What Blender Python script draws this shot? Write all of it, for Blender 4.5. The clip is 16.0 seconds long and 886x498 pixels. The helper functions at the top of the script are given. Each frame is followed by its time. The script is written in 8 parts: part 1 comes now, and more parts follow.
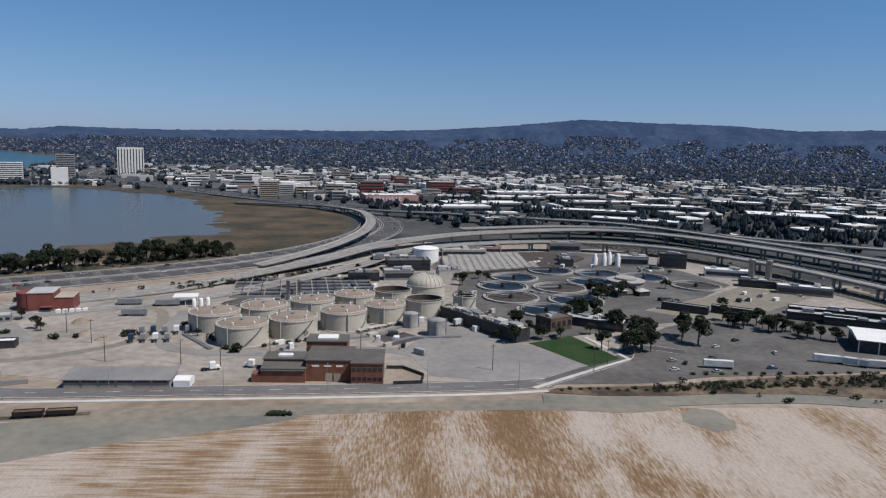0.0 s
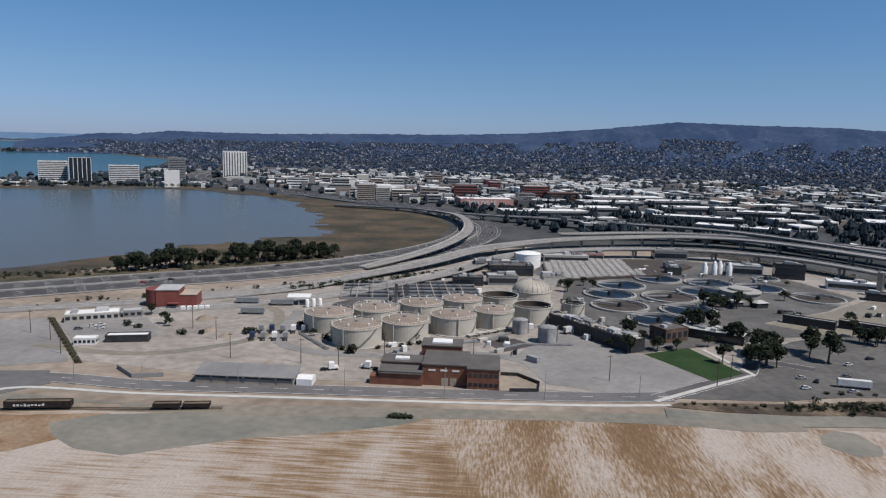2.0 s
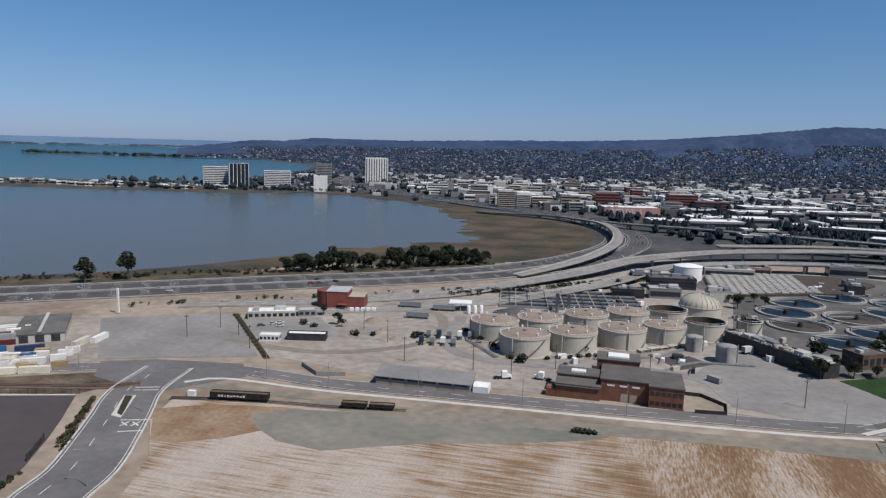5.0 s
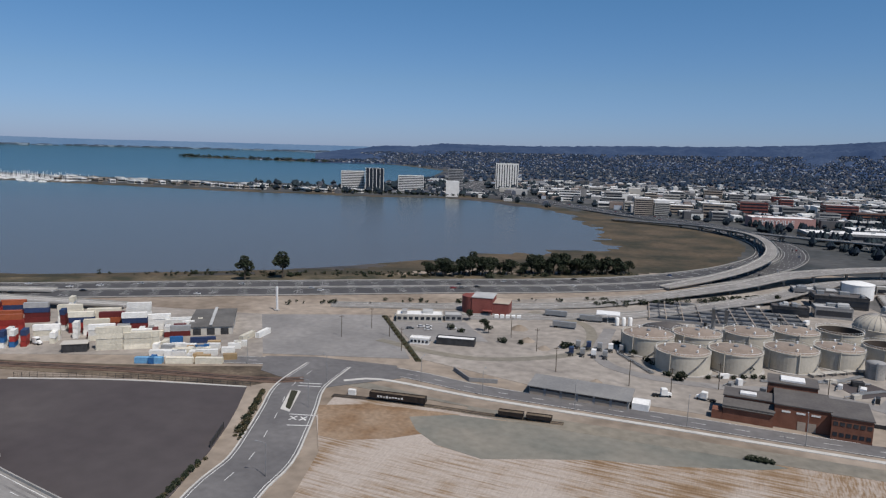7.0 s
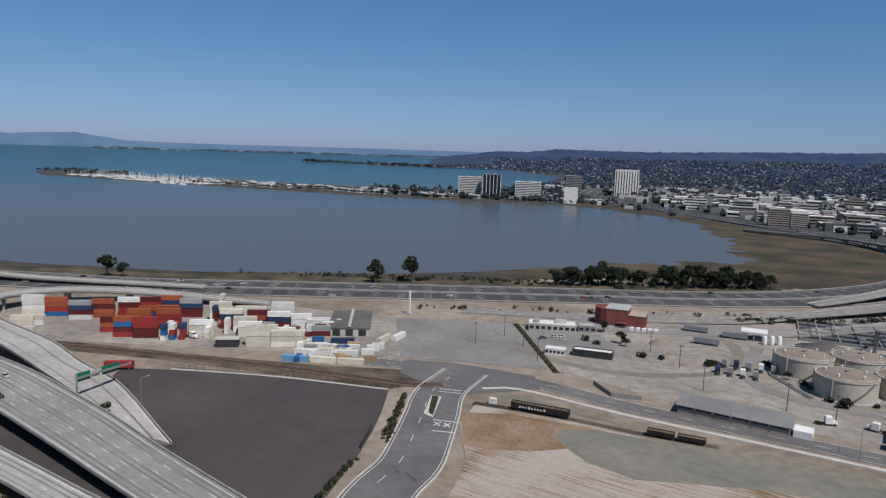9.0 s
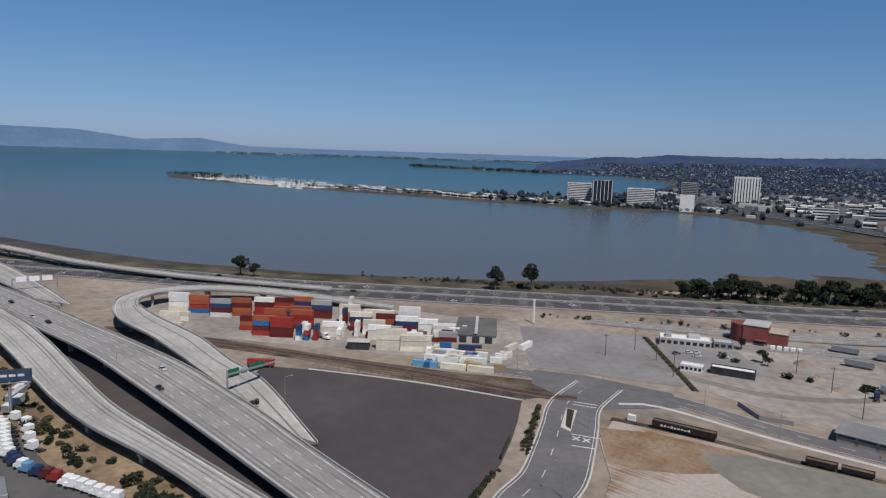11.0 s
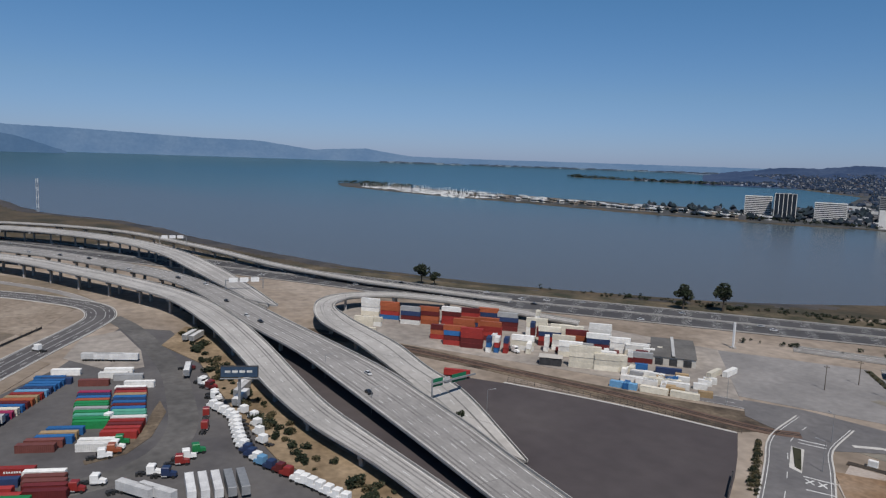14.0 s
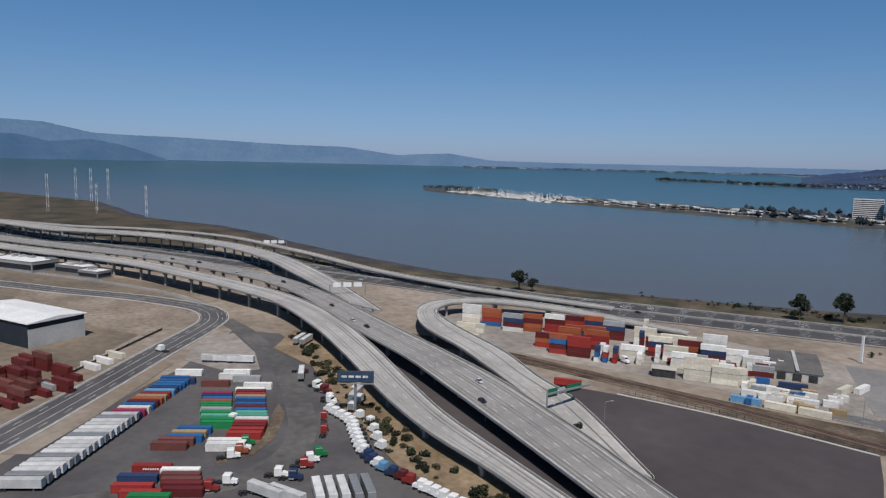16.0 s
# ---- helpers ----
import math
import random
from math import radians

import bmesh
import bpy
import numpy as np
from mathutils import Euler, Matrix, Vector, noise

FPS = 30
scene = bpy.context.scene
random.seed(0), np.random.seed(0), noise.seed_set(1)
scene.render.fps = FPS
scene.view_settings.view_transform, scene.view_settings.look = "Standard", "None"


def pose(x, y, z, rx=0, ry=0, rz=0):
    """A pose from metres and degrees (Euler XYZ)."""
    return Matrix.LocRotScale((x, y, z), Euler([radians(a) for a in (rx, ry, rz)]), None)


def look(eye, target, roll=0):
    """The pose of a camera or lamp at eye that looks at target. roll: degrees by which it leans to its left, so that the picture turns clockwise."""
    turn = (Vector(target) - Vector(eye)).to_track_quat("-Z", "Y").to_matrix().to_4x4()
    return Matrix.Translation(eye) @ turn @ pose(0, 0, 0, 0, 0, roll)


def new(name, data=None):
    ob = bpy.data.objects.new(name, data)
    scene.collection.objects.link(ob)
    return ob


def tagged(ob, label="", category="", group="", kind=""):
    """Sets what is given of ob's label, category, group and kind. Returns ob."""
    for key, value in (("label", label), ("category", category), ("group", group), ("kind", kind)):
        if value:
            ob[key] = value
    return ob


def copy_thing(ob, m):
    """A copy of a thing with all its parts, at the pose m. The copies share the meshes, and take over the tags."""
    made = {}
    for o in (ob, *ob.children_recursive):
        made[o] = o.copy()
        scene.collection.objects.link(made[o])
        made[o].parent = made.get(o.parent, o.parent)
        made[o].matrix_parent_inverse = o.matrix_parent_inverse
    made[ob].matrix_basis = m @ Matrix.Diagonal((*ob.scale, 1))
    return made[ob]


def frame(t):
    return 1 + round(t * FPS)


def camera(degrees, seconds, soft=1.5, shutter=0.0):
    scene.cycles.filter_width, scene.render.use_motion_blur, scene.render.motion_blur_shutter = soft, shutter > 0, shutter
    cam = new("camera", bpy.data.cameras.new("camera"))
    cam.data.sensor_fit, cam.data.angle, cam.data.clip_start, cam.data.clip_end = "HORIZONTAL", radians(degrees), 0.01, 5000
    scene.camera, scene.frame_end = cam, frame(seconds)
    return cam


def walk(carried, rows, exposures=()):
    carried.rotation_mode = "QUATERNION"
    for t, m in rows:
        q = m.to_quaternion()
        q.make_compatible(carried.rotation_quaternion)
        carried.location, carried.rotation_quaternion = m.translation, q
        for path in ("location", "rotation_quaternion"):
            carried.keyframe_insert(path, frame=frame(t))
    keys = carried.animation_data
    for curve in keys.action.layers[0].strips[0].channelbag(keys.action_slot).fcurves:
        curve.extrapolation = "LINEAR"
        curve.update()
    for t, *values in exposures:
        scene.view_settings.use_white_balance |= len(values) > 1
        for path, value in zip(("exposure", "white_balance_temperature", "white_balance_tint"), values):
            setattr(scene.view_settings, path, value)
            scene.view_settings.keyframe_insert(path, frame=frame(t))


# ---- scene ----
cam = camera(64.72, 16.0, 1.25)
# seconds, x, y, z in metres, turn in degrees
ROWS = [
    (0.0, -0.00, -0.00, 100.00, 81.381, -1.592, -2.865),
    (0.5, -3.37, 0.41, 100.15, 81.387, -1.523, -1.158),
    (1.0, -6.72, 0.81, 100.30, 81.419, -1.545, 0.672),
    (1.5, -10.13, 1.16, 100.41, 81.440, -1.511, 2.616),
    (2.0, -13.57, 1.47, 100.49, 81.463, -1.534, 4.223),
    (2.5, -17.11, 1.68, 100.55, 81.490, -1.570, 6.032),
    (3.0, -20.79, 1.62, 100.58, 81.535, -1.565, 7.963),
    (5.5, -39.48, -0.13, 100.94, 81.734, -1.544, 16.719),
    (6.0, -43.20, -0.53, 100.98, 81.771, -1.596, 19.246),
    (6.5, -46.96, -1.09, 101.02, 81.803, -1.619, 22.228),
    (7.0, -50.63, -1.79, 101.07, 81.856, -1.639, 24.807),
    (7.5, -54.23, -2.66, 101.16, 81.887, -1.641, 26.931),
    (8.0, -57.77, -3.67, 101.23, 81.960, -1.676, 29.116),
    (8.5, -61.21, -4.88, 101.33, 81.987, -1.733, 31.461),
    (9.0, -64.64, -6.39, 101.45, 82.028, -1.790, 33.833),
    (11.5, -81.43, -15.52, 102.08, 82.244, -1.936, 44.415),
    (12.0, -84.67, -17.61, 102.12, 82.317, -2.003, 46.823),
    (12.5, -87.83, -19.82, 102.19, 82.374, -2.028, 49.009),
    (13.0, -90.89, -22.07, 102.29, 82.441, -2.016, 50.997),
    (13.5, -93.84, -24.37, 102.39, 82.496, -2.038, 52.798),
    (14.0, -96.68, -26.82, 102.50, 82.564, -1.954, 54.626),
    (14.5, -99.33, -29.32, 102.60, 82.596, -1.792, 56.306),
    (15.0, -101.84, -31.82, 102.72, 82.637, -1.639, 57.992),
    (15.5, -104.22, -34.29, 102.81, 82.697, -1.482, 59.682),
    (16.0, -106.49, -36.78, 102.88, 82.732, -1.361, 61.192),
]
walk(cam, [(t, pose(x, y, z, rx, ry, rz)) for t, x, y, z, rx, ry, rz in ROWS], [(0.0, -0.03), (6.0, -0.05), (9.0, -0.20), (16.0, -0.22)])

# ---- world, sun ----
SUN_EL, SUN_AZ = 57.0, 114.0          # degrees above the horizon, clockwise from +y
world = bpy.data.worlds.new("sky")
scene.world = world
world.use_nodes = True
wn = world.node_tree
sky = wn.nodes.new("ShaderNodeTexSky")
sky.sky_type, sky.sun_disc = "NISHITA", False
sky.sun_elevation, sky.sun_rotation = radians(SUN_EL), radians(SUN_AZ)
sky.air_density, sky.dust_density, sky.ozone_density = 1.0, 0.2, 5.0
# clear blue air: the tint turns from hazy blue at the horizon to deep blue overhead
wco = wn.nodes.new("ShaderNodeTexCoord")
wse = wn.nodes.new("ShaderNodeSeparateXYZ")
wn.links.new(wco.outputs["Generated"], wse.inputs[0])
wra = wn.nodes.new("ShaderNodeValToRGB")
wel = wra.color_ramp.elements
wel[0].position, wel[0].color = 0.0, (0.36, 0.465, 0.82, 1)
wel[1].position, wel[1].color = 1.0, (0.40, 0.47, 0.50, 1)
e = wel.new(0.09); e.color = (0.41, 0.515, 0.69, 1)
e = wel.new(0.30); e.color = (0.355, 0.60, 0.70, 1)
wn.links.new(wse.outputs["Z"], wra.inputs["Fac"])
tint = wn.nodes.new("ShaderNodeMix")
tint.data_type, tint.blend_type = "RGBA", "MULTIPLY"
tint.inputs["Factor"].default_value = 1.0
wn.links.new(sky.outputs[0], tint.inputs["A"])
wn.links.new(wra.outputs["Color"], tint.inputs["B"])
wn.links.new(tint.outputs["Result"], wn.nodes["Background"].inputs[0])
wn.nodes["Background"].inputs[1].default_value = 0.124
sun = new("sun", bpy.data.lights.new("sun", "SUN"))
sun.data.energy, sun.data.angle, sun.data.color = 4.9, radians(0.53), (1.0, 0.94, 0.88)
sa, se = radians(SUN_AZ), radians(SUN_EL)
sun.matrix_world = look((math.sin(sa) * math.cos(se) * 300, math.cos(sa) * math.cos(se) * 300, math.sin(se) * 300), (0, 0, 0))
scene.view_settings.exposure = 0.0

# ---- materials ----
ALBEDO_SCALE = 0.73      # one factor on mat() base colours, lowered against a stronger sun to deepen shade


def mat(name, c1, c2=None, scale=1.0, rough=0.8, bump=0.15, metal=0.0, var=0.12, spec=0.3, rand=0.0, world_pos=False, detail=5.0, glow=None):
    c1 = tuple(v * ALBEDO_SCALE for v in c1)
    c2 = tuple(v * ALBEDO_SCALE for v in c2) if c2 else None
    m = bpy.data.materials.new(name)
    m.use_nodes = True
    n, l = m.node_tree.nodes, m.node_tree.links
    p = n["Principled BSDF"]
    p.inputs["Roughness"].default_value, p.inputs["Metallic"].default_value = rough, metal
    p.inputs["Specular IOR Level"].default_value = spec
    if world_pos:
        vec = n.new("ShaderNodeNewGeometry").outputs["Position"]
    else:
        vec = n.new("ShaderNodeTexCoord").outputs["Object"]
    a = n.new("ShaderNodeTexNoise")
    a.inputs["Scale"].default_value, a.inputs["Detail"].default_value = scale, detail
    l.new(vec, a.inputs["Vector"])
    b = n.new("ShaderNodeTexNoise")
    b.inputs["Scale"].default_value, b.inputs["Detail"].default_value = scale * 9.0, 4.0
    l.new(vec, b.inputs["Vector"])
    ramp = n.new("ShaderNodeValToRGB")
    ramp.color_ramp.elements[0].position, ramp.color_ramp.elements[1].position = 0.36, 0.64
    ramp.color_ramp.elements[0].color = (*c1, 1)
    ramp.color_ramp.elements[1].color = (*(c2 or c1), 1)
    l.new(a.outputs["Fac"], ramp.inputs["Fac"])
    mr = n.new("ShaderNodeMapRange")
    mr.inputs["From Min"].default_value, mr.inputs["From Max"].default_value = 0.25, 0.75
    mr.inputs["To Min"].default_value, mr.inputs["To Max"].default_value = 1 - var, 1 + var
    l.new(b.outputs["Fac"], mr.inputs["Value"])
    mul = n.new("ShaderNodeMix")
    mul.data_type, mul.blend_type = "RGBA", "MULTIPLY"
    mul.inputs["Factor"].default_value = 1.0
    l.new(ramp.outputs["Color"], mul.inputs["A"])
    l.new(mr.outputs["Result"], mul.inputs["B"])
    out = mul.outputs["Result"]
    if rand:
        oi = n.new("ShaderNodeObjectInfo")
        mr2 = n.new("ShaderNodeMapRange")
        mr2.inputs["To Min"].default_value, mr2.inputs["To Max"].default_value = 1 - rand, 1 + rand
        l.new(oi.outputs["Random"], mr2.inputs["Value"])
        mul2 = n.new("ShaderNodeMix")
        mul2.data_type, mul2.blend_type = "RGBA", "MULTIPLY"
        mul2.inputs["Factor"].default_value = 1.0
        l.new(out, mul2.inputs["A"])
        l.new(mr2.outputs["Result"], mul2.inputs["B"])
        out = mul2.outputs["Result"]
    l.new(out, p.inputs["Base Color"])
    if glow:
        p.inputs["Emission Color"].default_value, p.inputs["Emission Strength"].default_value = (*glow, 1), 1.0
    if bump:
        bn = n.new("ShaderNodeBump")
        bn.inputs["Strength"].default_value, bn.inputs["Distance"].default_value = bump, 0.3
        l.new(b.outputs["Fac"], bn.inputs["Height"])
        l.new(bn.outputs["Normal"], p.inputs["Normal"])
    return m


def island_mat(name, colors, rough=0.8, spec=0.2, bump=0.0, glow=0.0):
    """One colour for each loose piece, out of a ramp."""
    m = bpy.data.materials.new(name)
    m.use_nodes = True
    n, l = m.node_tree.nodes, m.node_tree.links
    p = n["Principled BSDF"]
    p.inputs["Roughness"].default_value, p.inputs["Specular IOR Level"].default_value = rough, spec
    g = n.new("ShaderNodeNewGeometry")
    ramp = n.new("ShaderNodeValToRGB")
    ramp.color_ramp.interpolation = "CONSTANT"
    el = ramp.color_ramp.elements
    while len(el) < len(colors):
        el.new(0.5)
    for i, c in enumerate(colors):
        el[i].position, el[i].color = i / len(colors), (*c, 1)
    l.new(g.outputs["Random Per Island"], ramp.inputs["Fac"])
    no = n.new("ShaderNodeTexNoise")
    no.inputs["Scale"].default_value = 0.8
    l.new(g.outputs["Position"], no.inputs["Vector"])
    mr = n.new("ShaderNodeMapRange")
    mr.inputs["To Min"].default_value, mr.inputs["To Max"].default_value = 0.7, 1.3
    l.new(no.outputs["Fac"], mr.inputs["Value"])
    mul = n.new("ShaderNodeMix")
    mul.data_type, mul.blend_type = "RGBA", "MULTIPLY"
    mul.inputs["Factor"].default_value = 1.0
    l.new(ramp.outputs["Color"], mul.inputs["A"])
    l.new(mr.outputs["Result"], mul.inputs["B"])
    l.new(mul.outputs["Result"], p.inputs["Base Color"])
    if glow:
        l.new(mul.outputs["Result"], p.inputs["Emission Color"])
        p.inputs["Emission Strength"].default_value = glow
    return m


M = {}
M["dirt"] = mat("dirt", (0.25, 0.20, 0.155), (0.40, 0.335, 0.275), 0.018, 0.95, 0.4, world_pos=True, var=0.26, detail=12)
M["freeway_asphalt"] = mat("freeway_asphalt", (0.07, 0.068, 0.072), (0.10, 0.098, 0.10), 0.03, 0.9, 0.2, world_pos=True, var=0.2, detail=10)
M["port_dirt"] = mat("port_dirt", (0.17, 0.14, 0.11), (0.27, 0.215, 0.155), 0.02, 0.95, 0.3, world_pos=True, var=0.25, detail=12)
M["port_soil"] = mat("port_soil", (0.24, 0.19, 0.145), (0.36, 0.30, 0.24), 0.03, 0.95, 0.4, world_pos=True, var=0.3, detail=12)
M["plant_paving"] = mat("plant_paving", (0.10, 0.096, 0.092), (0.165, 0.157, 0.15), 0.03, 0.9, 0.3, world_pos=True, var=0.25, detail=12)
M["pale_dirt"] = mat("pale_dirt", (0.37, 0.315, 0.26), (0.25, 0.195, 0.145), 0.03, 0.95, 0.3, world_pos=True, var=0.16, detail=9)
M["scrub_soil"] = mat("scrub_soil", (0.055, 0.042, 0.032), (0.20, 0.155, 0.11), 0.06, 0.95, 0.4, world_pos=True, var=0.35, detail=12)
M["shore_weeds"] = mat("shore_weeds", (0.045, 0.045, 0.026), (0.16, 0.125, 0.08), 0.04, 0.95, 0.4, world_pos=True, var=0.4, detail=12)
M["marsh"] = mat("marsh", (0.045, 0.042, 0.026), (0.125, 0.092, 0.058), 0.02, 0.9, 0.3, world_pos=True, var=0.3, detail=10)
M["tidal_mud"] = mat("tidal_mud", (0.045, 0.042, 0.04), (0.10, 0.085, 0.072), 0.03, 0.7, 0.3, world_pos=True, var=0.3, detail=11)
M["seabed"] = mat("seabed", (0.12, 0.10, 0.08), (0.16, 0.14, 0.11), 0.01, 0.8, 0.2, world_pos=True)
M["city_ground"] = mat("city_ground", (0.035, 0.042, 0.045), (0.10, 0.10, 0.10), 0.012, 0.95, 0.0, world_pos=True, var=0.35, detail=10)
M["asphalt"] = mat("asphalt", (0.092, 0.087, 0.09), (0.14, 0.133, 0.132), 0.035, 0.9, 0.2, world_pos=True, var=0.12, detail=8)
M["street_asphalt"] = mat("street_asphalt", (0.15, 0.144, 0.147), (0.195, 0.187, 0.187), 0.035, 0.9, 0.2, world_pos=True, var=0.15, detail=9)
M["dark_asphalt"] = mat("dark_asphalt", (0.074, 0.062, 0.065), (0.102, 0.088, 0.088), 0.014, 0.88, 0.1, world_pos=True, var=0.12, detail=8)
M["worn_asphalt"] = mat("worn_asphalt", (0.235, 0.225, 0.22), (0.32, 0.305, 0.295), 0.03, 0.9, 0.2, world_pos=True, var=0.14, detail=8)
M["yard_ground"] = mat("yard_ground", (0.29, 0.26, 0.232), (0.40, 0.36, 0.32), 0.022, 0.92, 0.4, world_pos=True, var=0.26, detail=12)
M["verge"] = mat("verge", (0.22, 0.205, 0.175), (0.28, 0.25, 0.20), 0.03, 0.95, 0.3, world_pos=True, var=0.2, detail=9)
M["dry_grass"] = mat("dry_grass", (0.19, 0.135, 0.08), (0.36, 0.27, 0.175), 0.05, 0.95, 0.4, world_pos=True, var=0.25, detail=9)
M["rust_soil"] = mat("rust_soil", (0.24, 0.145, 0.08), (0.36, 0.265, 0.185), 0.06, 0.95, 0.3, world_pos=True, var=0.25, detail=12)
M["lawn"] = mat("lawn", (0.016, 0.046, 0.009), (0.03, 0.063, 0.016), 0.1, 0.95, 0.3, world_pos=True, var=0.2)
M["concrete_deck"] = mat("concrete_deck", (0.40, 0.385, 0.365), (0.52, 0.50, 0.475), 0.03, 0.9, 0.1, world_pos=True, var=0.12, detail=9)
M["concrete"] = mat("concrete", (0.36, 0.35, 0.33), (0.46, 0.44, 0.42), 0.15, 0.9, 0.2, world_pos=True, var=0.12)
M["white_paint"] = mat("white_paint", (0.9, 0.9, 0.88), (0.98, 0.98, 0.97), 0.4, 0.6, 0.0)
M["road_paint"] = mat("road_paint", (0.62, 0.62, 0.60), (0.85, 0.85, 0.83), 0.3, 0.8, 0.0, world_pos=True)
M["kerb"] = mat("kerb", (0.55, 0.53, 0.50), (0.66, 0.64, 0.60), 0.2, 0.9, 0.1, world_pos=True)
M["tank_wall"] = mat("tank_wall", (0.50, 0.46, 0.39), (0.60, 0.555, 0.475), 0.12, 0.8, 0.1, var=0.08, rand=0.05)
M["tank_grey"] = mat("tank_grey", (0.30, 0.29, 0.28), (0.46, 0.44, 0.42), 0.25, 0.7, 0.1, var=0.2)
M["tank_roof"] = mat("tank_roof", (0.27, 0.215, 0.175), (0.36, 0.295, 0.245), 0.08, 0.85, 0.15, var=0.15, rand=0.05)
M["tank_inside"] = mat("tank_inside", (0.07, 0.055, 0.045), (0.10, 0.08, 0.065), 0.3, 0.7, 0.1)
M["basin_water"] = mat("basin_water", (0.010, 0.016, 0.026), (0.018, 0.026, 0.04), 0.1, 0.35, 0.05, spec=0.15)
M["basin_mud"] = mat("basin_mud", (0.05, 0.04, 0.032), (0.11, 0.085, 0.065), 0.1, 0.6, 0.1)
M["brick_red"] = mat("brick_red", (0.20, 0.085, 0.055), (0.26, 0.115, 0.075), 0.3, 0.85, 0.2, var=0.15)
M["red_wall"] = mat("red_wall", (0.22, 0.065, 0.055), (0.28, 0.09, 0.075), 0.2, 0.8, 0.1)
M["pink_wall"] = mat("pink_wall", (0.50, 0.27, 0.24), (0.55, 0.31, 0.28), 0.05, 0.8, 0.0)
M["roof_grey"] = mat("roof_grey", (0.11, 0.10, 0.098), (0.15, 0.138, 0.13), 0.12, 0.85, 0.15, var=0.15)
M["roof_mid"] = mat("roof_mid", (0.12, 0.115, 0.11), (0.17, 0.163, 0.156), 0.12, 0.95, 0.15, var=0.15)
M["roof_light"] = mat("roof_light", (0.46, 0.46, 0.46), (0.58, 0.58, 0.57), 0.1, 0.7, 0.1)
M["roof_white"] = mat("roof_white", (0.84, 0.84, 0.84), (0.95, 0.95, 0.94), 0.08, 0.7, 0.05)
M["wall_cream"] = mat("wall_cream", (0.50, 0.47, 0.42), (0.58, 0.55, 0.50), 0.1, 0.85, 0.1, rand=0.15)
M["wall_grey"] = mat("wall_grey", (0.27, 0.27, 0.275), (0.34, 0.335, 0.33), 0.1, 0.85, 0.1, rand=0.25)
M["wall_white"] = mat("wall_white", (0.84, 0.82, 0.79), (0.94, 0.92, 0.89), 0.1, 0.8, 0.05)
M["wall_tan"] = mat("wall_tan", (0.40, 0.33, 0.27), (0.47, 0.40, 0.33), 0.1, 0.85, 0.1, rand=0.15)
M["glass_dark"] = mat("glass_dark", (0.018, 0.024, 0.034), (0.028, 0.036, 0.05), 0.2, 0.15, 0.0, spec=0.6)
M["metal_grey"] = mat("metal_grey", (0.30, 0.31, 0.32), (0.38, 0.39, 0.40), 0.5, 0.5, 0.1, metal=0.3)
M["dark_metal"] = mat("dark_metal", (0.04, 0.042, 0.045), (0.07, 0.07, 0.075), 0.5, 0.6, 0.1, metal=0.2)
M["rubber"] = mat("rubber", (0.02, 0.02, 0.02), (0.03, 0.03, 0.03), 2.0, 0.9, 0.0)
M["bark"] = mat("bark", (0.09, 0.07, 0.05), (0.14, 0.11, 0.085), 1.0, 0.95, 0.4)
M["leaf"] = island_mat("leaf", [(0.012, 0.019, 0.010), (0.017, 0.025, 0.013), (0.025, 0.032, 0.016), (0.016, 0.020, 0.014), (0.034, 0.038, 0.021)], 0.7)
M["leaf_dry"] = island_mat("leaf_dry", [(0.05, 0.045, 0.022), (0.07, 0.06, 0.03), (0.035, 0.035, 0.02), (0.10, 0.08, 0.045)], 0.8)
M["sign_green"] = mat("sign_green", (0.01, 0.16, 0.08), (0.015, 0.19, 0.10), 0.5, 0.5, 0.0)
M["rust"] = mat("rust", (0.12, 0.075, 0.055), (0.18, 0.12, 0.09), 0.2, 0.9, 0.2, world_pos=True)

# sandy field: pale soil with tyre rows and rust-brown bands
m = bpy.data.materials.new("sand_rows")
m.use_nodes = True
n, l = m.node_tree.nodes, m.node_tree.links
geo = n.new("ShaderNodeNewGeometry")
mp = n.new("ShaderNodeMapping")
mp.inputs["Rotation"].default_value = (0, 0, radians(-9))
mp.inputs["Scale"].default_value = (1.0, 0.16, 1.0)
l.new(geo.outputs["Position"], mp.inputs["Vector"])
rows_n = n.new("ShaderNodeTexNoise")
rows_n.inputs["Scale"].default_value, rows_n.inputs["Detail"].default_value = 1.6, 8.0
l.new(mp.outputs["Vector"], rows_n.inputs["Vector"])
patch = n.new("ShaderNodeTexNoise")
patch.inputs["Scale"].default_value, patch.inputs["Detail"].default_value = 0.045, 12.0
mp2 = n.new("ShaderNodeMapping")
mp2.inputs["Rotation"].default_value, mp2.inputs["Scale"].default_value = (0, 0, radians(-9)), (1.0, 0.35, 1.0)
l.new(geo.outputs["Position"], mp2.inputs["Vector"])
l.new(mp2.outputs["Vector"], patch.inputs["Vector"])
fine = n.new("ShaderNodeTexNoise")
fine.inputs["Scale"].default_value, fine.inputs["Detail"].default_value = 0.9, 6.0
l.new(geo.outputs["Position"], fine.inputs["Vector"])
mp3 = n.new("ShaderNodeMapping")
mp3.inputs["Rotation"].default_value, mp3.inputs["Scale"].default_value = (0, 0, radians(-14)), (0.07, 1.0, 1.0)
l.new(geo.outputs["Position"], mp3.inputs["Vector"])
cross = n.new("ShaderNodeTexNoise")
cross.inputs["Scale"].default_value, cross.inputs["Detail"].default_value = 0.9, 8.0
l.new(mp3.outputs["Vector"], cross.inputs["Vector"])
sep = n.new("ShaderNodeSeparateXYZ")
l.new(geo.outputs["Position"], sep.inputs[0])


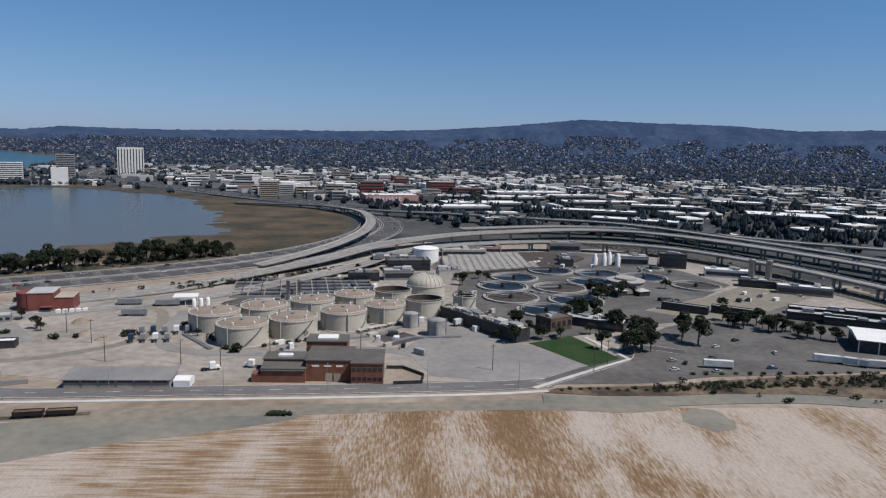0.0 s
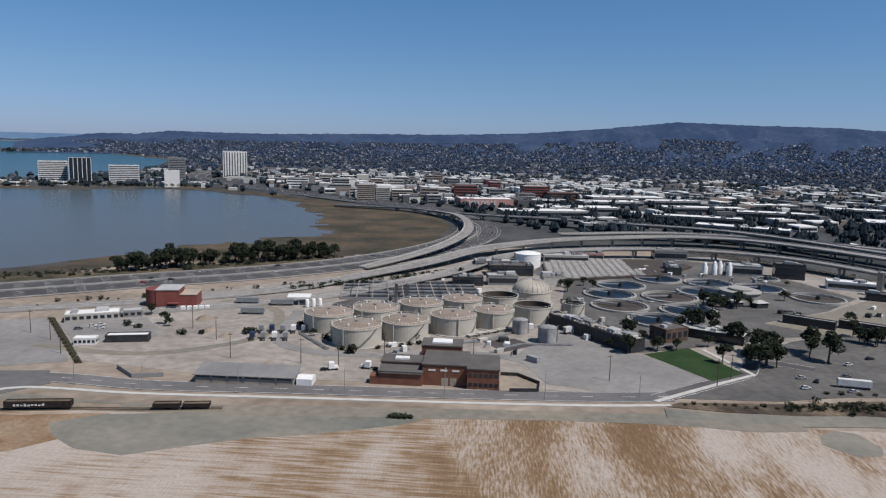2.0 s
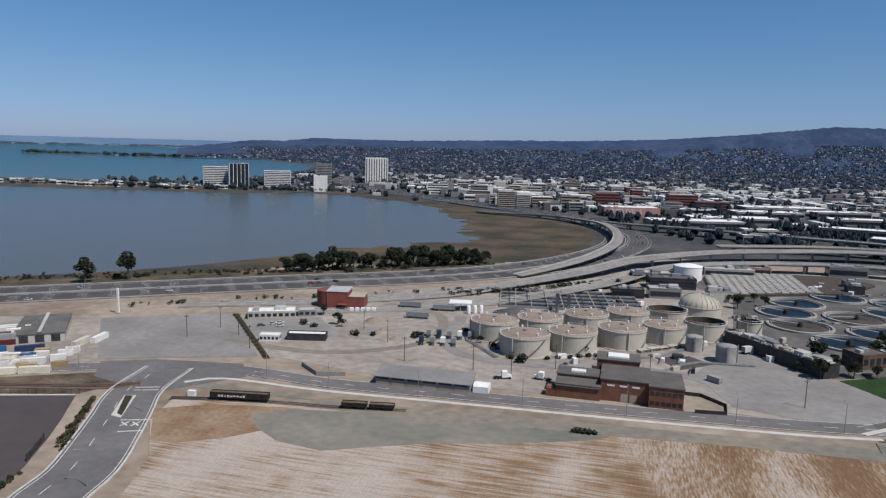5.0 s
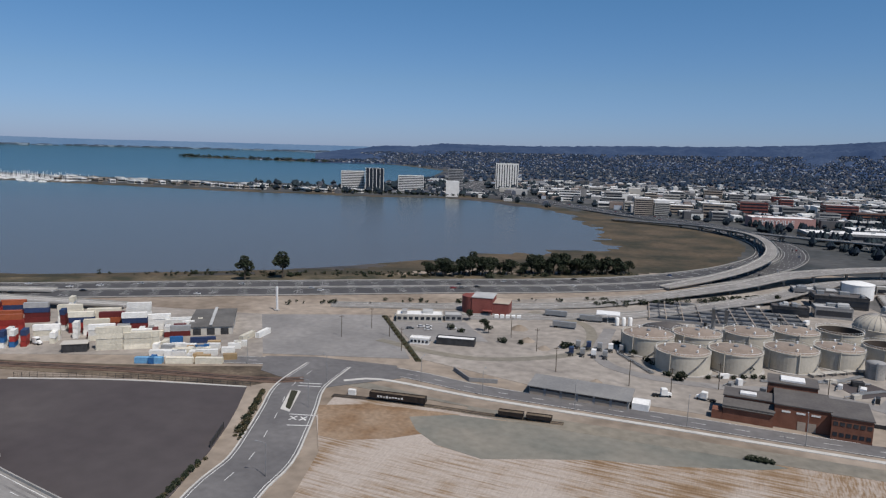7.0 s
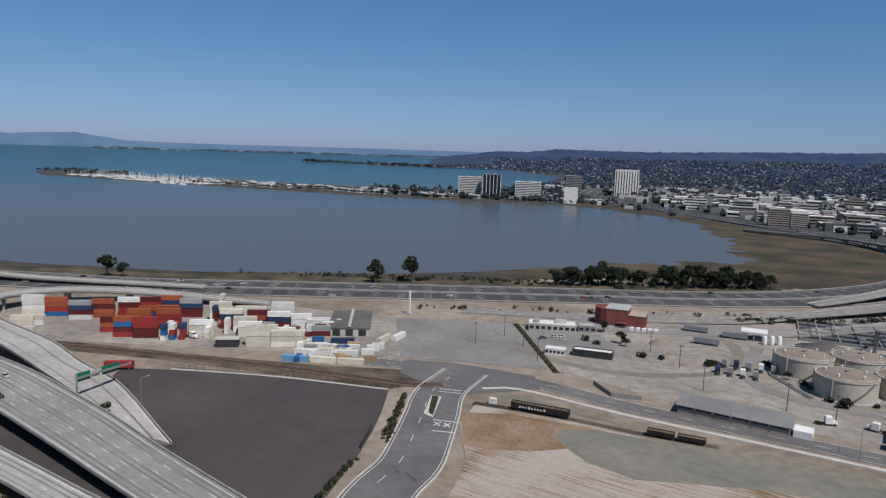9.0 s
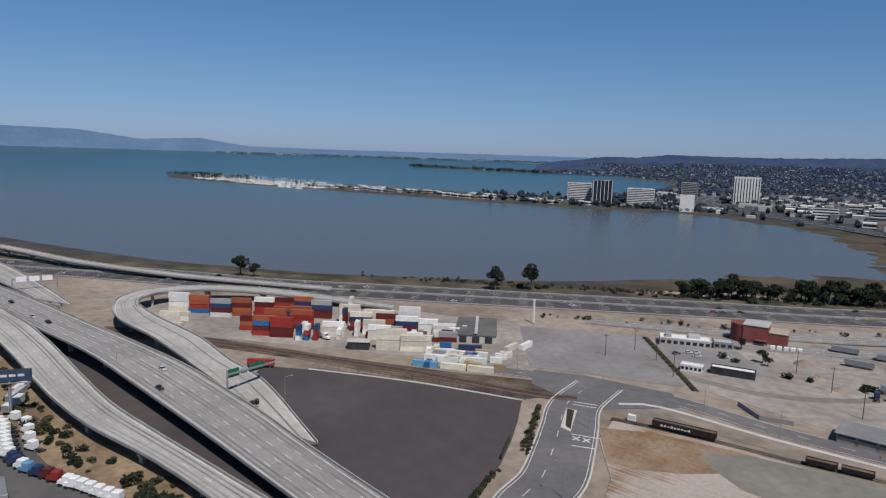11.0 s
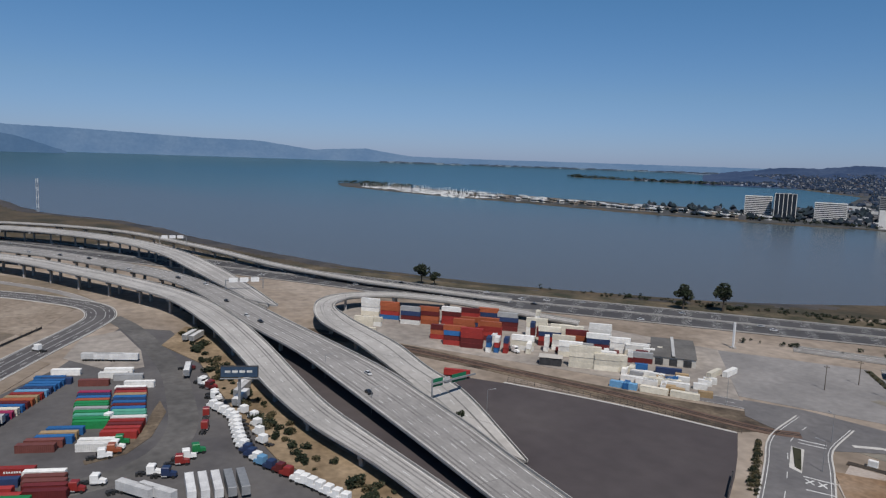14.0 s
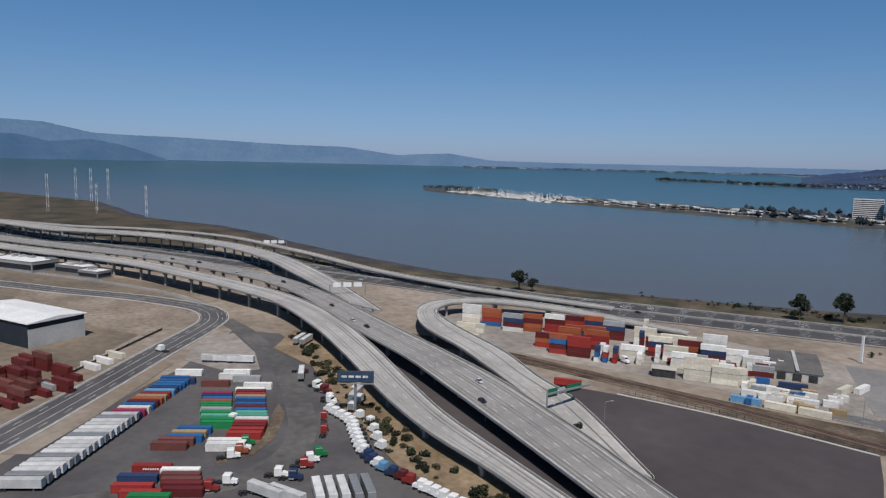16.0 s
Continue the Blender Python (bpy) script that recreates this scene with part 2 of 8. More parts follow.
def span(value, a, b, lo=0.0, hi=1.0):
    q = n.new("ShaderNodeMapRange")
    q.interpolation_type = "SMOOTHSTEP"
    for key, v_ in (("From Min", a), ("From Max", b), ("To Min", lo), ("To Max", hi)):
        q.inputs[key].default_value = v_
    l.new(value, q.inputs["Value"])
    return q.outputs["Result"]


def combine(op, a, b):
    q = n.new("ShaderNodeMath")
    q.operation = op
    for k_, v_ in enumerate((a, b)):
        if isinstance(v_, float):
            q.inputs[k_].default_value = v_
        else:
            l.new(v_, q.inputs[k_])
    return q.outputs[0]


# rows run to the road in the middle of the field and along it farther west; the east end was scraped pale
wander = combine("MULTIPLY", patch.outputs["Fac"], 90.0)
wx = combine("ADD", sep.outputs["X"], wander)
west = span(wx, 10.0, 34.0, 1.0, 0.0)
rows_mix = n.new("ShaderNodeMix")
l.new(west, rows_mix.inputs[0])
l.new(rows_n.outputs["Fac"], rows_mix.inputs[2])
l.new(cross.outputs["Fac"], rows_mix.inputs[3])
pale = combine("MAXIMUM", span(wx, 92.0, 130.0), span(wx, -70.0, 0.0, 1.0, 0.0))
wy = combine("ADD", sep.outputs["Y"], combine("MULTIPLY", patch.outputs["Fac"], 60.0))
pale = combine("MAXIMUM", pale, span(wy, 150.0, 215.0, 0.75, 0.0))
body = combine("ADD", combine("MULTIPLY", rows_mix.outputs[0], 0.44), combine("MULTIPLY", patch.outputs["Fac"], 0.56))
add2 = n.new("ShaderNodeMath")
add2.operation = "MULTIPLY_ADD"
add2.inputs[1].default_value = 0.085
l.new(pale, add2.inputs[0])
l.new(body, add2.inputs[2])
ramp = n.new("ShaderNodeValToRGB")
el = ramp.color_ramp.elements
el[0].position, el[0].color = 0.40, (0.15, 0.095, 0.055, 1)
el[1].position, el[1].color = 0.63, (0.36, 0.313, 0.275, 1)
e = el.new(0.465); e.color = (0.195, 0.13, 0.08, 1)
e = el.new(0.505); e.color = (0.245, 0.18, 0.125, 1)
e = el.new(0.55); e.color = (0.30, 0.247, 0.203, 1)
l.new(add2.outputs[0], ramp.inputs["Fac"])
mr = n.new("ShaderNodeMapRange")
mr.inputs["To Min"].default_value, mr.inputs["To Max"].default_value = 0.74, 1.24
l.new(fine.outputs["Fac"], mr.inputs["Value"])
mx = n.new("ShaderNodeMix")
mx.data_type, mx.blend_type = "RGBA", "MULTIPLY"
mx.inputs["Factor"].default_value = 1.0
l.new(ramp.outputs["Color"], mx.inputs["A"])
l.new(mr.outputs["Result"], mx.inputs["B"])
l.new(mx.outputs["Result"], n["Principled BSDF"].inputs["Base Color"])
n["Principled BSDF"].inputs["Roughness"].default_value = 0.95
n["Principled BSDF"].inputs["Specular IOR Level"].default_value = 0.1
bn = n.new("ShaderNodeBump")
bn.inputs["Strength"].default_value, bn.inputs["Distance"].default_value = 0.5, 0.4
l.new(rows_n.outputs["Fac"], bn.inputs["Height"])
l.new(bn.outputs["Normal"], n["Principled BSDF"].inputs["Normal"])
M["sand"] = m

# bay water: turbid near the shore, blue-green in the open bay
m = bpy.data.materials.new("bay_water")
m.use_nodes = True
n, l = m.node_tree.nodes, m.node_tree.links
p = n["Principled BSDF"]
geo = n.new("ShaderNodeNewGeometry")
sep = n.new("ShaderNodeSeparateXYZ")
l.new(geo.outputs["Position"], sep.inputs[0])
dist = n.new("ShaderNodeMath")      # way out from the shore, across the bay
dist.operation = "MULTIPLY_ADD"
dist.inputs[1].default_value = -0.62
l.new(sep.outputs["X"], dist.inputs[0])
l.new(sep.outputs["Y"], dist.inputs[2])
big = n.new("ShaderNodeTexNoise")
big.inputs["Scale"].default_value, big.inputs["Detail"].default_value = 0.0022, 5.0
mp = n.new("ShaderNodeMapping")
mp.inputs["Scale"].default_value, mp.inputs["Rotation"].default_value = (0.35, 1.0, 1.0), (0, 0, radians(25))
l.new(geo.outputs["Position"], mp.inputs["Vector"])
l.new(mp.outputs["Vector"], big.inputs["Vector"])
wob = n.new("ShaderNodeMath")
wob.operation = "MULTIPLY_ADD"
wob.inputs[1].default_value = 900.0
l.new(big.outputs["Fac"], wob.inputs[0])
l.new(dist.outputs[0], wob.inputs[2])
mr = n.new("ShaderNodeMapRange")
mr.inputs["From Min"].default_value, mr.inputs["From Max"].default_value = 900.0, 3600.0
l.new(wob.outputs[0], mr.inputs["Value"])
ramp = n.new("ShaderNodeValToRGB")
el = ramp.color_ramp.elements
el[0].position, el[0].color = 0.0, (0.092, 0.086, 0.082, 1)
el[1].position, el[1].color = 1.0, (0.030, 0.078, 0.102, 1)
e = el.new(0.35); e.color = (0.074, 0.080, 0.082, 1)
e = el.new(0.62); e.color = (0.042, 0.078, 0.088, 1)
l.new(mr.outputs["Result"], ramp.inputs["Fac"])
l.new(ramp.outputs["Color"], p.inputs["Base Color"])
p.inputs["Roughness"].default_value, p.inputs["IOR"].default_value = 0.25, 1.33
p.inputs["Specular IOR Level"].default_value = 0.22
rip = n.new("ShaderNodeTexNoise")
rip.inputs["Scale"].default_value, rip.inputs["Detail"].default_value = 0.12, 6.0
l.new(geo.outputs["Position"], rip.inputs["Vector"])
bn = n.new("ShaderNodeBump")
bn.inputs["Strength"].default_value, bn.inputs["Distance"].default_value = 0.12, 0.5
l.new(rip.outputs["Fac"], bn.inputs["Height"])
l.new(bn.outputs["Normal"], p.inputs["Normal"])
M["bay_water"] = m


# ---- building helpers ----
def mesh_of(name, verts, faces, mats, smooth=False, index=None):
    me = bpy.data.meshes.new(name)
    me.from_pydata([tuple(v) for v in verts], [], faces)
    for k in (mats if isinstance(mats, (list, tuple)) else [mats]):
        me.materials.append(k)
    if index is not None:
        me.polygons.foreach_set("material_index", index)
    if smooth:
        me.polygons.foreach_set("use_smooth", [True] * len(me.polygons))
    me.update()
    return me


def thing(name, label, category, group="", kind="", at=(0, 0, 0), turn=0.0):
    ob = new(name)
    ob.matrix_basis = pose(*at, 0, 0, turn)
    return tagged(ob, label, category, group, kind)


def part(name, me, parent, label="", at=None, turn=0.0):
    ob = new(name, me)
    ob.parent = parent
    if at is not None:
        ob.matrix_basis = pose(*at, 0, 0, turn)
    if label:
        ob["label"] = label
    return ob


def solid(name, me, label, category, kind="", at=(0, 0, 0), turn=0.0, group=""):
    ob = new(name, me)
    ob.matrix_basis = pose(*at, 0, 0, turn)
    return tagged(ob, label, category, group, kind)


class Geo:
    """Collects boxes, prisms and tubes into one mesh."""

    def __init__(self):
        self.v, self.f = [], []

    def add(self, verts, faces):
        k = len(self.v)
        self.v += verts
        self.f += [tuple(i + k for i in f) for f in faces]
        return self

    def box(self, x0, x1, y0, y1, z0, z1, c=0.0):
        """A box; c: bevel of its top edges."""
        if c <= 0:
            vs = [(x, y, z) for z in (z0, z1) for x, y in ((x0, y0), (x1, y0), (x1, y1), (x0, y1))]
            return self.add(vs, [(3, 2, 1, 0), (4, 5, 6, 7), (0, 1, 5, 4), (1, 2, 6, 5), (2, 3, 7, 6), (3, 0, 4, 7)])
        r = [(x0, y0), (x1, y0), (x1, y1), (x0, y1)]
        q = [(x0 + c, y0 + c), (x1 - c, y0 + c), (x1 - c, y1 - c), (x0 + c, y1 - c)]
        vs = [(*a, z0) for a in r] + [(*a, z1 - c) for a in r] + [(*a, z1) for a in q]
        fs = [(3, 2, 1, 0), (8, 9, 10, 11)]
        for b in (0, 4):
            fs += [(b + i, b + (i + 1) % 4, b + 4 + (i + 1) % 4, b + 4 + i) for i in range(4)]
        return self.add(vs, fs)

    def obox(self, cx, cy, w, d, z0, z1, turn):
        c, s = math.cos(turn), math.sin(turn)
        r = [(cx + x * c - y * s, cy + x * s + y * c) for x, y in ((-w / 2, -d / 2), (w / 2, -d / 2), (w / 2, d / 2), (-w / 2, d / 2))]
        return self.add([(*a, z0) for a in r] + [(*a, z1) for a in r], [(3, 2, 1, 0), (4, 5, 6, 7), (0, 1, 5, 4), (1, 2, 6, 5), (2, 3, 7, 6), (3, 0, 4, 7)])

    def gable(self, x0, x1, y0, y1, z0, z1, z2, over=0.0):
        """A body with a ridge along x."""
        ym = (y0 + y1) / 2
        vs = [(x0, y0, z0), (x1, y0, z0), (x1, y1, z0), (x0, y1, z0), (x0, y0, z1), (x1, y0, z1), (x1, y1, z1), (x0, y1, z1), (x0 - over, ym, z2), (x1 + over, ym, z2)]
        return self.add(vs, [(3, 2, 1, 0), (0, 1, 5, 4), (2, 3, 7, 6), (1, 2, 6, 9, 5), (3, 0, 4, 8, 7), (4, 5, 9, 8), (6, 7, 8, 9)])

    def prism(self, pts, z0, z1):
        n = len(pts)
        area = sum(pts[i][0] * pts[(i + 1) % n][1] - pts[(i + 1) % n][0] * pts[i][1] for i in range(n))
        if area < 0:
            pts = pts[::-1]
        vs = [(x, y, z0) for x, y in pts] + [(x, y, z1) for x, y in pts]
        return self.add(vs, [tuple(range(n))[::-1], tuple(range(n, 2 * n))] + [(i, (i + 1) % n, n + (i + 1) % n, n + i) for i in range(n)])

    def lathe(self, prof, n=32, cx=0.0, cy=0.0, close=False):
        """A round body from (radius, height) pairs, bottom to top on the outside."""
        k = len(prof)
        vs = [(cx + r * math.cos(2 * math.pi * i / n), cy + r * math.sin(2 * math.pi * i / n), z) for r, z in prof for i in range(n)]
        fs = [(j * n + i, j * n + (i + 1) % n, (j + 1) * n + (i + 1) % n, (j + 1) * n + i) for j in range(k - 1) for i in range(n)]
        if close:
            fs += [tuple(range(n))[::-1], tuple((k - 1) * n + i for i in range(n))]
        return self.add(vs, fs)

    def tube(self, a, b, r, n=8, r2=None):
        a, b = Vector(a), Vector(b)
        d = (b - a).normalized()
        u = d.orthogonal().normalized()
        w = d.cross(u)
        r2 = r if r2 is None else r2
        vs = []
        for c, q in ((a, r), (b, r2)):
            vs += [tuple(c + q * (math.cos(2 * math.pi * i / n) * u + math.sin(2 * math.pi * i / n) * w)) for i in range(n)]
        return self.add(vs, [(i, (i + 1) % n, n + (i + 1) % n, n + i) for i in range(n)] + [tuple(range(n))[::-1], tuple(range(n, 2 * n))])

    def mesh(self, name, mats, smooth=False):
        return mesh_of(name, self.v, self.f, mats, smooth)


def smooth_line(pts, step=6.0):
    """Points every few metres along a Catmull-Rom curve."""
    p = [Vector(q) for q in pts]
    p = [2 * p[0] - p[1]] + p + [2 * p[-1] - p[-2]]
    out = []
    for i in range(1, len(p) - 2):
        n = max(2, int((p[i + 1] - p[i]).length / step))
        for k in range(n):
            t = k / n
            out.append(0.5 * (2 * p[i] + (p[i + 1] - p[i - 1]) * t + (2 * p[i - 1] - 5 * p[i] + 4 * p[i + 1] - p[i + 2]) * t * t + (3 * p[i] - p[i - 1] - 3 * p[i + 1] + p[i + 2]) * t ** 3))
    return out + [p[-2]]


def sides(line):
    """Unit vectors to the left of a plan line."""
    out = []
    for i in range(len(line)):
        d = line[min(i + 1, len(line) - 1)] - line[max(i - 1, 0)]
        d = Vector((d.x, d.y)).normalized()
        out.append(Vector((-d.y, d.x)))
    return out


def strip(g, line, o0, o1, z0, z1, i0=0, i1=None):
    """A bar along a line, between two offsets to its left, with its own bottom and top over the line's height."""
    sd = sides(line)
    idx = list(range(i0, len(line) if i1 is None else min(i1, len(line))))
    if len(idx) < 2:
        return g
    vs, fs = [], []
    for i in idx:
        c, s = line[i], sd[i]
        for o, z in ((o0, z0), (o1, z0), (o1, z1), (o0, z1)):
            vs.append((c.x + s.x * o, c.y + s.y * o, c.z + z))
    for k in range(len(idx) - 1):
        a, b = 4 * k, 4 * k + 4
        fs += [(a + j, a + (j + 1) % 4, b + (j + 1) % 4, b + j) for j in range(4)]
    e = 4 * (len(idx) - 1)
    fs += [(3, 2, 1, 0), (e, e + 1, e + 2, e + 3)]
    return g.add(vs, fs)


def slab(name, pts, z0, z1, material, label, category):
    return solid(name, Geo().prism(list(pts), z0, z1).mesh(name, material), label, category, "structure")


CX, CY, NEAR, SPAN = -50.0, -10.0, 2500.0, 2350.0


def away(x, y, z=0.0):
    """Beyond 2.5 km the land is drawn in towards the eye along the line of sight. Also gives the scale there."""
    dx, dy = x - CX, y - CY
    d = math.hypot(dx, dy)
    if d <= NEAR:
        return x, y, z, 1.0
    k = (NEAR + SPAN * (1 - NEAR / d)) / d
    return CX + dx * k, CY + dy * k, 100 + (z - 100) * k, k

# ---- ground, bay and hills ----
# land beyond 5.6 km carries its haze in a bluish colour and faint emission
M["hazed_far_land"] = mat("hazed_far_land", (0.03, 0.045, 0.06), (0.09, 0.105, 0.12), 0.008, 1.0, 0.0, world_pos=True, var=0.3, detail=8, glow=(0.035, 0.065, 0.115))
COAST = [(-2600, -6000), (-2500, -800), (-2250, -200), (-1750, 40), (-1335, 90), (-1160, 180), (-1040, 205), (-874, 224), (-678, 276), (-530, 352), (-430, 440), (-372, 505),
         (-330, 585), (-300, 660), (-268, 720), (-228, 786), (-262, 900), (-318, 1030), (-420, 1202), (-560, 1310), (-672, 1340), (-800, 1262), (-900, 1232), (-1075, 1172), (-1390, 1130),
         (-1760, 1062), (-2160, 1040), (-2400, 1130), (-2420, 1220), (-2050, 1300), (-1670, 1370), (-1307, 1480), (-1060, 1600)]
COAST_N = [(-1040, 1700), (-1120, 2200), (-1450, 3050), (-2100, 3750), (-3300, 3560), (-3760, 3640), (-3740, 3800), (-3000, 3980), (-2700, 4600), (-4200, 6500), (-6500, 8800), (-9500, 9500),
           (-9000, 11500), (-6000, 16000), (20000, 20000), (20000, -20000), (-2600, -20000)]
LAND = np.array(COAST + COAST_N, float)


def inland(px, py, poly):
    """Signed distance to a polygon, positive inside."""
    ins = np.zeros(px.shape, bool)
    best = np.full(px.shape, 1e18)
    for i in range(len(poly)):
        (ax, ay), (bx, by) = poly[i], poly[(i + 1) % len(poly)]
        if ay != by:
            ins ^= ((ay > py) != (by > py)) & (px < (bx - ax) * (py - ay) / (by - ay) + ax)
        t = np.clip(((px - ax) * (bx - ax) + (py - ay) * (by - ay)) / ((bx - ax) ** 2 + (by - ay) ** 2), 0, 1)
        best = np.minimum(best, (px - ax - t * (bx - ax)) ** 2 + (py - ay - t * (by - ay)) ** 2)
    return np.where(ins, 1, -1) * np.sqrt(best)


MARSH = np.array([(-340, 560), (-300, 640), (-240, 700), (-215, 780), (-240, 900), (-300, 1020), (-400, 1190), (-330, 1230), (-230, 1110), (-140, 1030), (-85, 960), (-62, 860), (-70, 740),
                  (-100, 640), (-160, 590), (-250, 545)], float)

angs = np.concatenate([np.linspace(radians(45), radians(195), 620), np.linspace(radians(195), radians(405), 60)[1:-1]])
rads = np.concatenate([np.arange(4, 1500, 8.0), np.geomspace(1500, 24000, 80)])
A2, R2 = np.meshgrid(angs, rads)
GX, GY = CX + R2 * np.cos(A2), CY + R2 * np.sin(A2)
sd = inland(GX, GY, LAND)
ms = inland(GX, GY, MARSH)
wav = np.array([noise.noise((x * 0.012, y * 0.02, 3.0)) + 0.5 * noise.noise((x * 0.05, y * 0.06, 9.0)) for x, y in zip(GX.ravel(), GY.ravel())]).reshape(GX.shape)
GZ = np.clip(sd * 0.09 - 1.5 + 0.5 * wav, -5.0, 0.0)
GZ = np.where((ms > -90) & (GY > 575) & (GY < 1320) & (sd < 260), np.minimum(np.where(ms > -20, 0, GZ + 9), np.clip(-1.66 + 0.0062 * sd + 0.24 * wav, -3.0, -0.35)), GZ)
GZ = np.where((ms < -20) & (sd > 25), np.maximum(GZ, 0.0), GZ)
na, nr = len(angs), len(rads)
GV = [away(x, y, z)[:3] for x, y, z in zip(GX.ravel(), GY.ravel(), GZ.ravel())]
GF, GI = [], []
for j in range(nr - 1):
    for i in range(na):
        a, b = j * na + i, j * na + (i + 1) % na
        GF.append((a, b, b + na, a + na))
        s, q = sd[j, i], ms[j, i]
        pen = GX[j, i] < -640 and GY[j, i] > 900
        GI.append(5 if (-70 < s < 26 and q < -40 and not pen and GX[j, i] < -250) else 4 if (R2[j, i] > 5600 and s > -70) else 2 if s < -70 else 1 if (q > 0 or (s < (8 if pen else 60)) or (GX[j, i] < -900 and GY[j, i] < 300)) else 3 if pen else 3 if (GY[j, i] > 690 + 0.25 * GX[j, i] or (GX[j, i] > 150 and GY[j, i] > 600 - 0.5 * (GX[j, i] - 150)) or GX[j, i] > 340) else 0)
GV.append((CX, CY, 0.0))
GF += [(len(GV) - 1, i, (i + 1) % na) for i in range(na)]
GI += [0] * na
solid("ground", mesh_of("ground", GV, GF, [M["dirt"], M["marsh"], M["seabed"], M["city_ground"], M["hazed_far_land"], M["tidal_mud"]], True, GI), "pale dirt ground with mudflats and far city land", "ground", "structure")

wr = np.concatenate([np.linspace(120, 2500, 40), np.geomspace(2500, 60000, 50)[1:]])
wa = np.linspace(radians(60), radians(200), 160)
WV = [away(CX + r * math.cos(a), CY + r * math.sin(a), -1.5)[:3] for r in wr for a in wa]
WF = [(j * 160 + i, j * 160 + 160 + i, j * 160 + 161 + i, j * 160 + 1 + i) for j in range(len(wr) - 1) for i in range(159)]
WF = [f[::-1] for f in WF]
solid("water", mesh_of("water", WV, WF, M["bay_water"], True), "grey-blue calm bay water", "water", "structure")


def ridge_px(az):
    return float(np.interp(az, [-60, -45, -35, -30, -25.6, -20, -14.6, -9, -2.9, 4, 10, 18, 24.8, 27, 29.8, 31.2, 33, 35], [26, 34, 36, 33, 40, 42, 46, 33, 22, 16, 14, 9, 10, 4, 3, -2, -6, -14]))


def west_px(az):
    return float(np.interp(az, [24, 45, 51, 57.7, 59.5, 61.4, 63.5, 65.5, 69.7, 74, 82.6, 86, 88, 91, 93.6, 97, 103], [1, 0.5, 0, 1, 6, 12, 10, 7, 19, 20, 27, 28, 30, 44, 46, 38, 28]))


def range_mesh(az0, az1, step, d0, d1, prof, seed, rough, na):
    n = int((az1 - az0) / step)
    vs, fs = [], []
    levels = 26
    for j in range(levels + 1):
        f = j / levels
        d = d0 + (d1 - d0) * f
        for i in range(n + 1):
            az = az0 + (az1 - az0) * i / n
            a = radians(90 + az)
            x, y = CX + d * math.cos(a), CY + d * math.sin(a)
            top = 100 + prof(az) * d1 / 1236.0
            fr = 0.5 * noise.noise((az * 0.55 + seed, f * 3.0, 0)) + 0.3 * noise.noise((az * 1.6, f * 7.0, seed)) + 0.15 * noise.noise((az * 5, f * 12, seed))
            z = noise.noise((az * 55.0, f * 40, 1)) * 9 * f + top * (f ** 1.3) * (1 + rough * fr * 1.4 * math.sin(math.pi * min(1, f * 1.0))) + noise.noise((az * 3.1, seed, 0)) * 7 * f + noise.noise((az * 17.0, seed, 5)) * 6 * f * f
            vs.append(away(x, y, max(z, -3))[:3])
    for j in range(levels):
        for i in range(n):
            a = j * (n + 1) + i
            fs.append((a, a + 1, a + n + 2, a + n + 1)[::-1])
    return vs, fs


# blue distance haze over the city hills is put into base colour and emission
M["hazed_hill"] = mat("hazed_hill", (0.004, 0.010, 0.020), (0.026, 0.036, 0.050), 0.007, 1.0, 0.0, world_pos=True, var=0.7, detail=14, glow=(0.022, 0.045, 0.112))
# paler haze for the range beyond the bay, painted as a blue glow
M["hazed_far_hill"] = mat("hazed_far_hill", (0.03, 0.045, 0.06), (0.06, 0.075, 0.085), 0.006, 1.0, 0.0, world_pos=True, var=0.3, detail=10, glow=(0.078, 0.155, 0.29))
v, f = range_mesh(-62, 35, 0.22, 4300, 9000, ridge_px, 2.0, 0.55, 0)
solid("backdrop_hills", mesh_of("backdrop_hills", v, f, M["hazed_hill"], True), "wooded blue hazy hills behind the city", "hills", "structure")
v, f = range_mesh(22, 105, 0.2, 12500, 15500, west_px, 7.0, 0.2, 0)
solid("backdrop_far_hills", mesh_of("backdrop_far_hills", v, f, M["hazed_far_hill"], True), "pale hazy hills beyond the open bay", "hills", "structure")



def near_west_px(az):
    return float(np.interp(az, [83, 86, 88, 90.7, 92.4, 97, 104], [-9, 12, 20, 15, 24, 28, 18]))


# the headland's haze is likewise bluish colour plus emission
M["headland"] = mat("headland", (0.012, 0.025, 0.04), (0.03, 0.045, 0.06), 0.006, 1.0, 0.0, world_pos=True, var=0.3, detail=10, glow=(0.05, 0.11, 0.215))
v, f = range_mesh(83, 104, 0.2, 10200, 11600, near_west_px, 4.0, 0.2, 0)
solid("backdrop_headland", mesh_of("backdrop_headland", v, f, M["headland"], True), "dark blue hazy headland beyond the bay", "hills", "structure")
M["grey_mud"] = mat("grey_mud", (0.185, 0.188, 0.165), (0.275, 0.255, 0.215), 0.03, 0.95, 0.2, world_pos=True, var=0.15, detail=9)
# ---- plots and roads on the ground ----
slab("field", [(-166, 150), (-178, 182), (-197, 208), (-203, 230), (-152, 238), (-85, 242), (-25, 249), (50, 254), (108, 256), (230, 258), (330, 262), (330, -60), (-80, -60), (-140, 60)], -0.2, 0.25,
     M["sand"], "bare sandy field with rust-brown rows", "field")
slab("verge_strip", [(-206, 243), (-152, 245), (-85, 248), (-25, 255), (50, 260), (108, 263), (330, 272), (330, 288), (220, 282), (145, 276), (58, 264), (20, 261), (-68, 254), (-148, 246), (-200, 250)], -0.2, 0.12,
     M["verge"], "grey-green gravel verge beside the road", "verge")
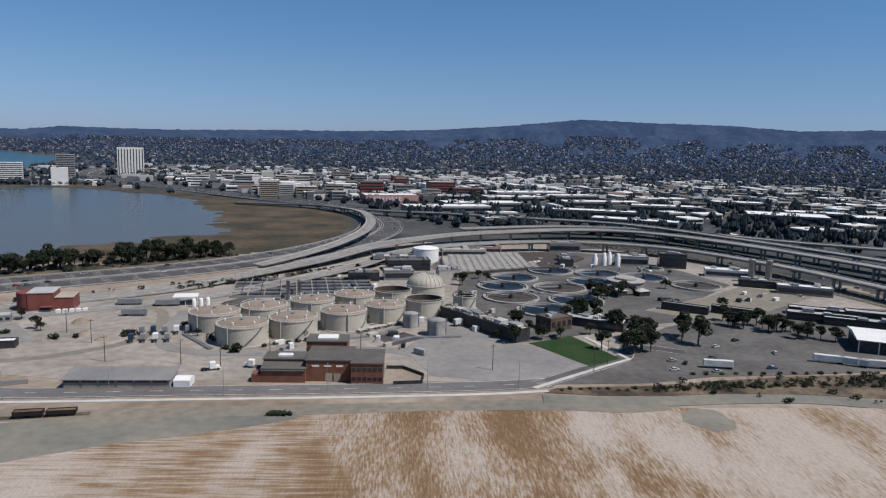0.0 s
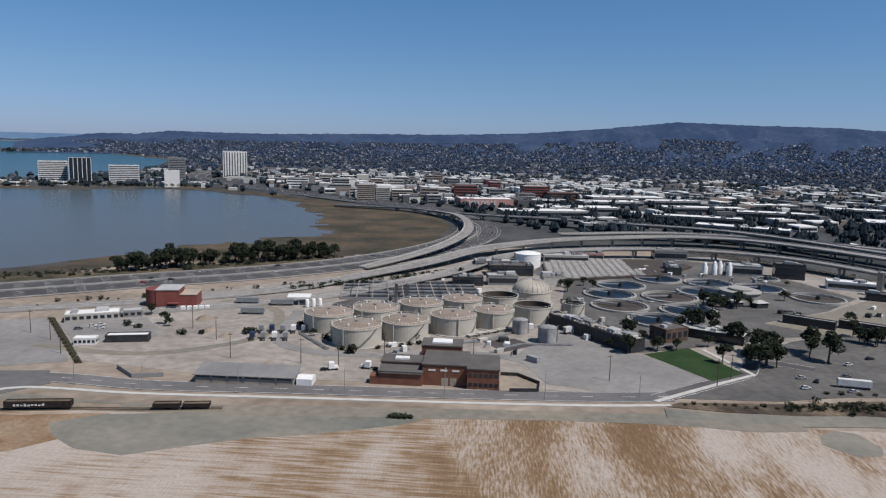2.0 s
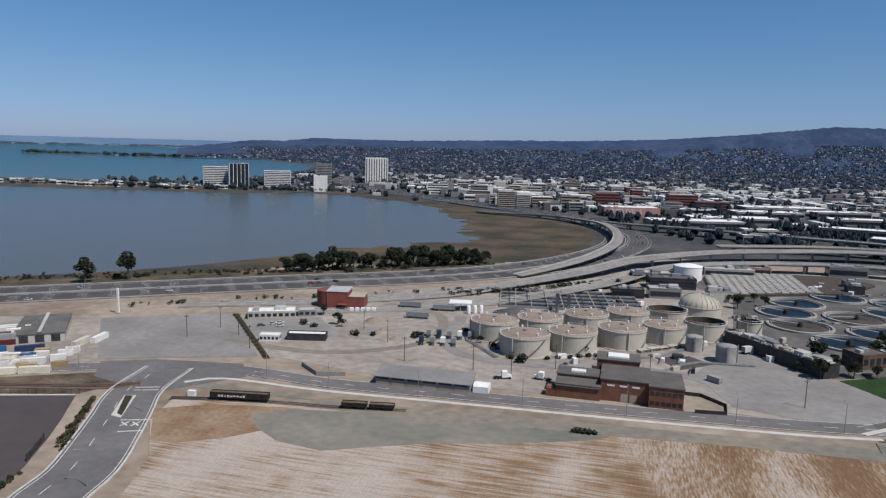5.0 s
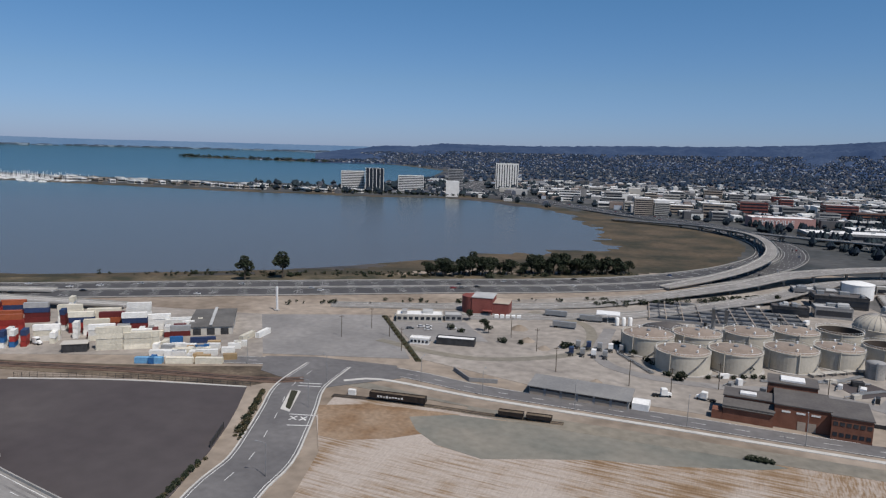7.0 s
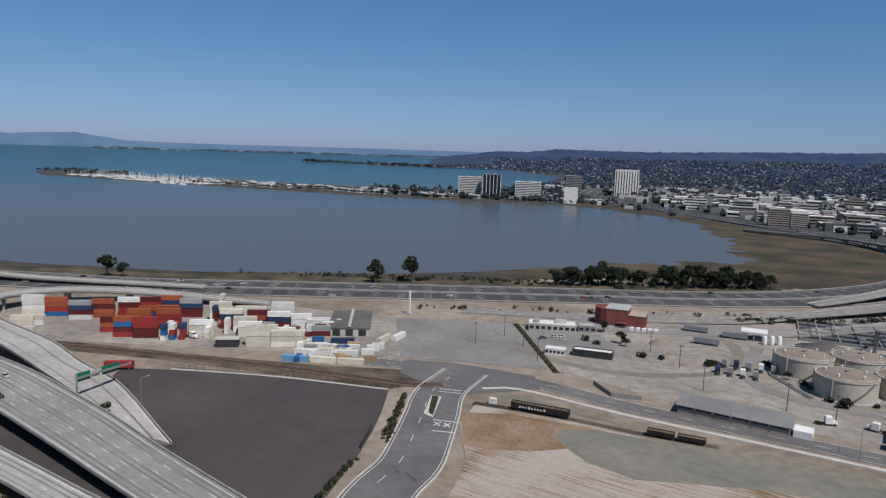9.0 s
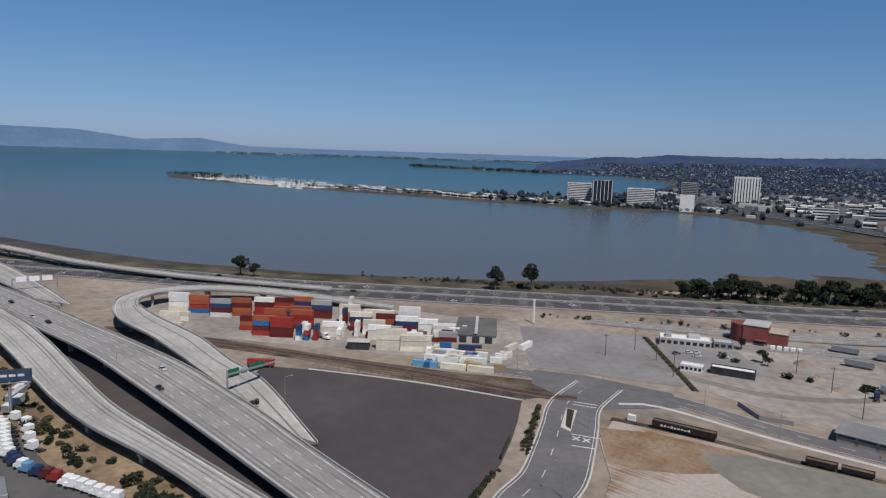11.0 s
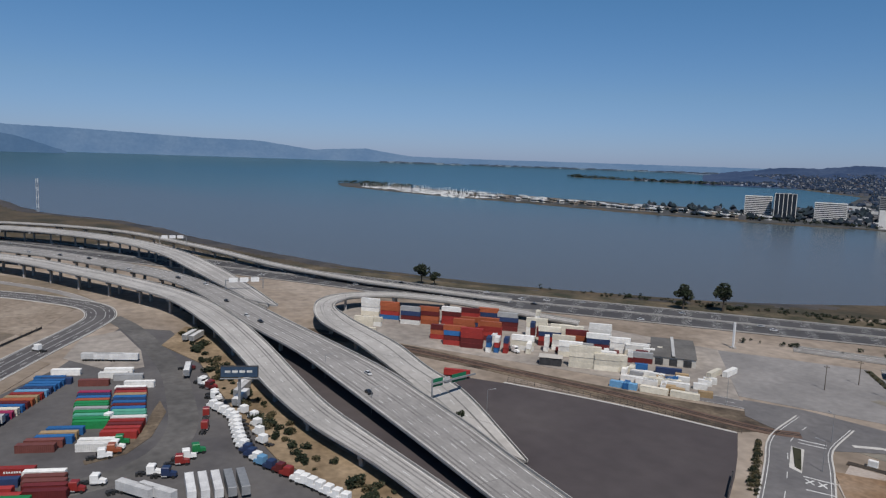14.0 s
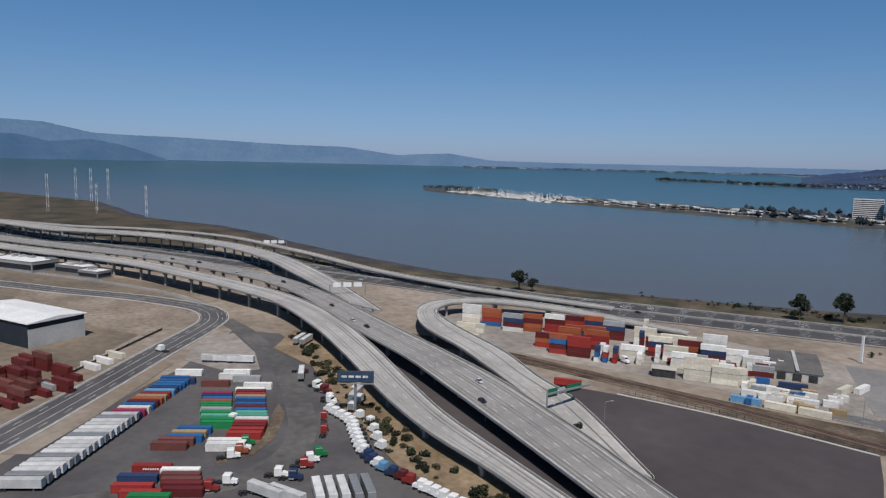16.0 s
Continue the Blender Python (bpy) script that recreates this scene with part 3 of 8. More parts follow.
slab("plant_yard", [(-240, 300), (-130, 281), (-20, 284), (60, 284), (140, 296), (250, 306), (330, 330), (340, 470), (260, 600), (200, 680), (60, 650), (-40, 640), (-120, 520), (-240, 410)], -0.2, 0.10,
     M["yard_ground"], "pale gravel and concrete plant yard", "yard")
slab("plant_paving", [(26, 398), (62, 345), (100, 362), (150, 388), (182, 396), (150, 420), (205, 460), (245, 505), (230, 560), (190, 640), (150, 655), (40, 640), (20, 560), (40, 500)], -0.2, 0.14, M["plant_paving"], "dark worn paving between the basins", "paving")
slab("port_land", [(-425, -75), (-470, -35), (-540, 8), (-600, 52), (-680, 40), (-900, -110), (-1000, -300), (-600, -300)], -0.2, 0.05, M["port_dirt"], "brown bare dirt port land", "ground")
slab("east_car_park", [(66, 282), (106, 284.5), (139, 294), (181, 298), (227, 304), (330, 318), (330, 430), (250, 440), (150, 380), (113, 345), (104, 316)], -0.2, 0.16, M["plant_paving"], "grey asphalt car park", "car park")
slab("front_apron", [(12, 292), (55, 280), (105, 316), (62, 340), (25, 392), (0, 330)], -0.2, 0.18, M["worn_asphalt"], "grey asphalt forecourt", "forecourt")
slab("lawn", [(64, 343), (89, 358), (104, 319), (86, 306)], -0.2, 0.26, M["lawn"], "green mown lawn", "lawn")
slab("paved_lot", [(-352, 168), (-332, 181), (-290, 203), (-241, 221), (-228, 200), (-219, 184), (-210, 166), (-198, 137), (-196, 100), (-240, 92), (-290, 110), (-330, 140)], -0.2, 0.14, M["dark_asphalt"],
     "large empty dark asphalt lot", "parking lot")
slab("container_yard", [(-500, 170), (-421, 172), (-344, 215), (-263, 258), (-318, 326), (-388, 305), (-515, 225)], -0.2, 0.13, M["yard_ground"], "pale dusty container yard", "yard")
slab("dirt_lot", [(-318, 325), (-255, 362), (-200, 290), (-266, 262)], -0.2, 0.14, M["worn_asphalt"], "empty grey fenced lot", "lot")
slab("truck_yard", [(-300, -90), (-330, -80), (-385, -46), (-453, 12), (-520, 52), (-500, 74), (-430, 76), (-340, 68), (-250, 72), (-200, 40), (-210, -80)], -0.2, 0.12, M["asphalt"], "dark asphalt truck yard", "yard")
slab("yard_verge", [(-379, -62), (-404, -41), (-452, -12), (-471, 6), (-462, 10), (-446, 0), (-400, -28), (-372, -48)], -0.2, 0.2, M["pale_dirt"], "pale dirt verge between road and trailer row", "verge")
slab("yard_island", [(-468, 16), (-503, 29), (-512, 50), (-466, 51), (-436, 46), (-434, 33)], -0.2, 0.28, M["yard_ground"], "pale gravel island with parked boxes", "island")
slab("yard_island", [(-386, 41), (-372, 40), (-350, 29.5), (-339, 19), (-337, 6), (-340.5, 6), (-344, 13), (-355, 27), (-376, 36)], -0.2, 0.26, M["scrub_soil"], "narrow dark planted island beside the loop road", "island")
slab("rail_verge", [(-470, 128), (-404, 164), (-349, 187), (-290, 206), (-241, 222.5), (-234, 236), (-246, 250), (-287, 227), (-340, 203), (-404, 179), (-470, 146)], -0.2, 0.12, M["scrub_soil"], "rust-brown weedy verge along the railway", "verge")
slab("shrub_bank", [(-505, 84), (-470, 62), (-430, 70), (-395, 66), (-352, 62), (-310, 60), (-262, 70), (-236, 78), (-250, 92), (-286, 84), (-333, 79), (-376, 80), (-420, 84), (-480, 92)], -0.2, 0.5, M["dry_grass"],
     "dry yellow grass bank beside the ramp", "bank")
slab("bayside_verge", [(-680, 262), (-540, 338), (-440, 420), (-330, 520), (-240, 590), (-160, 592), (-220, 530), (-380, 425), (-470, 365), (-620, 265)], -0.2, -0.02, M["marsh"], "dark weedy shoreline strip", "verge")
slab("dried_pond", [(-166, 224), (-152, 234), (-120, 240), (-88, 243), (-47, 247), (-36, 244.5), (-44, 239), (-58, 233), (-72, 227), (-93, 221), (-113, 211), (-128, 203), (-146, 206), (-158, 214)], -0.2, 0.29, M["grey_mud"], "grey-green dried pond bed in the field", "pond bed")
slab("dried_pond", [(104, 242), (107, 250), (114, 256), (122, 253), (124, 241), (121, 235), (112, 233)], -0.2, 0.29, M["grey_mud"], "grey-green dried pond bed in the field", "pond bed")
slab("brown_plot", [(-202.8, 217.5), (-186.1, 193.4), (-177.7, 193.4), (-163.2, 202.5), (-150.1, 217.0), (-147.7, 228.8), (-149.6, 235.1), (-158.3, 234.0), (-185.8, 228.1)], -0.2, 0.285, M["rust_soil"], "rust-brown bare patch at the field corner", "ground")


def flat_road(name, pts, width, material, label, z=0.2, kerb=False, lines=(), dash=()):
    line = smooth_line([(x, y, 0) for x, y in pts], 5)
    ro = thing(name, label, "road", kind="structure")
    part("surface", strip(Geo(), line, -width / 2, width / 2, -0.2, z).mesh("surface", material), ro)
    if kerb:
        for s in (-1, 1):
            part("kerb", strip(Geo(), line, s * width / 2, s * (width / 2 + 0.6), -0.2, z + 0.15).mesh("kerb", M["kerb"]), ro, "pale concrete kerb")
    for o in lines:
        part("edge_line", strip(Geo(), line, o - 0.12, o + 0.12, z, z + 0.02).mesh("edge_line", M["road_paint"]), ro)
    for o in dash:
        g = Geo()
        for i in range(0, len(line) - 1, 3):
            strip(g, line, o - 0.12, o + 0.12, z, z + 0.02, i, i + 2)
        tagged(part("lane_line", g.mesh("lane_line", M["road_paint"]), ro), kind="stuff")
    return ro, line


flat_road("yard_loop", [(-548, 52), (-515, 56.5), (-465, 57.5), (-423, 55.5), (-381, 48), (-356, 42), (-337, 32.5), (-326, 20), (-322, 4), (-326, -20), (-330, -60)], 11, M["plant_paving"], "pale worn asphalt loop road in the truck yard", 0.16)
flat_road("road", [(-282, 241), (-265, 250), (-225, 266), (-190, 269), (-150, 266), (-89, 270), (-24, 274), (30, 278.6), (62, 283.5)], 11, M["street_asphalt"], "worn grey two-lane road", 0.24, False, (-5.2, 5.2), (0,))
ro_, rl_ = flat_road("footway", [(-210, 247), (-196, 256.5), (-150, 256.2), (-89, 260.2), (-24, 264.2), (30, 268.8), (60, 273.5)], 2.2, M["kerb"], "pale concrete footway along the road", 0.3)
flat_road("lot_kerb", [(-334, 180.5), (-290, 202.5), (-241, 220.5)], 1.0, M["kerb"], "pale kerb along the paved lot", 0.35)
flat_road("street", [(-170, 105), (-186, 146), (-191, 168), (-201, 190), (-211, 210), (-222, 232), (-228, 262)], 21, M["street_asphalt"], "new asphalt street with pale kerbs", 0.28, True, (-9.6, 9.6), (3.5,))
flat_road("port_road", [(-330, -110), (-380, -66), (-427, -33), (-485, 5), (-528, 34), (-554, 47), (-584, 47), (-617, 28), (-650, 2), (-690, -38), (-738, -80), (-900, -230)], 17, M["asphalt"], "wide asphalt port road curving past the truck yard", 0.24, True, (-7.8, -2.6, 2.6, 7.8), (-5.2, 5.2))
flat_road("port_spur", [(-571, 50), (-600, 48), (-650, 32), (-720, -10), (-800, -70)], 7, M["worn_asphalt"], "narrow pale service road below the viaducts", 0.22, False, (-3,))
slab("junction", [(-250, 241), (-238, 238), (-212, 236), (-204, 246), (-190, 262), (-200, 277), (-240, 270), (-262, 259)], -0.2, 0.265, M["street_asphalt"], "grey asphalt road junction", "junction")
flat_road("plant_road", [(14, 291), (19, 308), (-4, 327), (-35, 330), (-66, 321), (-100, 322), (-120, 342), (-126, 400)], 7, M["worn_asphalt"], "grey service road round the tanks", 0.19)
flat_road("gate_road", [(57, 281), (70, 291), (86, 303.5), (104, 318), (112, 332), (124, 338), (140, 330)], 9, M["asphalt"], "grey asphalt road through the plant gate", 0.225, False, (-4, 4))
flat_road("field_track", [(-150, 241), (-85, 245.4), (-25, 251), (20, 255), (60, 256), (84, 254), (104, 257)], 7.5, M["verge"], "pale worn dirt track along the field edge", 0.32)
flat_road("drain_channel", [(56, 264.5), (80, 262), (107, 263), (134, 266), (166, 266.5), (196, 261), (250, 256), (330, 262)], 10, M["grey_mud"], "grey-green silted drainage channel", 0.30)
slab("scrub_bank", [(58, 271.5), (80, 269), (108, 269), (134, 272.5), (166, 272), (200, 268), (330, 270), (330, 306), (222, 300), (181, 295.5), (147, 290), (106, 281), (64, 277)], -0.2, 0.27, M["scrub_soil"], "dark brown scrubby bank with weeds", "bank")
flat_road("plant_road", [(-230, 312), (-190, 305), (-160, 312), (-130, 345), (-140, 400), (-180, 418)], 6, M["verge"], "worn track across the yard", 0.16)

# ---- freeways ----
def viaduct(name, left, right, zs, label, lanes=3, piers=True, cap=(), thick=1.5, first=0, step=None, base=0.0, surface="concrete_deck"):
    """A deck between two plan edges; zs: heights along it."""
    n = max(len(left), len(right))
    cl, cr = smooth_line([(x, y, 0) for x, y in left], 4), smooth_line([(x, y, 0) for x, y in right], 4)
    k = max(len(cl), len(cr))

    def even(c):
        s = [0.0]
        for a, b in zip(c, c[1:]):
            s.append(s[-1] + (b - a).length)
        q = np.linspace(0, s[-1], k)
        return [Vector((float(np.interp(u, s, [p.x for p in c])), float(np.interp(u, s, [p.y for p in c])), 0)) for u in q]
    cl, cr = even(cl), even(cr)
    hz = np.interp(np.linspace(0, 1, k), np.linspace(0, 1, len(zs)), zs)
    vw = thing(name, label, "viaduct")
    vs, fs = [], []
    for a, b, z in zip(cl, cr, hz):
        i = (b - a) * 0.18
        vs += [(a.x, a.y, z), (b.x, b.y, z), (b.x, b.y, z - 0.5), (b.x - i.x, b.y - i.y, z - thick), (a.x + i.x, a.y + i.y, z - thick), (a.x, a.y, z - 0.5)]
    for j in range(k - 1):
        p, q = 6 * j, 6 * j + 6
        fs += [(p + m, q + m, q + (m + 1) % 6, p + (m + 1) % 6) for m in range(6)]
    fs += [(0, 1, 2, 3, 4, 5), tuple(6 * (k - 1) + m for m in (5, 4, 3, 2, 1, 0))]
    part("deck", mesh_of("deck", vs, fs, M[surface]), vw)
    for c, s in ((cl, 1), (cr, -1)):
        ln = [Vector((p.x, p.y, z)) for p, z in zip(c, hz)]
        part("parapet", strip(Geo(), ln, -0.2, 0.2, -0.1, 0.9).mesh("parapet", M["concrete"]), vw, "pale concrete parapet")
    for li in range(lanes):
        f = 0.06 + 0.88 * (li + 0.5) / lanes
        for o in (-0.9, 0.9):
            ln = [Vector((a.x + (b.x - a.x) * f, a.y + (b.y - a.y) * f, z)) for a, b, z in zip(cl, cr, hz)]
            part("wheel_track", strip(Geo(), ln, o - 0.35, o + 0.35, 0.0, 0.012).mesh("wheel_track", M["track_dark" if (li + lanes) % 2 else "track_mid"]), vw, "darker worn wheel track")
    g = Geo()
    for i in range(4, k - 1, 9):
        a, b, z = cl[i], cr[i], hz[i]
        g.obox((a.x + b.x) / 2, (a.y + b.y) / 2, (b - a).length - 0.6, 0.22, z, z + 0.018, math.atan2(b.y - a.y, b.x - a.x))
    tagged(part("expansion_joint", g.mesh("expansion_joint", M["track_dark"]), vw, "dark joint across the deck"), kind="stuff")
    for li in range(lanes + 1):
        f = 0.06 + 0.88 * li / lanes
        ln = [Vector((a.x + (b.x - a.x) * f, a.y + (b.y - a.y) * f, z)) for a, b, z in zip(cl, cr, hz)]
        g = Geo()
        if li in (0, lanes):
            strip(g, ln, -0.13, 0.13, 0.0, 0.03)
        else:
            for i in range(0, k - 2, 3):
                strip(g, ln, -0.1, 0.1, 0.0, 0.03, i, i + 2)
        tagged(part("lane_line", g.mesh("lane_line", M["road_paint"]), vw, "white road line"), kind="stuff" if 0 < li < lanes else "")
    if piers:
        gap = step or 9
        for i in range(gap // 2 + first, k, gap):
            a, b, z = cl[i], cr[i], hz[i] - thick
            if z < 2.0:
                continue
            c = (a + b) / 2
            t = math.atan2(b.y - a.y, b.x - a.x)
            w = min((b - a).length * 0.75, 14)
            g = Geo().obox(c.x, c.y, w, 1.6, z - 1.2, z + 0.1, t)
            for o in ((-0.32, 0.32) if w > 9 else (0,)):
                g.obox(c.x + math.cos(t) * w * o, c.y + math.sin(t) * w * o, 1.7, 1.5, base - 0.5, z - 1.1, t)
            part("pier", g.mesh("pier", M["concrete"]), vw, "concrete pier")
    return vw, cl, cr, hz


M["track_dark"] = mat("track_dark", (0.20, 0.19, 0.185), (0.30, 0.288, 0.28), 0.08, 0.9, 0.1, world_pos=True, var=0.15, detail=9)
M["track_mid"] = mat("track_mid", (0.30, 0.29, 0.278), (0.38, 0.365, 0.35), 0.08, 0.9, 0.1, world_pos=True, var=0.15, detail=9)
M["maze_deck"] = mat("maze_deck", (0.25, 0.236, 0.225), (0.34, 0.322, 0.305), 0.03, 0.9, 0.1, world_pos=True, var=0.18, detail=10)
M["deck_asphalt"] = mat("deck_asphalt", (0.29, 0.278, 0.268), (0.38, 0.365, 0.35), 0.03, 0.9, 0.1, world_pos=True, var=0.14, detail=9)
# dark asphalt sheet added to deepen the shade in the gap between the decks
slab("under_ramp_lane", [(-570, 92), (-500, 98), (-430, 97), (-372, 90), (-330, 86), (-250, 88), (-150, 84), (-150, 108), (-250, 116), (-330, 124), (-400, 124), (-470, 120), (-560, 116)], -0.2, 0.16, M["dark_asphalt"], "dark asphalt sheet deepening the shade below the ramps", "lane")
# westward approach: outer ramp, main deck, loop ramp
viaduct("ramp_viaduct", [(-1000, -170), (-864, -85), (-739, 2), (-651, 42), (-590, 66), (-538, 82), (-473, 85), (-418, 82), (-376, 78), (-348, 76), (-316, 76), (-276, 80), (-230, 80), (-150, 74), (-60, 60)],
        [(-1020, -158), (-880, -70), (-750, 18), (-668, 56), (-610, 80), (-557, 97), (-498, 105), (-430, 101), (-371, 94), (-332, 90), (-298, 90), (-254, 91), (-220, 91), (-150, 85), (-60, 71)],
        [12, 12, 12, 12, 12, 11.5, 10, 8.5, 6.5, 5, 4, 3.5], "pale concrete elevated ramp with two lanes", 2)
main = viaduct("main_viaduct", [(-1030, -150), (-890, -62), (-760, 26), (-680, 66), (-610, 93), (-550, 103), (-460, 104), (-400, 107), (-352, 105), (-300, 102), (-259, 99), (-200, 94), (-120, 84), (-40, 72)],
               [(-1045, -136), (-905, -46), (-775, 42), (-690, 82), (-620, 110), (-550, 122), (-450, 127), (-396, 130), (-355, 131), (-315, 128), (-285, 125), (-250, 120), (-130, 106), (-36, 92)],
               [12, 12, 12, 12, 12, 11.5, 10, 8.5, 6.5, 5, 4, 3.5], "wide worn grey freeway deck", 5, surface="deck_asphalt")
viaduct("upper_viaduct", [(-1250, -160), (-1037, -60), (-991, -20), (-923, 46), (-827, 100), (-733, 122), (-640, 124), (-572, 124), (-520, 124)],
        [(-1260, -145), (-1060, -40), (-1010, 0), (-940, 66), (-840, 120), (-740, 143), (-640, 146), (-560, 141), (-490, 134)],
        [11, 12, 13, 13, 12.5, 12, 11.5, 11, 10.8], "pale concrete upper freeway deck curving to the bay", 3)
viaduct("shore_viaduct", [(-1250, -150), (-1080, -30), (-1025, 40), (-924, 122), (-779, 172), (-672, 198), (-588, 231), (-537, 259), (-470, 300)],
        [(-1256, -140), (-1090, -22), (-1035, 48), (-930, 131), (-783, 182), (-676, 208), (-594, 240), (-543, 268), (-476, 309)],
        [10, 10.5, 11, 11, 10, 8, 5.5, 3, 1.2], "slender concrete ramp along the shore", 1)
viaduct("loop_ramp", [(-400, 300), (-470, 262), (-505, 228), (-515, 197), (-508, 174), (-488, 157), (-452, 143), (-403, 140), (-355, 135), (-315, 131), (-285, 127.5)],
        [(-395, 292), (-462, 250), (-494, 222), (-502, 196), (-496, 181), (-480, 167), (-445, 160), (-393, 157), (-352, 150), (-320, 147), (-262, 130)],
        [2, 4, 6, 7.5, 8.5, 9, 8.5, 8, 6.5, 4.2, 1.4], "concrete loop ramp joining the freeway", 2)
# interchange beyond the plant
viaduct("maze_viaduct", [(-300, 372), (-225, 412), (-160, 455), (-120, 505), (-71, 570), (-30, 640), (37, 700), (106, 735), (200, 765), (270, 745), (330, 670), (380, 560), (420, 450), (450, 330)],
        [(-294, 362), (-216, 402), (-148, 448), (-108, 496), (-60, 556), (-18, 622), (45, 682), (112, 716), (196, 744), (258, 726), (314, 655), (364, 552), (403, 446), (433, 330)],
        [0.35, 0.35, 1.2, 4, 7, 9, 10, 10, 10.5, 11, 11, 11, 11], "long curved concrete freeway flyover", 3, surface="maze_deck")
viaduct("maze_viaduct", [(-250, 366), (-190, 400), (-130, 440), (-86, 490), (-45, 545), (-5, 610), (53, 648), (150, 670), (245, 645), (305, 562), (335, 480), (360, 380)],
        [(-245, 357), (-182, 391), (-120, 432), (-76, 480), (-34, 533), (4, 596), (58, 633), (150, 655), (238, 630), (293, 552), (322, 474), (347, 380)],
        [0.3, 0.3, 0.8, 3, 6, 8, 9, 9, 9, 9, 9], "lower curved concrete freeway flyover", 2, surface="maze_deck")
viaduct("maze_viaduct", [(-110, 540), (-80, 590), (-54, 650), (-37, 724), (-36, 820), (-53, 922), (-90, 992), (-150, 1052), (-260, 1090)],
        [(-118, 546), (-90, 596), (-64, 656), (-48, 728), (-47, 820), (-64, 916), (-98, 982), (-156, 1041), (-262, 1078)],
        [2, 5, 8, 9, 9, 8, 6, 3, 1.5], "curved concrete off-ramp round the marsh", 2, surface="maze_deck")
viaduct("maze_viaduct", [(-100, 1000), (-20, 950), (50, 925), (140, 870), (260, 812), (345, 690), (415, 560), (480, 400)], [(-106, 988), (-26, 938), (44, 910), (132, 856), (250, 797), (331, 681), (400, 553), (464, 396)],
        [6, 8, 11, 12, 12, 12, 12], "high concrete flyover crossing the interchange", 3, surface="maze_deck")
viaduct("maze_viaduct", [(60, 780), (180, 800), (300, 770), (420, 690), (560, 640)], [(64, 766), (180, 786), (293, 756), (410, 676), (554, 626)], [6, 9, 10, 9, 7], "concrete freeway flyover crossing the interchange", 2, surface="maze_deck")


# ground-level freeway by the bay
FW = [(-1500, -300), (-1080, -60), (-800, 110), (-617, 225), (-520, 276), (-436, 337), (-340, 406), (-262, 462), (-185, 515), (-118, 580), (-60, 680), (-30, 800), (-45, 930), (-120, 1080), (-260, 1200), (-480, 1400), (-640, 1560), (-780, 1760), (-880, 2100)]
fw_line = smooth_line([(x, y, 0.0) for x, y in FW], 6)
fw = thing("freeway", "busy ten-lane asphalt freeway along the bay shore", "freeway", kind="structure")
part("surface", strip(Geo(), fw_line, -26, 26, -0.6, 0.3).mesh("surface", M["freeway_asphalt"]), fw)
sh_i = [i for i, p in enumerate(fw_line) if -760 < p.x < -112 and p.y < 620]
solid("shore_strip", strip(Geo(), fw_line, 26.3, 50, -0.6, 0.1, sh_i[0], sh_i[-1]).mesh("shore_strip", M["shore_weeds"]), "dark weedy strip between freeway and mudflat", "verge", "structure")
part("median_barrier", strip(Geo(), fw_line, -0.35, 0.35, 0.2, 1.2).mesh("median_barrier", M["concrete"]), fw, "pale concrete median barrier")
for s in (-1, 1):
    part("parapet", strip(Geo(), fw_line, s * 25.6 - 0.2, s * 25.6 + 0.2, 0.2, 1.0).mesh("parapet", M["concrete"]), fw)
    for k in range(6):
        g = Geo()
        if k in (0, 5):
            strip(g, fw_line, s * (2.5 + 4 * k) - 0.15, s * (2.5 + 4 * k) + 0.15, 0.3, 0.33)
        else:
            for i in range(0, len(fw_line) - 2, 3):
                strip(g, fw_line, s * (2.5 + 4 * k) - 0.13, s * (2.5 + 4 * k) + 0.13, 0.3, 0.33, i, i + 2)
        tagged(part("lane_line", g.mesh("lane_line", M["road_paint"]), fw, "white road line"), kind="stuff" if 0 < k < 5 else "")

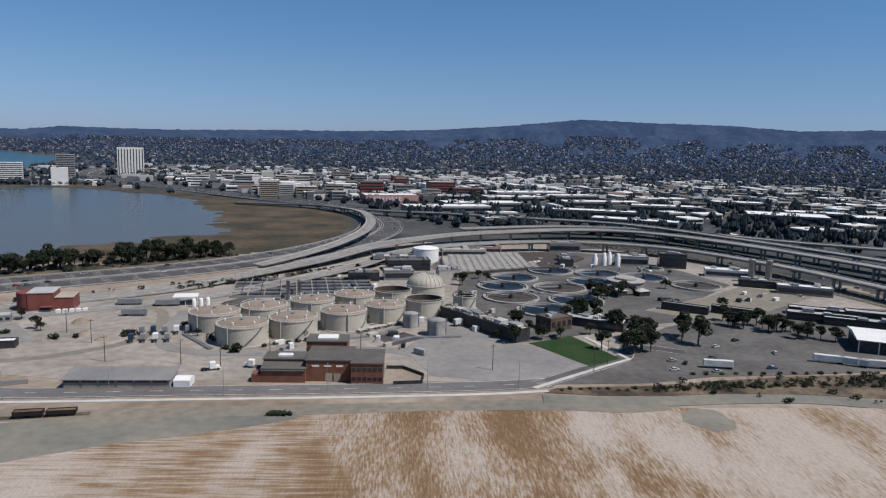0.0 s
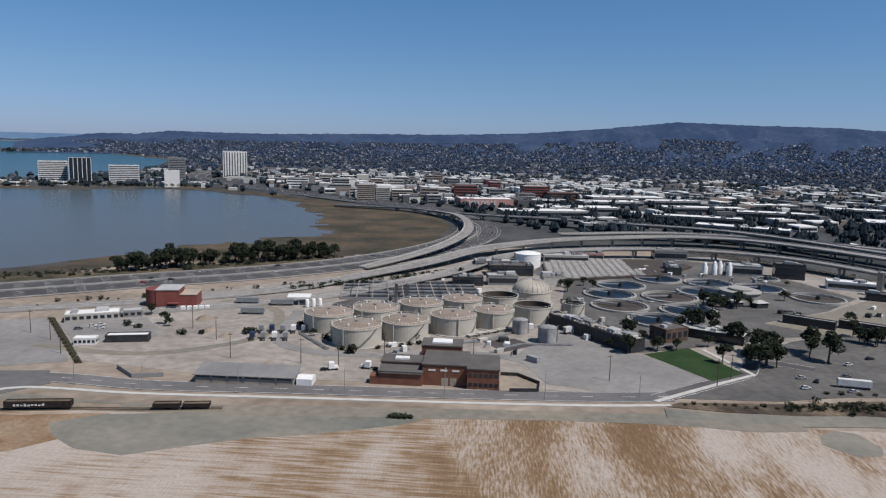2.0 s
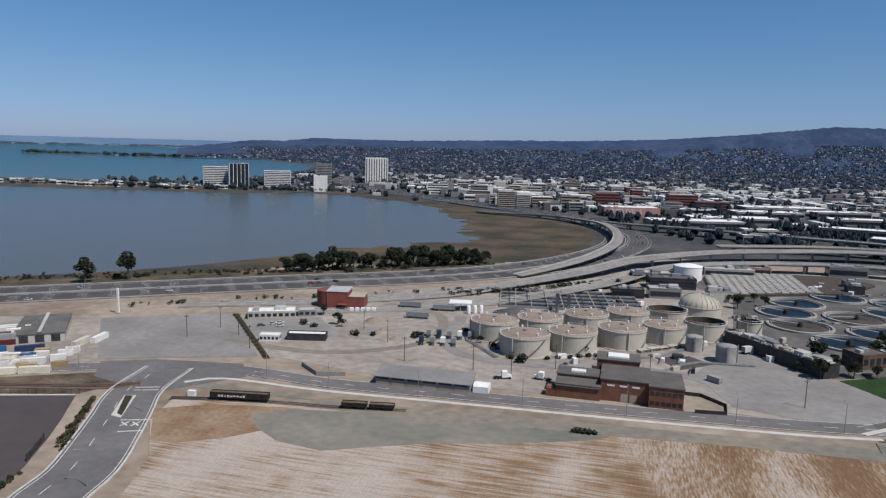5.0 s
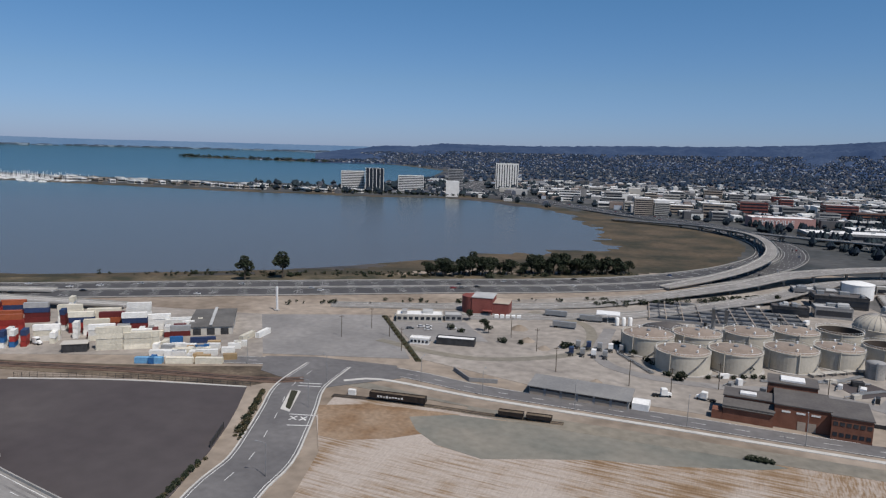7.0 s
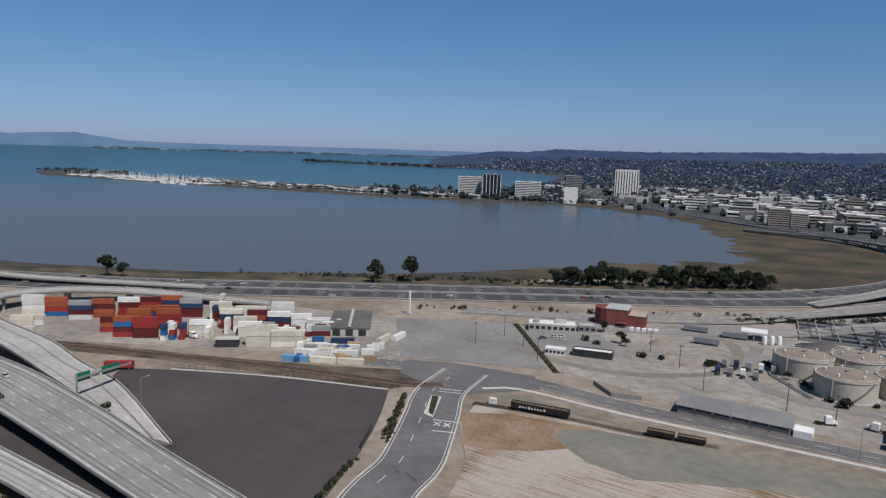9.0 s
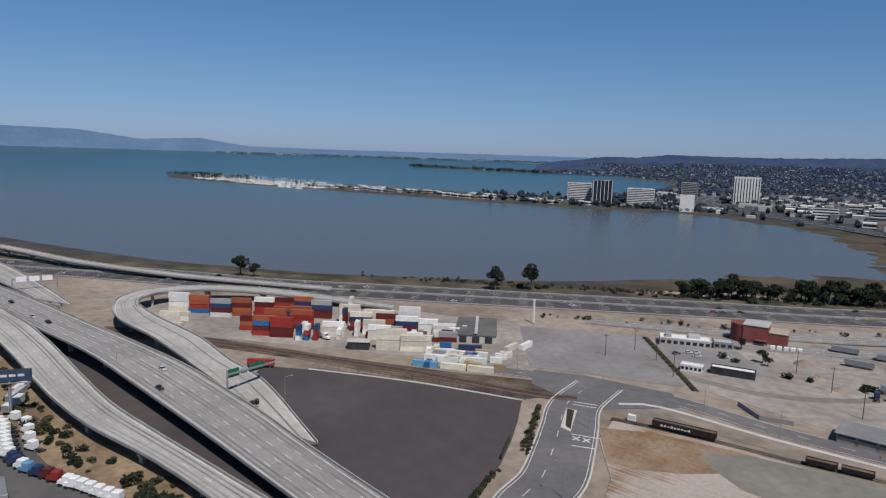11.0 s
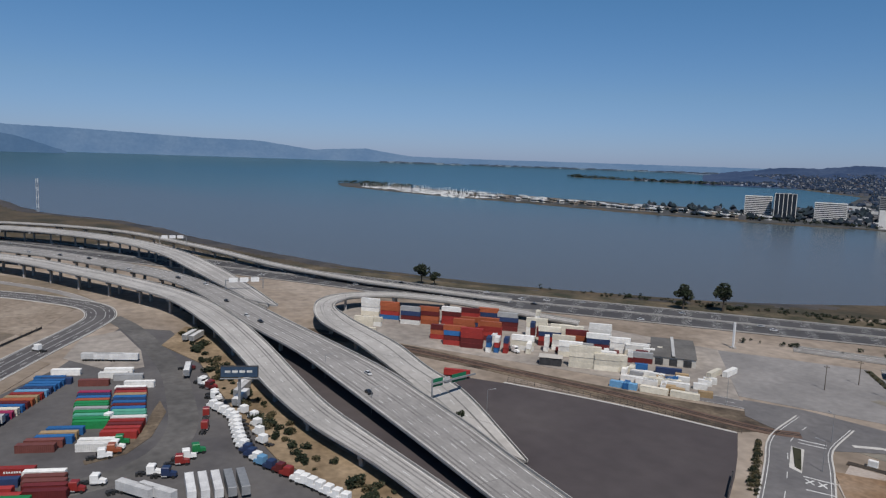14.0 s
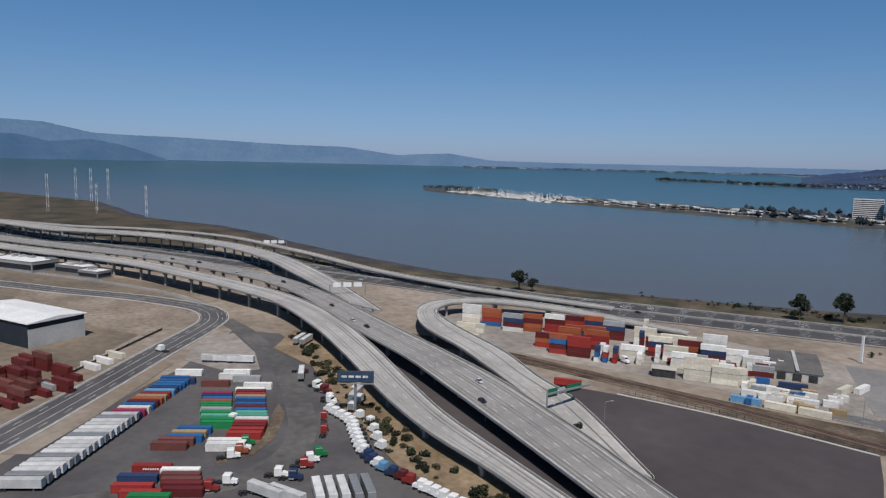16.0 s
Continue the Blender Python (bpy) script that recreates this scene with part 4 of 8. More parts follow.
# ---- treatment plant ----
def digester(x, y, r, h=9.5, kind_="roof", name="digester_tank", label="round cream concrete digester tank with brown domed roof"):
    tk = thing(name, label, "tank", "digester tanks", at=(x, y, 0.1))
    part("wall", Geo().lathe([(r, 0), (r, h - 0.5), (r + 0.25, h - 0.5), (r + 0.25, h), (r - 0.4, h), (r - 0.4, h - 1.0)], 48).mesh("wall", M["tank_wall"], False), tk)
    part("base_ring", Geo().lathe([(r + 1.2, 0), (r + 1.2, 0.35), (r, 0.45)], 48).mesh("base_ring", M["concrete"]), tk)
    if kind_ == "roof":
        part("roof", Geo().lathe([(r - 0.3, h - 0.15), (r * 0.72, h + 0.65), (r * 0.4, h + 1.1), (1.2, h + 1.35), (0.01, h + 1.4)], 48).mesh("roof", M["tank_roof"], True), tk, "brown domed roof")
        part("hatch", Geo().lathe([(1.1, h + 1.3), (1.1, h + 2.1), (0.01, h + 2.3)], 14).mesh("hatch", M["metal_grey"]), tk)
        for k in range(5):
            a = k * 1.256 + x
            part("vent", Geo().lathe([(0.4, 0), (0.4, 1.1), (0.55, 1.1), (0.01, 1.5)], 8).mesh("vent", M["white_paint"]), tk, "", (math.cos(a) * r * 0.68, math.sin(a) * r * 0.68, h + 0.6))
    else:
        part("inner_floor", Geo().lathe([(r - 0.4, h - 3.4), (0.01, h - 3.2)], 48).mesh("inner_floor", M["tank_inside"]), tk, "dark floating cover")
        part("inner_wall", Geo().lathe([(r - 0.41, h - 0.3), (r - 0.41, h - 3.5)], 48).mesh("inner_wall", M["tank_inside"]), tk)
    g = Geo()
    for k in range(44):
        a = k * 2 * math.pi / 44
        g.tube((math.cos(a) * (r + 0.1), math.sin(a) * (r + 0.1), h), (math.cos(a) * (r + 0.1), math.sin(a) * (r + 0.1), h + 1.1), 0.05, 4)
    part("railing", g.lathe([(r + 0.06, h + 1.05), (r + 0.14, h + 1.05), (r + 0.14, h + 1.15), (r + 0.06, h + 1.15)], 44).mesh("railing", M["white_paint"]), tk)
    g = Geo()
    a0 = -1.9 + (x * 0.37) % 1.2
    for k in range(30):
        a = a0 + k * 0.03
        g.obox(math.cos(a) * (r + 0.55), math.sin(a) * (r + 0.55), 0.8, 0.35, h * k / 30, h * k / 30 + 0.12, a)
    part("stair", g.mesh("stair", M["metal_grey"]), tk)
    for k in range(2):
        a = a0 - 0.5 - 1.1 * k
        part("pipe", Geo().tube((math.cos(a) * (r + 0.5), math.sin(a) * (r + 0.5), 0), (math.cos(a) * (r + 0.5), math.sin(a) * (r + 0.5), h + 0.6), 0.3, 8).mesh("pipe", M["tank_wall"]), tk)
    return tk


for x, y, r, k in ((-99.5, 364.4, 13, "roof"), (-79.8, 341, 12.5, "roof"), (-57.1, 354.9, 12.3, "roof"), (-32.7, 371.2, 12.4, "roof"), (-10.8, 386.2, 11.4, "roof"), (-76.8, 379, 12.3, "roof"), (-52.7, 396.5, 12.5, "roof"), (-29.8, 412, 12.1, "roof")):
    digester(x, y, r)
for x, y, r in ((11.6, 402.2, 11.3), (-7.5, 426, 11.7)):
    digester(x, y, r, 9.5, "open", label="round cream concrete digester tank with open dark top")
digester(37, 416.6, 6.6, 8.5, "open", "round_tank", "small pale round open tank")

dm = thing("dome_tank", "round concrete tank under a ribbed cream dome", "tank", at=(14, 455.4, 0.1))
part("wall", Geo().lathe([(12.6, 0), (12.6, 7), (12.9, 7), (12.9, 7.5), (12.2, 7.5)], 48).mesh("wall", M["tank_wall"]), dm)
part("dome", Geo().lathe([(12.2 * math.cos(k * math.pi / 20), 7.4 + 7.5 * math.sin(k * math.pi / 20)) for k in range(11)], 48).mesh("dome", M["tank_wall"], True), dm, "cream ribbed dome")
for k in range(24):
    a = k * math.pi / 12
    g = Geo()
    for j in range(8):
        p, q = [(12.35 * math.cos(u) * math.cos(a), 12.35 * math.cos(u) * math.sin(a), 7.45 + 7.6 * math.sin(u)) for u in (j * math.pi / 17, (j + 1) * math.pi / 17)]
        g.tube(p, q, 0.16, 5)
    part("rib", g.mesh("rib", M["concrete"]), dm)

wt = thing("storage_tank", "round white steel storage tank", "tank", at=(17.6, 591, 0.1))
part("wall", Geo().lathe([(10.8, 0), (10.8, 10.6), (11.0, 10.6), (11.0, 11)], 40).mesh("wall", M["white_paint"]), wt)
part("roof", Geo().lathe([(11.0, 11), (6, 12.2), (0.01, 12.8)], 40).mesh("roof", M["white_paint"], True), wt)
part("stair", Geo().box(-11.6, -10.7, -0.5, 0.5, 0, 11).mesh("stair", M["metal_grey"]), wt)

for x, y, r, h in ((3.5, 373, 4.2, 7.5), (17, 357, 4.8, 8.2)):
    sp = thing("process_tank", "upright weathered grey steel process tank", "tank", "process tanks", at=(x, y, 0.1))
    part("shell", Geo().lathe([(r, 0), (r, h * 0.5), (r + 0.08, h * 0.5), (r + 0.08, h * 0.52), (r, h * 0.52), (r, h)], 28).mesh("shell", M["tank_grey"]), sp)
    part("roof", Geo().lathe([(r + 0.15, h - 0.1), (r + 0.15, h + 0.1), (r * 0.5, h + 0.7), (0.01, h + 1.0)], 28).mesh("roof", M["wall_grey"], True), sp)
    part("ladder", Geo().box(-0.4, 0.4, -r - 0.35, -r - 0.05, 0, h + 0.8).mesh("ladder", M["metal_grey"]), sp)
    part("pipe", Geo().tube((r + 0.4, 0, 0), (r + 0.4, 0, h + 0.9), 0.3, 8).mesh("pipe", M["metal_grey"]), sp)
slab("process_pit", [(-15.8, 351.6), (-0.9, 362), (10.5, 349.8), (-5.6, 335.4)], -0.2, 0.24, M["dark_asphalt"], "dark stained square process slab", "slab")
for k in range(5):
    pr = thing("pipe_rack", "pale pipe rack with crossing pipes beside the tanks", "pipes", "pipe racks", at=(-22 + k * 5, 360.5 + k * 4.4, 0.1), turn=40)
    for o in (-1.4, -0.5, 0.4, 1.3):
        part("pipe", Geo().tube((-3, o, 1.4 + 0.2 * (k % 2)), (3, o, 1.4 + 0.2 * (k % 2)), 0.22, 6).mesh("pipe", M["wall_cream"]), pr)
    for o in (-2.4, 2.4):
        part("trestle", Geo().box(o - 0.12, o + 0.12, -1.8, 1.8, 0, 1.2).mesh("trestle", M["concrete"]), pr)


def clarifier(x, y, r, mud=False):
    c = thing("clarifier", "round sunken clarifier basin with " + ("brown drained floor" if mud else "dark blue water") + " and a walkway bridge", "basin", "clarifier basins", at=(x, y, 0.1))
    part("rim", Geo().lathe([(r + 1.6, 0), (r + 1.6, 1.2), (r + 0.8, 1.3), (r, 1.3), (r, -0.2)], 48).mesh("rim", M["concrete"]), c, "pale concrete rim")
    part("launder", Geo().lathe([(r - 1.2, -0.1), (r - 1.2, 0.8), (r - 1.6, 0.8), (r - 1.6, -0.1)], 48).mesh("launder", M["concrete"]), c)
    part("floor" if mud else "water_surface", Geo().lathe([(r, 0.12), (0.01, 0.08)], 48).mesh("water_surface", M["basin_mud"] if mud else M["basin_water"]), c)
    part("bridge", Geo().box(-r - 1, 0.8, -1.0, 1.0, 1.5, 2.0).mesh("bridge", M["metal_grey"]), c, "", (0, 0, 0), -35 + (x * 7) % 60)
    part("centre_column", Geo().lathe([(1.6, 0), (1.6, 2.2), (0.9, 2.2), (0.9, 3.0), (0.01, 3.1)], 16).mesh("centre_column", M["dark_metal"]), c)
    g = Geo()
    for k in range(40):
        a = k * 2 * math.pi / 40
        g.tube((math.cos(a) * (r + 1.2), math.sin(a) * (r + 1.2), 1.2), (math.cos(a) * (r + 1.2), math.sin(a) * (r + 1.2), 2.2), 0.04, 4)
    part("railing", g.lathe([(r + 1.16, 2.15), (r + 1.24, 2.15), (r + 1.24, 2.25), (r + 1.16, 2.25)], 40).mesh("railing", M["metal_grey"]), c)
    return c


for x, y, r, k in ((82.7, 517, 16.6, 0), (69.5, 484, 16.6, 0), (70.2, 448, 17, 1), (117, 549, 16.6, 0), (110, 482, 17.5, 1), (153, 540, 16.6, 0), (138, 505, 16, 0), (112, 442, 16.6, 0), (87, 413, 17, 0), (186, 527, 16.6, 0), (206, 568, 9, 0), (215, 497, 16.6, 1)):
    clarifier(x, y, r, bool(k))

# ---- buildings of the plant ----
def block(name, label, cx, cy, w, d, h, turn=0.0, wall="wall_cream", roof="roof_grey", cat="building", wins=(0, 0), group="", z=0.1, units=0, parapet=0.5, bands=0, vert=0, ends=True, far=False):
    """A flat-roofed building. wins: windows along the front and storeys; bands: long window strips a storey; vert: upright window strips."""
    b = thing(name, label, cat, group, at=(cx, cy, z), turn=turn)
    part("wall", Geo().box(-w / 2, w / 2, -d / 2, d / 2, 0, h, 0.0).mesh("wall", M[wall]), b)
    g = Geo()
    g.box(-w / 2 + 0.35, w / 2 - 0.35, -d / 2 + 0.35, d / 2 - 0.35, h, h + 0.06)
    part("roof", g.mesh("roof", M[roof]), b)
    g = Geo()
    for x0, x1, y0, y1 in ((-w / 2 - 0.1, w / 2 + 0.1, -d / 2 - 0.1, -d / 2 + 0.35), (-w / 2 - 0.1, w / 2 + 0.1, d / 2 - 0.35, d / 2 + 0.1), (-w / 2 - 0.1, -w / 2 + 0.35, -d / 2 + 0.35, d / 2 - 0.35), (w / 2 - 0.35, w / 2 + 0.1, -d / 2 + 0.35, d / 2 - 0.35)):
        g.box(x0, x1, y0, y1, h - 0.3, h + parapet)
    if not far:
        part("parapet", g.mesh("parapet", M[wall]), b)
    nx, nf = wins
    if nx:
        fh = h / nf
        ww = w / nx
        me = Geo().box(-ww * 0.32, ww * 0.32, -0.12, 0.05, -fh * 0.22, fh * 0.22).mesh("window", M["glass_dark"])
        for f in range(nf):
            for i in range(nx):
                part("window", me, b, "", (-w / 2 + ww * (i + 0.5), -d / 2, fh * (f + 0.55)))
        if ends:
            ny = max(1, int(d / ww))
            for f in range(nf):
                for i in range(ny):
                    for s in (-1, 1):
                        part("window", me, b, "", (s * w / 2, -d / 2 + d * (i + 0.5) / ny, fh * (f + 0.55)), 90 * s)
    if bands:
        fh = h / bands
        ma = Geo().box(-w / 2 + 0.8, w / 2 - 0.8, -0.15, 0.15, -fh * 0.24, fh * 0.24).mesh("window_band", M["glass_dark"])
        mb = Geo().box(-d / 2 + 0.8, d / 2 - 0.8, -0.15, 0.15, -fh * 0.24, fh * 0.24).mesh("window_band", M["glass_dark"])
        for f in range(bands):
            part("window_band", ma, b, "", (0, -d / 2, fh * (f + 0.5)))
            for s in ((-1,) if far and cx > 0 else (1,) if far else (-1, 1)):
                part("window_band", mb, b, "", (s * w / 2, 0, fh * (f + 0.5)), 90)
    if vert:
        ww = w / vert
        me = Geo().box(-ww * 0.17, ww * 0.17, -0.3, 0.2, 1.5, h - 2.5).mesh("window_strip", M["glass_dark"])
        for i in range(vert):
            part("window_strip", me, b, "", (-w / 2 + ww * (i + 0.5), -d / 2, 0))
        ny = max(2, int(d / ww))
        for i in range(ny):
            for s in (-1, 1):
                part("window_strip", me, b, "", (s * w / 2, -d / 2 + d * (i + 0.5) / ny, 0), 90 * s)
    rnd = random.Random(int(cx * 31 + cy * 17))
    for k in range(units):
        sx, sy = 1 + rnd.random() * 2.5, 1 + rnd.random() * 2
        part("roof_unit", Geo().box(-sx, sx, -sy, sy, 0, 1 + rnd.random() * 1.6, 0.15).mesh("roof_unit", M[rnd.choice(("metal_grey", "roof_light", "wall_grey"))]), b, "", ((rnd.random() - 0.5) * (w - 7), (rnd.random() - 0.5) * (d - 6), h))
    return b


# the brick workshop by the road
bw = thing("brick_workshop", "red brick workshop with grey flat roofs in stepped blocks", "building", at=(0, 0, 0.1))
for x0, x1, y0, y1, h in ((-58.5, -40.5, 281, 297, 5.6), (-40.5, -21.5, 283, 303, 8.8), (-21.5, -8.3, 280, 300, 8.6), (-43, -25, 303.2, 315, 11)):
    part("wall", Geo().box(x0, x1, y0, y1, 0, h).mesh("wall", M["brick_red"]), bw)
    part("roof", Geo().box(x0 - 0.35, x1 + 0.35, y0 - 0.35, y1 + 0.35, h, h + 0.45).mesh("roof", M["roof_grey"]), bw, "dark grey flat roof")
part("roof", Geo().add([(-58.8, 280.4, 5.0), (-40.6, 280.4, 5.0), (-40.6, 287, 6.9), (-58.8, 287, 6.9), (-58.8, 280.4, 5.3), (-40.6, 280.4, 5.3), (-40.6, 287, 7.2), (-58.8, 287, 7.2)],
                       [(3, 2, 1, 0), (4, 5, 6, 7), (0, 1, 5, 4), (1, 2, 6, 5), (2, 3, 7, 6), (3, 0, 4, 7)]).mesh("roof", M["roof_grey"]), bw)
part("clerestory", Geo().box(-58.6, -40.7, 287, 297, 5.5, 8.0).mesh("clerestory", M["brick_red"]), bw)
part("roof", Geo().box(-59, -40.4, 286.6, 297.4, 8.0, 8.4).mesh("roof", M["roof_grey"]), bw)
for x, y, w, d, z in ((-50, 291, 6, 3, 8.4), (-34, 309, 9, 6, 11.4)):
    part("skylight", Geo().box(x - w / 2, x + w / 2, y - d / 2, y + d / 2, z, z + 0.9, 0.2).mesh("skylight", M["roof_white"]), bw, "white roof skylight")
for z in (2.2, 6.2):
    for k in range(6):
        part("window", Geo().box(-0.75, 0.75, -0.12, 0.1, -0.7, 0.7).mesh("window", M["glass_dark"]), bw, "", (-20.2 + k * 2.15, 280, z))
for k in range(3):
    part("window", Geo().box(-1.5, 1.5, -0.12, 0.1, -0.35, 0.35).mesh("window", M["wall_white"]), bw, "", (-36.5 + k * 5, 283, 6.6))
for x in (-27.5, -31):
    part("door", Geo().box(-1.4, 1.4, -0.12, 0.1, 0, 3.4).mesh("door", M["wall_tan"]), bw, "tan roller door", (x, 283, 0))
part("lean_to", Geo().box(-62.5, -58.6, 281, 286, 0, 3.6, 0.2).mesh("lean_to", M["brick_red"]), bw)
# low walled garden round its corner
gw = thing("garden_wall", "low dark wall round a bare corner plot", "wall", at=(0, 0, 0.1))
part("wall", strip(Geo(), [Vector(p) for p in ((-7.5, 300, 0), (0, 300, 0), (9, 290, 0), (8, 281, 0), (-4, 279.4, 0))], -0.2, 0.2, 0, 1.6).mesh("wall", M["dark_metal"]), gw)
slab("corner_plot", [(-8, 299.5), (0, 299.5), (8.6, 290), (7.6, 281.6), (-8, 280.2)], 0, 0.3, M["pale_dirt"], "bare sandy corner plot", "plot")

sh = thing("long_shed", "long low shed with pale blue-grey metal roof and garage bays", "shed", at=(-113.5, 278, 0.1), turn=1.5)
part("wall", Geo().box(-20.5, 20.5, -6, 5.5, 0, 3.6).mesh("wall", M["wall_grey"]), sh)
part("roof", Geo().add([(-21.2, -6.8, 3.6), (21.2, -6.8, 3.6), (21.2, 6.2, 5.0), (-21.2, 6.2, 5.0), (-21.2, -6.8, 3.85), (21.2, -6.8, 3.85), (21.2, 6.2, 5.25), (-21.2, 6.2, 5.25)],
                       [(3, 2, 1, 0), (4, 5, 6, 7), (0, 1, 5, 4), (1, 2, 6, 5), (2, 3, 7, 6), (3, 0, 4, 7)]).mesh("roof", M["wall_grey"]), sh, "pale metal roof")
for k in range(6):
    part("bay_door", Geo().box(-2.9, 2.9, -0.15, 0.1, 0, 2.3).mesh("bay_door", M["wall_tan"]), sh, "", (-17.2 + k * 6.8, -6, 0.1))
    part("window", Geo().box(-2.9, 2.9, -0.15, 0.1, 0, 0.8).mesh("window", M["glass_dark"]), sh, "", (-17.2 + k * 6.8, -6, 2.6))
part("annex", Geo().gable(21.5, 28, -4.5, 2.5, 0, 2.8, 3.6).mesh("annex", M["roof_white"]), sh, "white annex")

# red pump house by the freeway
rb = thing("pump_house", "dark red pump house with a rounded end and pale roof", "building", at=(-203, 402, 0.1), turn=12)
part("wall", Geo().box(-9, 4, -8, 8, 0, 10.5).mesh("wall", M["red_wall"]), rb)
part("rounded_end", Geo().lathe([(7.5, 0), (7.5, 10.3), (0.01, 10.4)], 32, -9, 0).mesh("rounded_end", M["red_wall"]), rb)
part("wing", Geo().box(4, 14, -7, 8, 0, 7.5).mesh("wing", M["red_wall"]), rb)
part("roof", Geo().box(-9.3, 4.3, -8.3, 8.3, 10.5, 11, 0.1).mesh("roof", M["roof_light"]), rb)
part("roof", Geo().box(4.3, 14.3, -7.3, 8.3, 7.5, 7.9, 0.1).mesh("roof", M["wall_tan"]), rb)
part("porch", Geo().box(-2, 4, -11, -8, 2.9, 3.3).mesh("porch", M["red_wall"]), rb)
part("door", Geo().box(-1.5, 1.5, -8.15, -7.9, 0, 2.8).mesh("door", M["dark_metal"]), rb)
for k in range(5):
    solid("chemical_tote", Geo().box(-1.2, 1.2, -1, 1, 0, 2.2, 0.25).mesh("chemical_tote", M["white_paint"]), "white plastic storage tank on gravel", "tank", at=(-193 + k * 3.2, 391 + k * 1.1, 0.1), turn=15, group="white totes")
block("site_office", "low pale office with a flat white roof", -231, 362, 27, 11, 4, 26, "wall_cream", "roof_white", wins=(8, 1), units=2)
block("site_office", "low grey annex office with flat roof", -214, 373, 10, 9, 3.5, 26, "wall_grey", "roof_light", wins=(3, 1))
block("cabin", "white single-storey cabin with dark windows", -208, 317, 10, 5, 3, 14, "wall_white", "roof_white", wins=(5, 1))
block("open_shed", "long dark open shed with white roof", -191, 325, 20, 6, 3.2, 14, "dark_metal", "roof_white", "shed")
slab("office_car_park", [(-243, 350), (-205, 370), (-178, 338), (-214, 318)], -0.2, 0.2, M["worn_asphalt"], "grey asphalt office car park", "car park")
hd = thing("planted_strip", "narrow weedy planted strip along a fence", "planting", kind="structure")
part("soil", Geo().prism([(-255.5, 359.5), (-252.5, 361), (-193, 289), (-195.5, 287.5)], 0, 0.3).mesh("soil", M["leaf_dry"]), hd)

# canopy by the digesters
cn = thing("canopy", "white flat canopy on steel posts", "canopy", at=(-131, 418, 0.1), turn=10)
part("canopy_roof", Geo().box(-7, 7, -5, 5, 4.8, 5.5, 0.1).mesh("canopy_roof", M["roof_white"]), cn)
for x in (-6, 0, 6):
    for y in (-4, 4):
        part("post", Geo().tube((x, y, 0), (x, y, 4.8), 0.15).mesh("post", M["white_paint"]), cn)
for k in range(3):
    tk = thing("process_vessel", "upright pale process vessel", "tank", at=(-124 + 3.5 * k, 410 + 2 * k, 0.1))
    part("shell", Geo().lathe([(1.2, 0), (1.2, 4.5), (0.8, 5.1), (0.01, 5.3)], 14).mesh("shell", M["white_paint"], True), tk)
    part("foot", Geo().lathe([(1.4, 0), (1.4, 0.3)], 14).mesh("foot", M["concrete"]), tk)
cd = thing("cone_cover", "shallow grey conical tank cover", "tank", at=(-95, 416, 0.1))
part("cover", Geo().lathe([(15, 0), (15, 0.8), (7, 3.4), (0.01, 5.2)], 40).mesh("cover", M["roof_grey"], True), cd)
part("rim", Geo().lathe([(15.6, 0), (15.6, 0.9), (15, 0.9)], 40).mesh("rim", M["concrete"]), cd)

# settling basins: walled channels
sb = thing("settling_basins", "rows of long concrete settling basins with dark water", "basins", at=(-68, 470, 0.1), turn=9)
part("water_surface", Geo().box(-46, 46, -28, 28, 0, 0.5).mesh("water_surface", M["basin_water"]), sb)
for k in range(10):
    part("channel_wall", Geo().box(-46 + k * 10.2 - 0.28, -46 + k * 10.2 + 0.28, -28, 28, 0, 1.4).mesh("channel_wall", M["wall_tan"]), sb)
for k in range(6):
    part("walkway", Geo().box(-46.5, 46.5, -28 + k * 11.2 - 0.5, -28 + k * 11.2 + 0.5, 0, 1.5).mesh("walkway", M["wall_grey"]), sb)
for k in range(7):
    part("footbridge", Geo().box(-40 + k * 12, -39.6 + k * 12, -26, 26, 1.6, 1.8).mesh("footbridge", M["dark_metal"]), sb)
for k in range(2):
    st = thing("chimney_stack", "slender grey metal exhaust stack", "chimney", "exhaust stacks", at=(-72 + k * 7, 428, 0.1))
    part("pipe", Geo().lathe([(1.1, 0), (1.1, 13), (1.2, 13), (1.2, 13.5), (0.9, 13.5)], 14).mesh("pipe", M["metal_grey"], True), st)
    part("plinth", Geo().box(-1.8, 1.8, -1.8, 1.8, 0, 1).mesh("plinth", M["concrete"]), st)

# aeration deck: a broad roof of pale slabs with dark gaps
ad = thing("aeration_deck", "broad concrete aeration deck covered with rows of pale slabs", "deck", at=(0, 0, 0.1))
deckpts = [(29, 521), (128, 566), (160, 612), (150, 640), (40, 632), (31, 600)]
part("base", Geo().prism(deckpts, 0, 1.6).mesh("base", M["tank_inside"]), ad)
poly = np.array(deckpts, float)
me = Geo().box(-2.5, 2.5, -1.3, 1.3, 0, 0.5, 0.08).mesh("cover_slab", M["concrete"])
cnt = 0
for i in range(24):
    for j in range(34):
        x, y = 28 + i * 6 + (j % 2) * 1.2, 520 + j * 3.6
        if inland(np.array([x]), np.array([y]), poly)[0] > 2.5 and cnt < 300:
            cnt += 1
            part("cover_slab", me, ad, "", (x, y, 1.6), 3 * ((i * 7 + j) % 3 - 1))

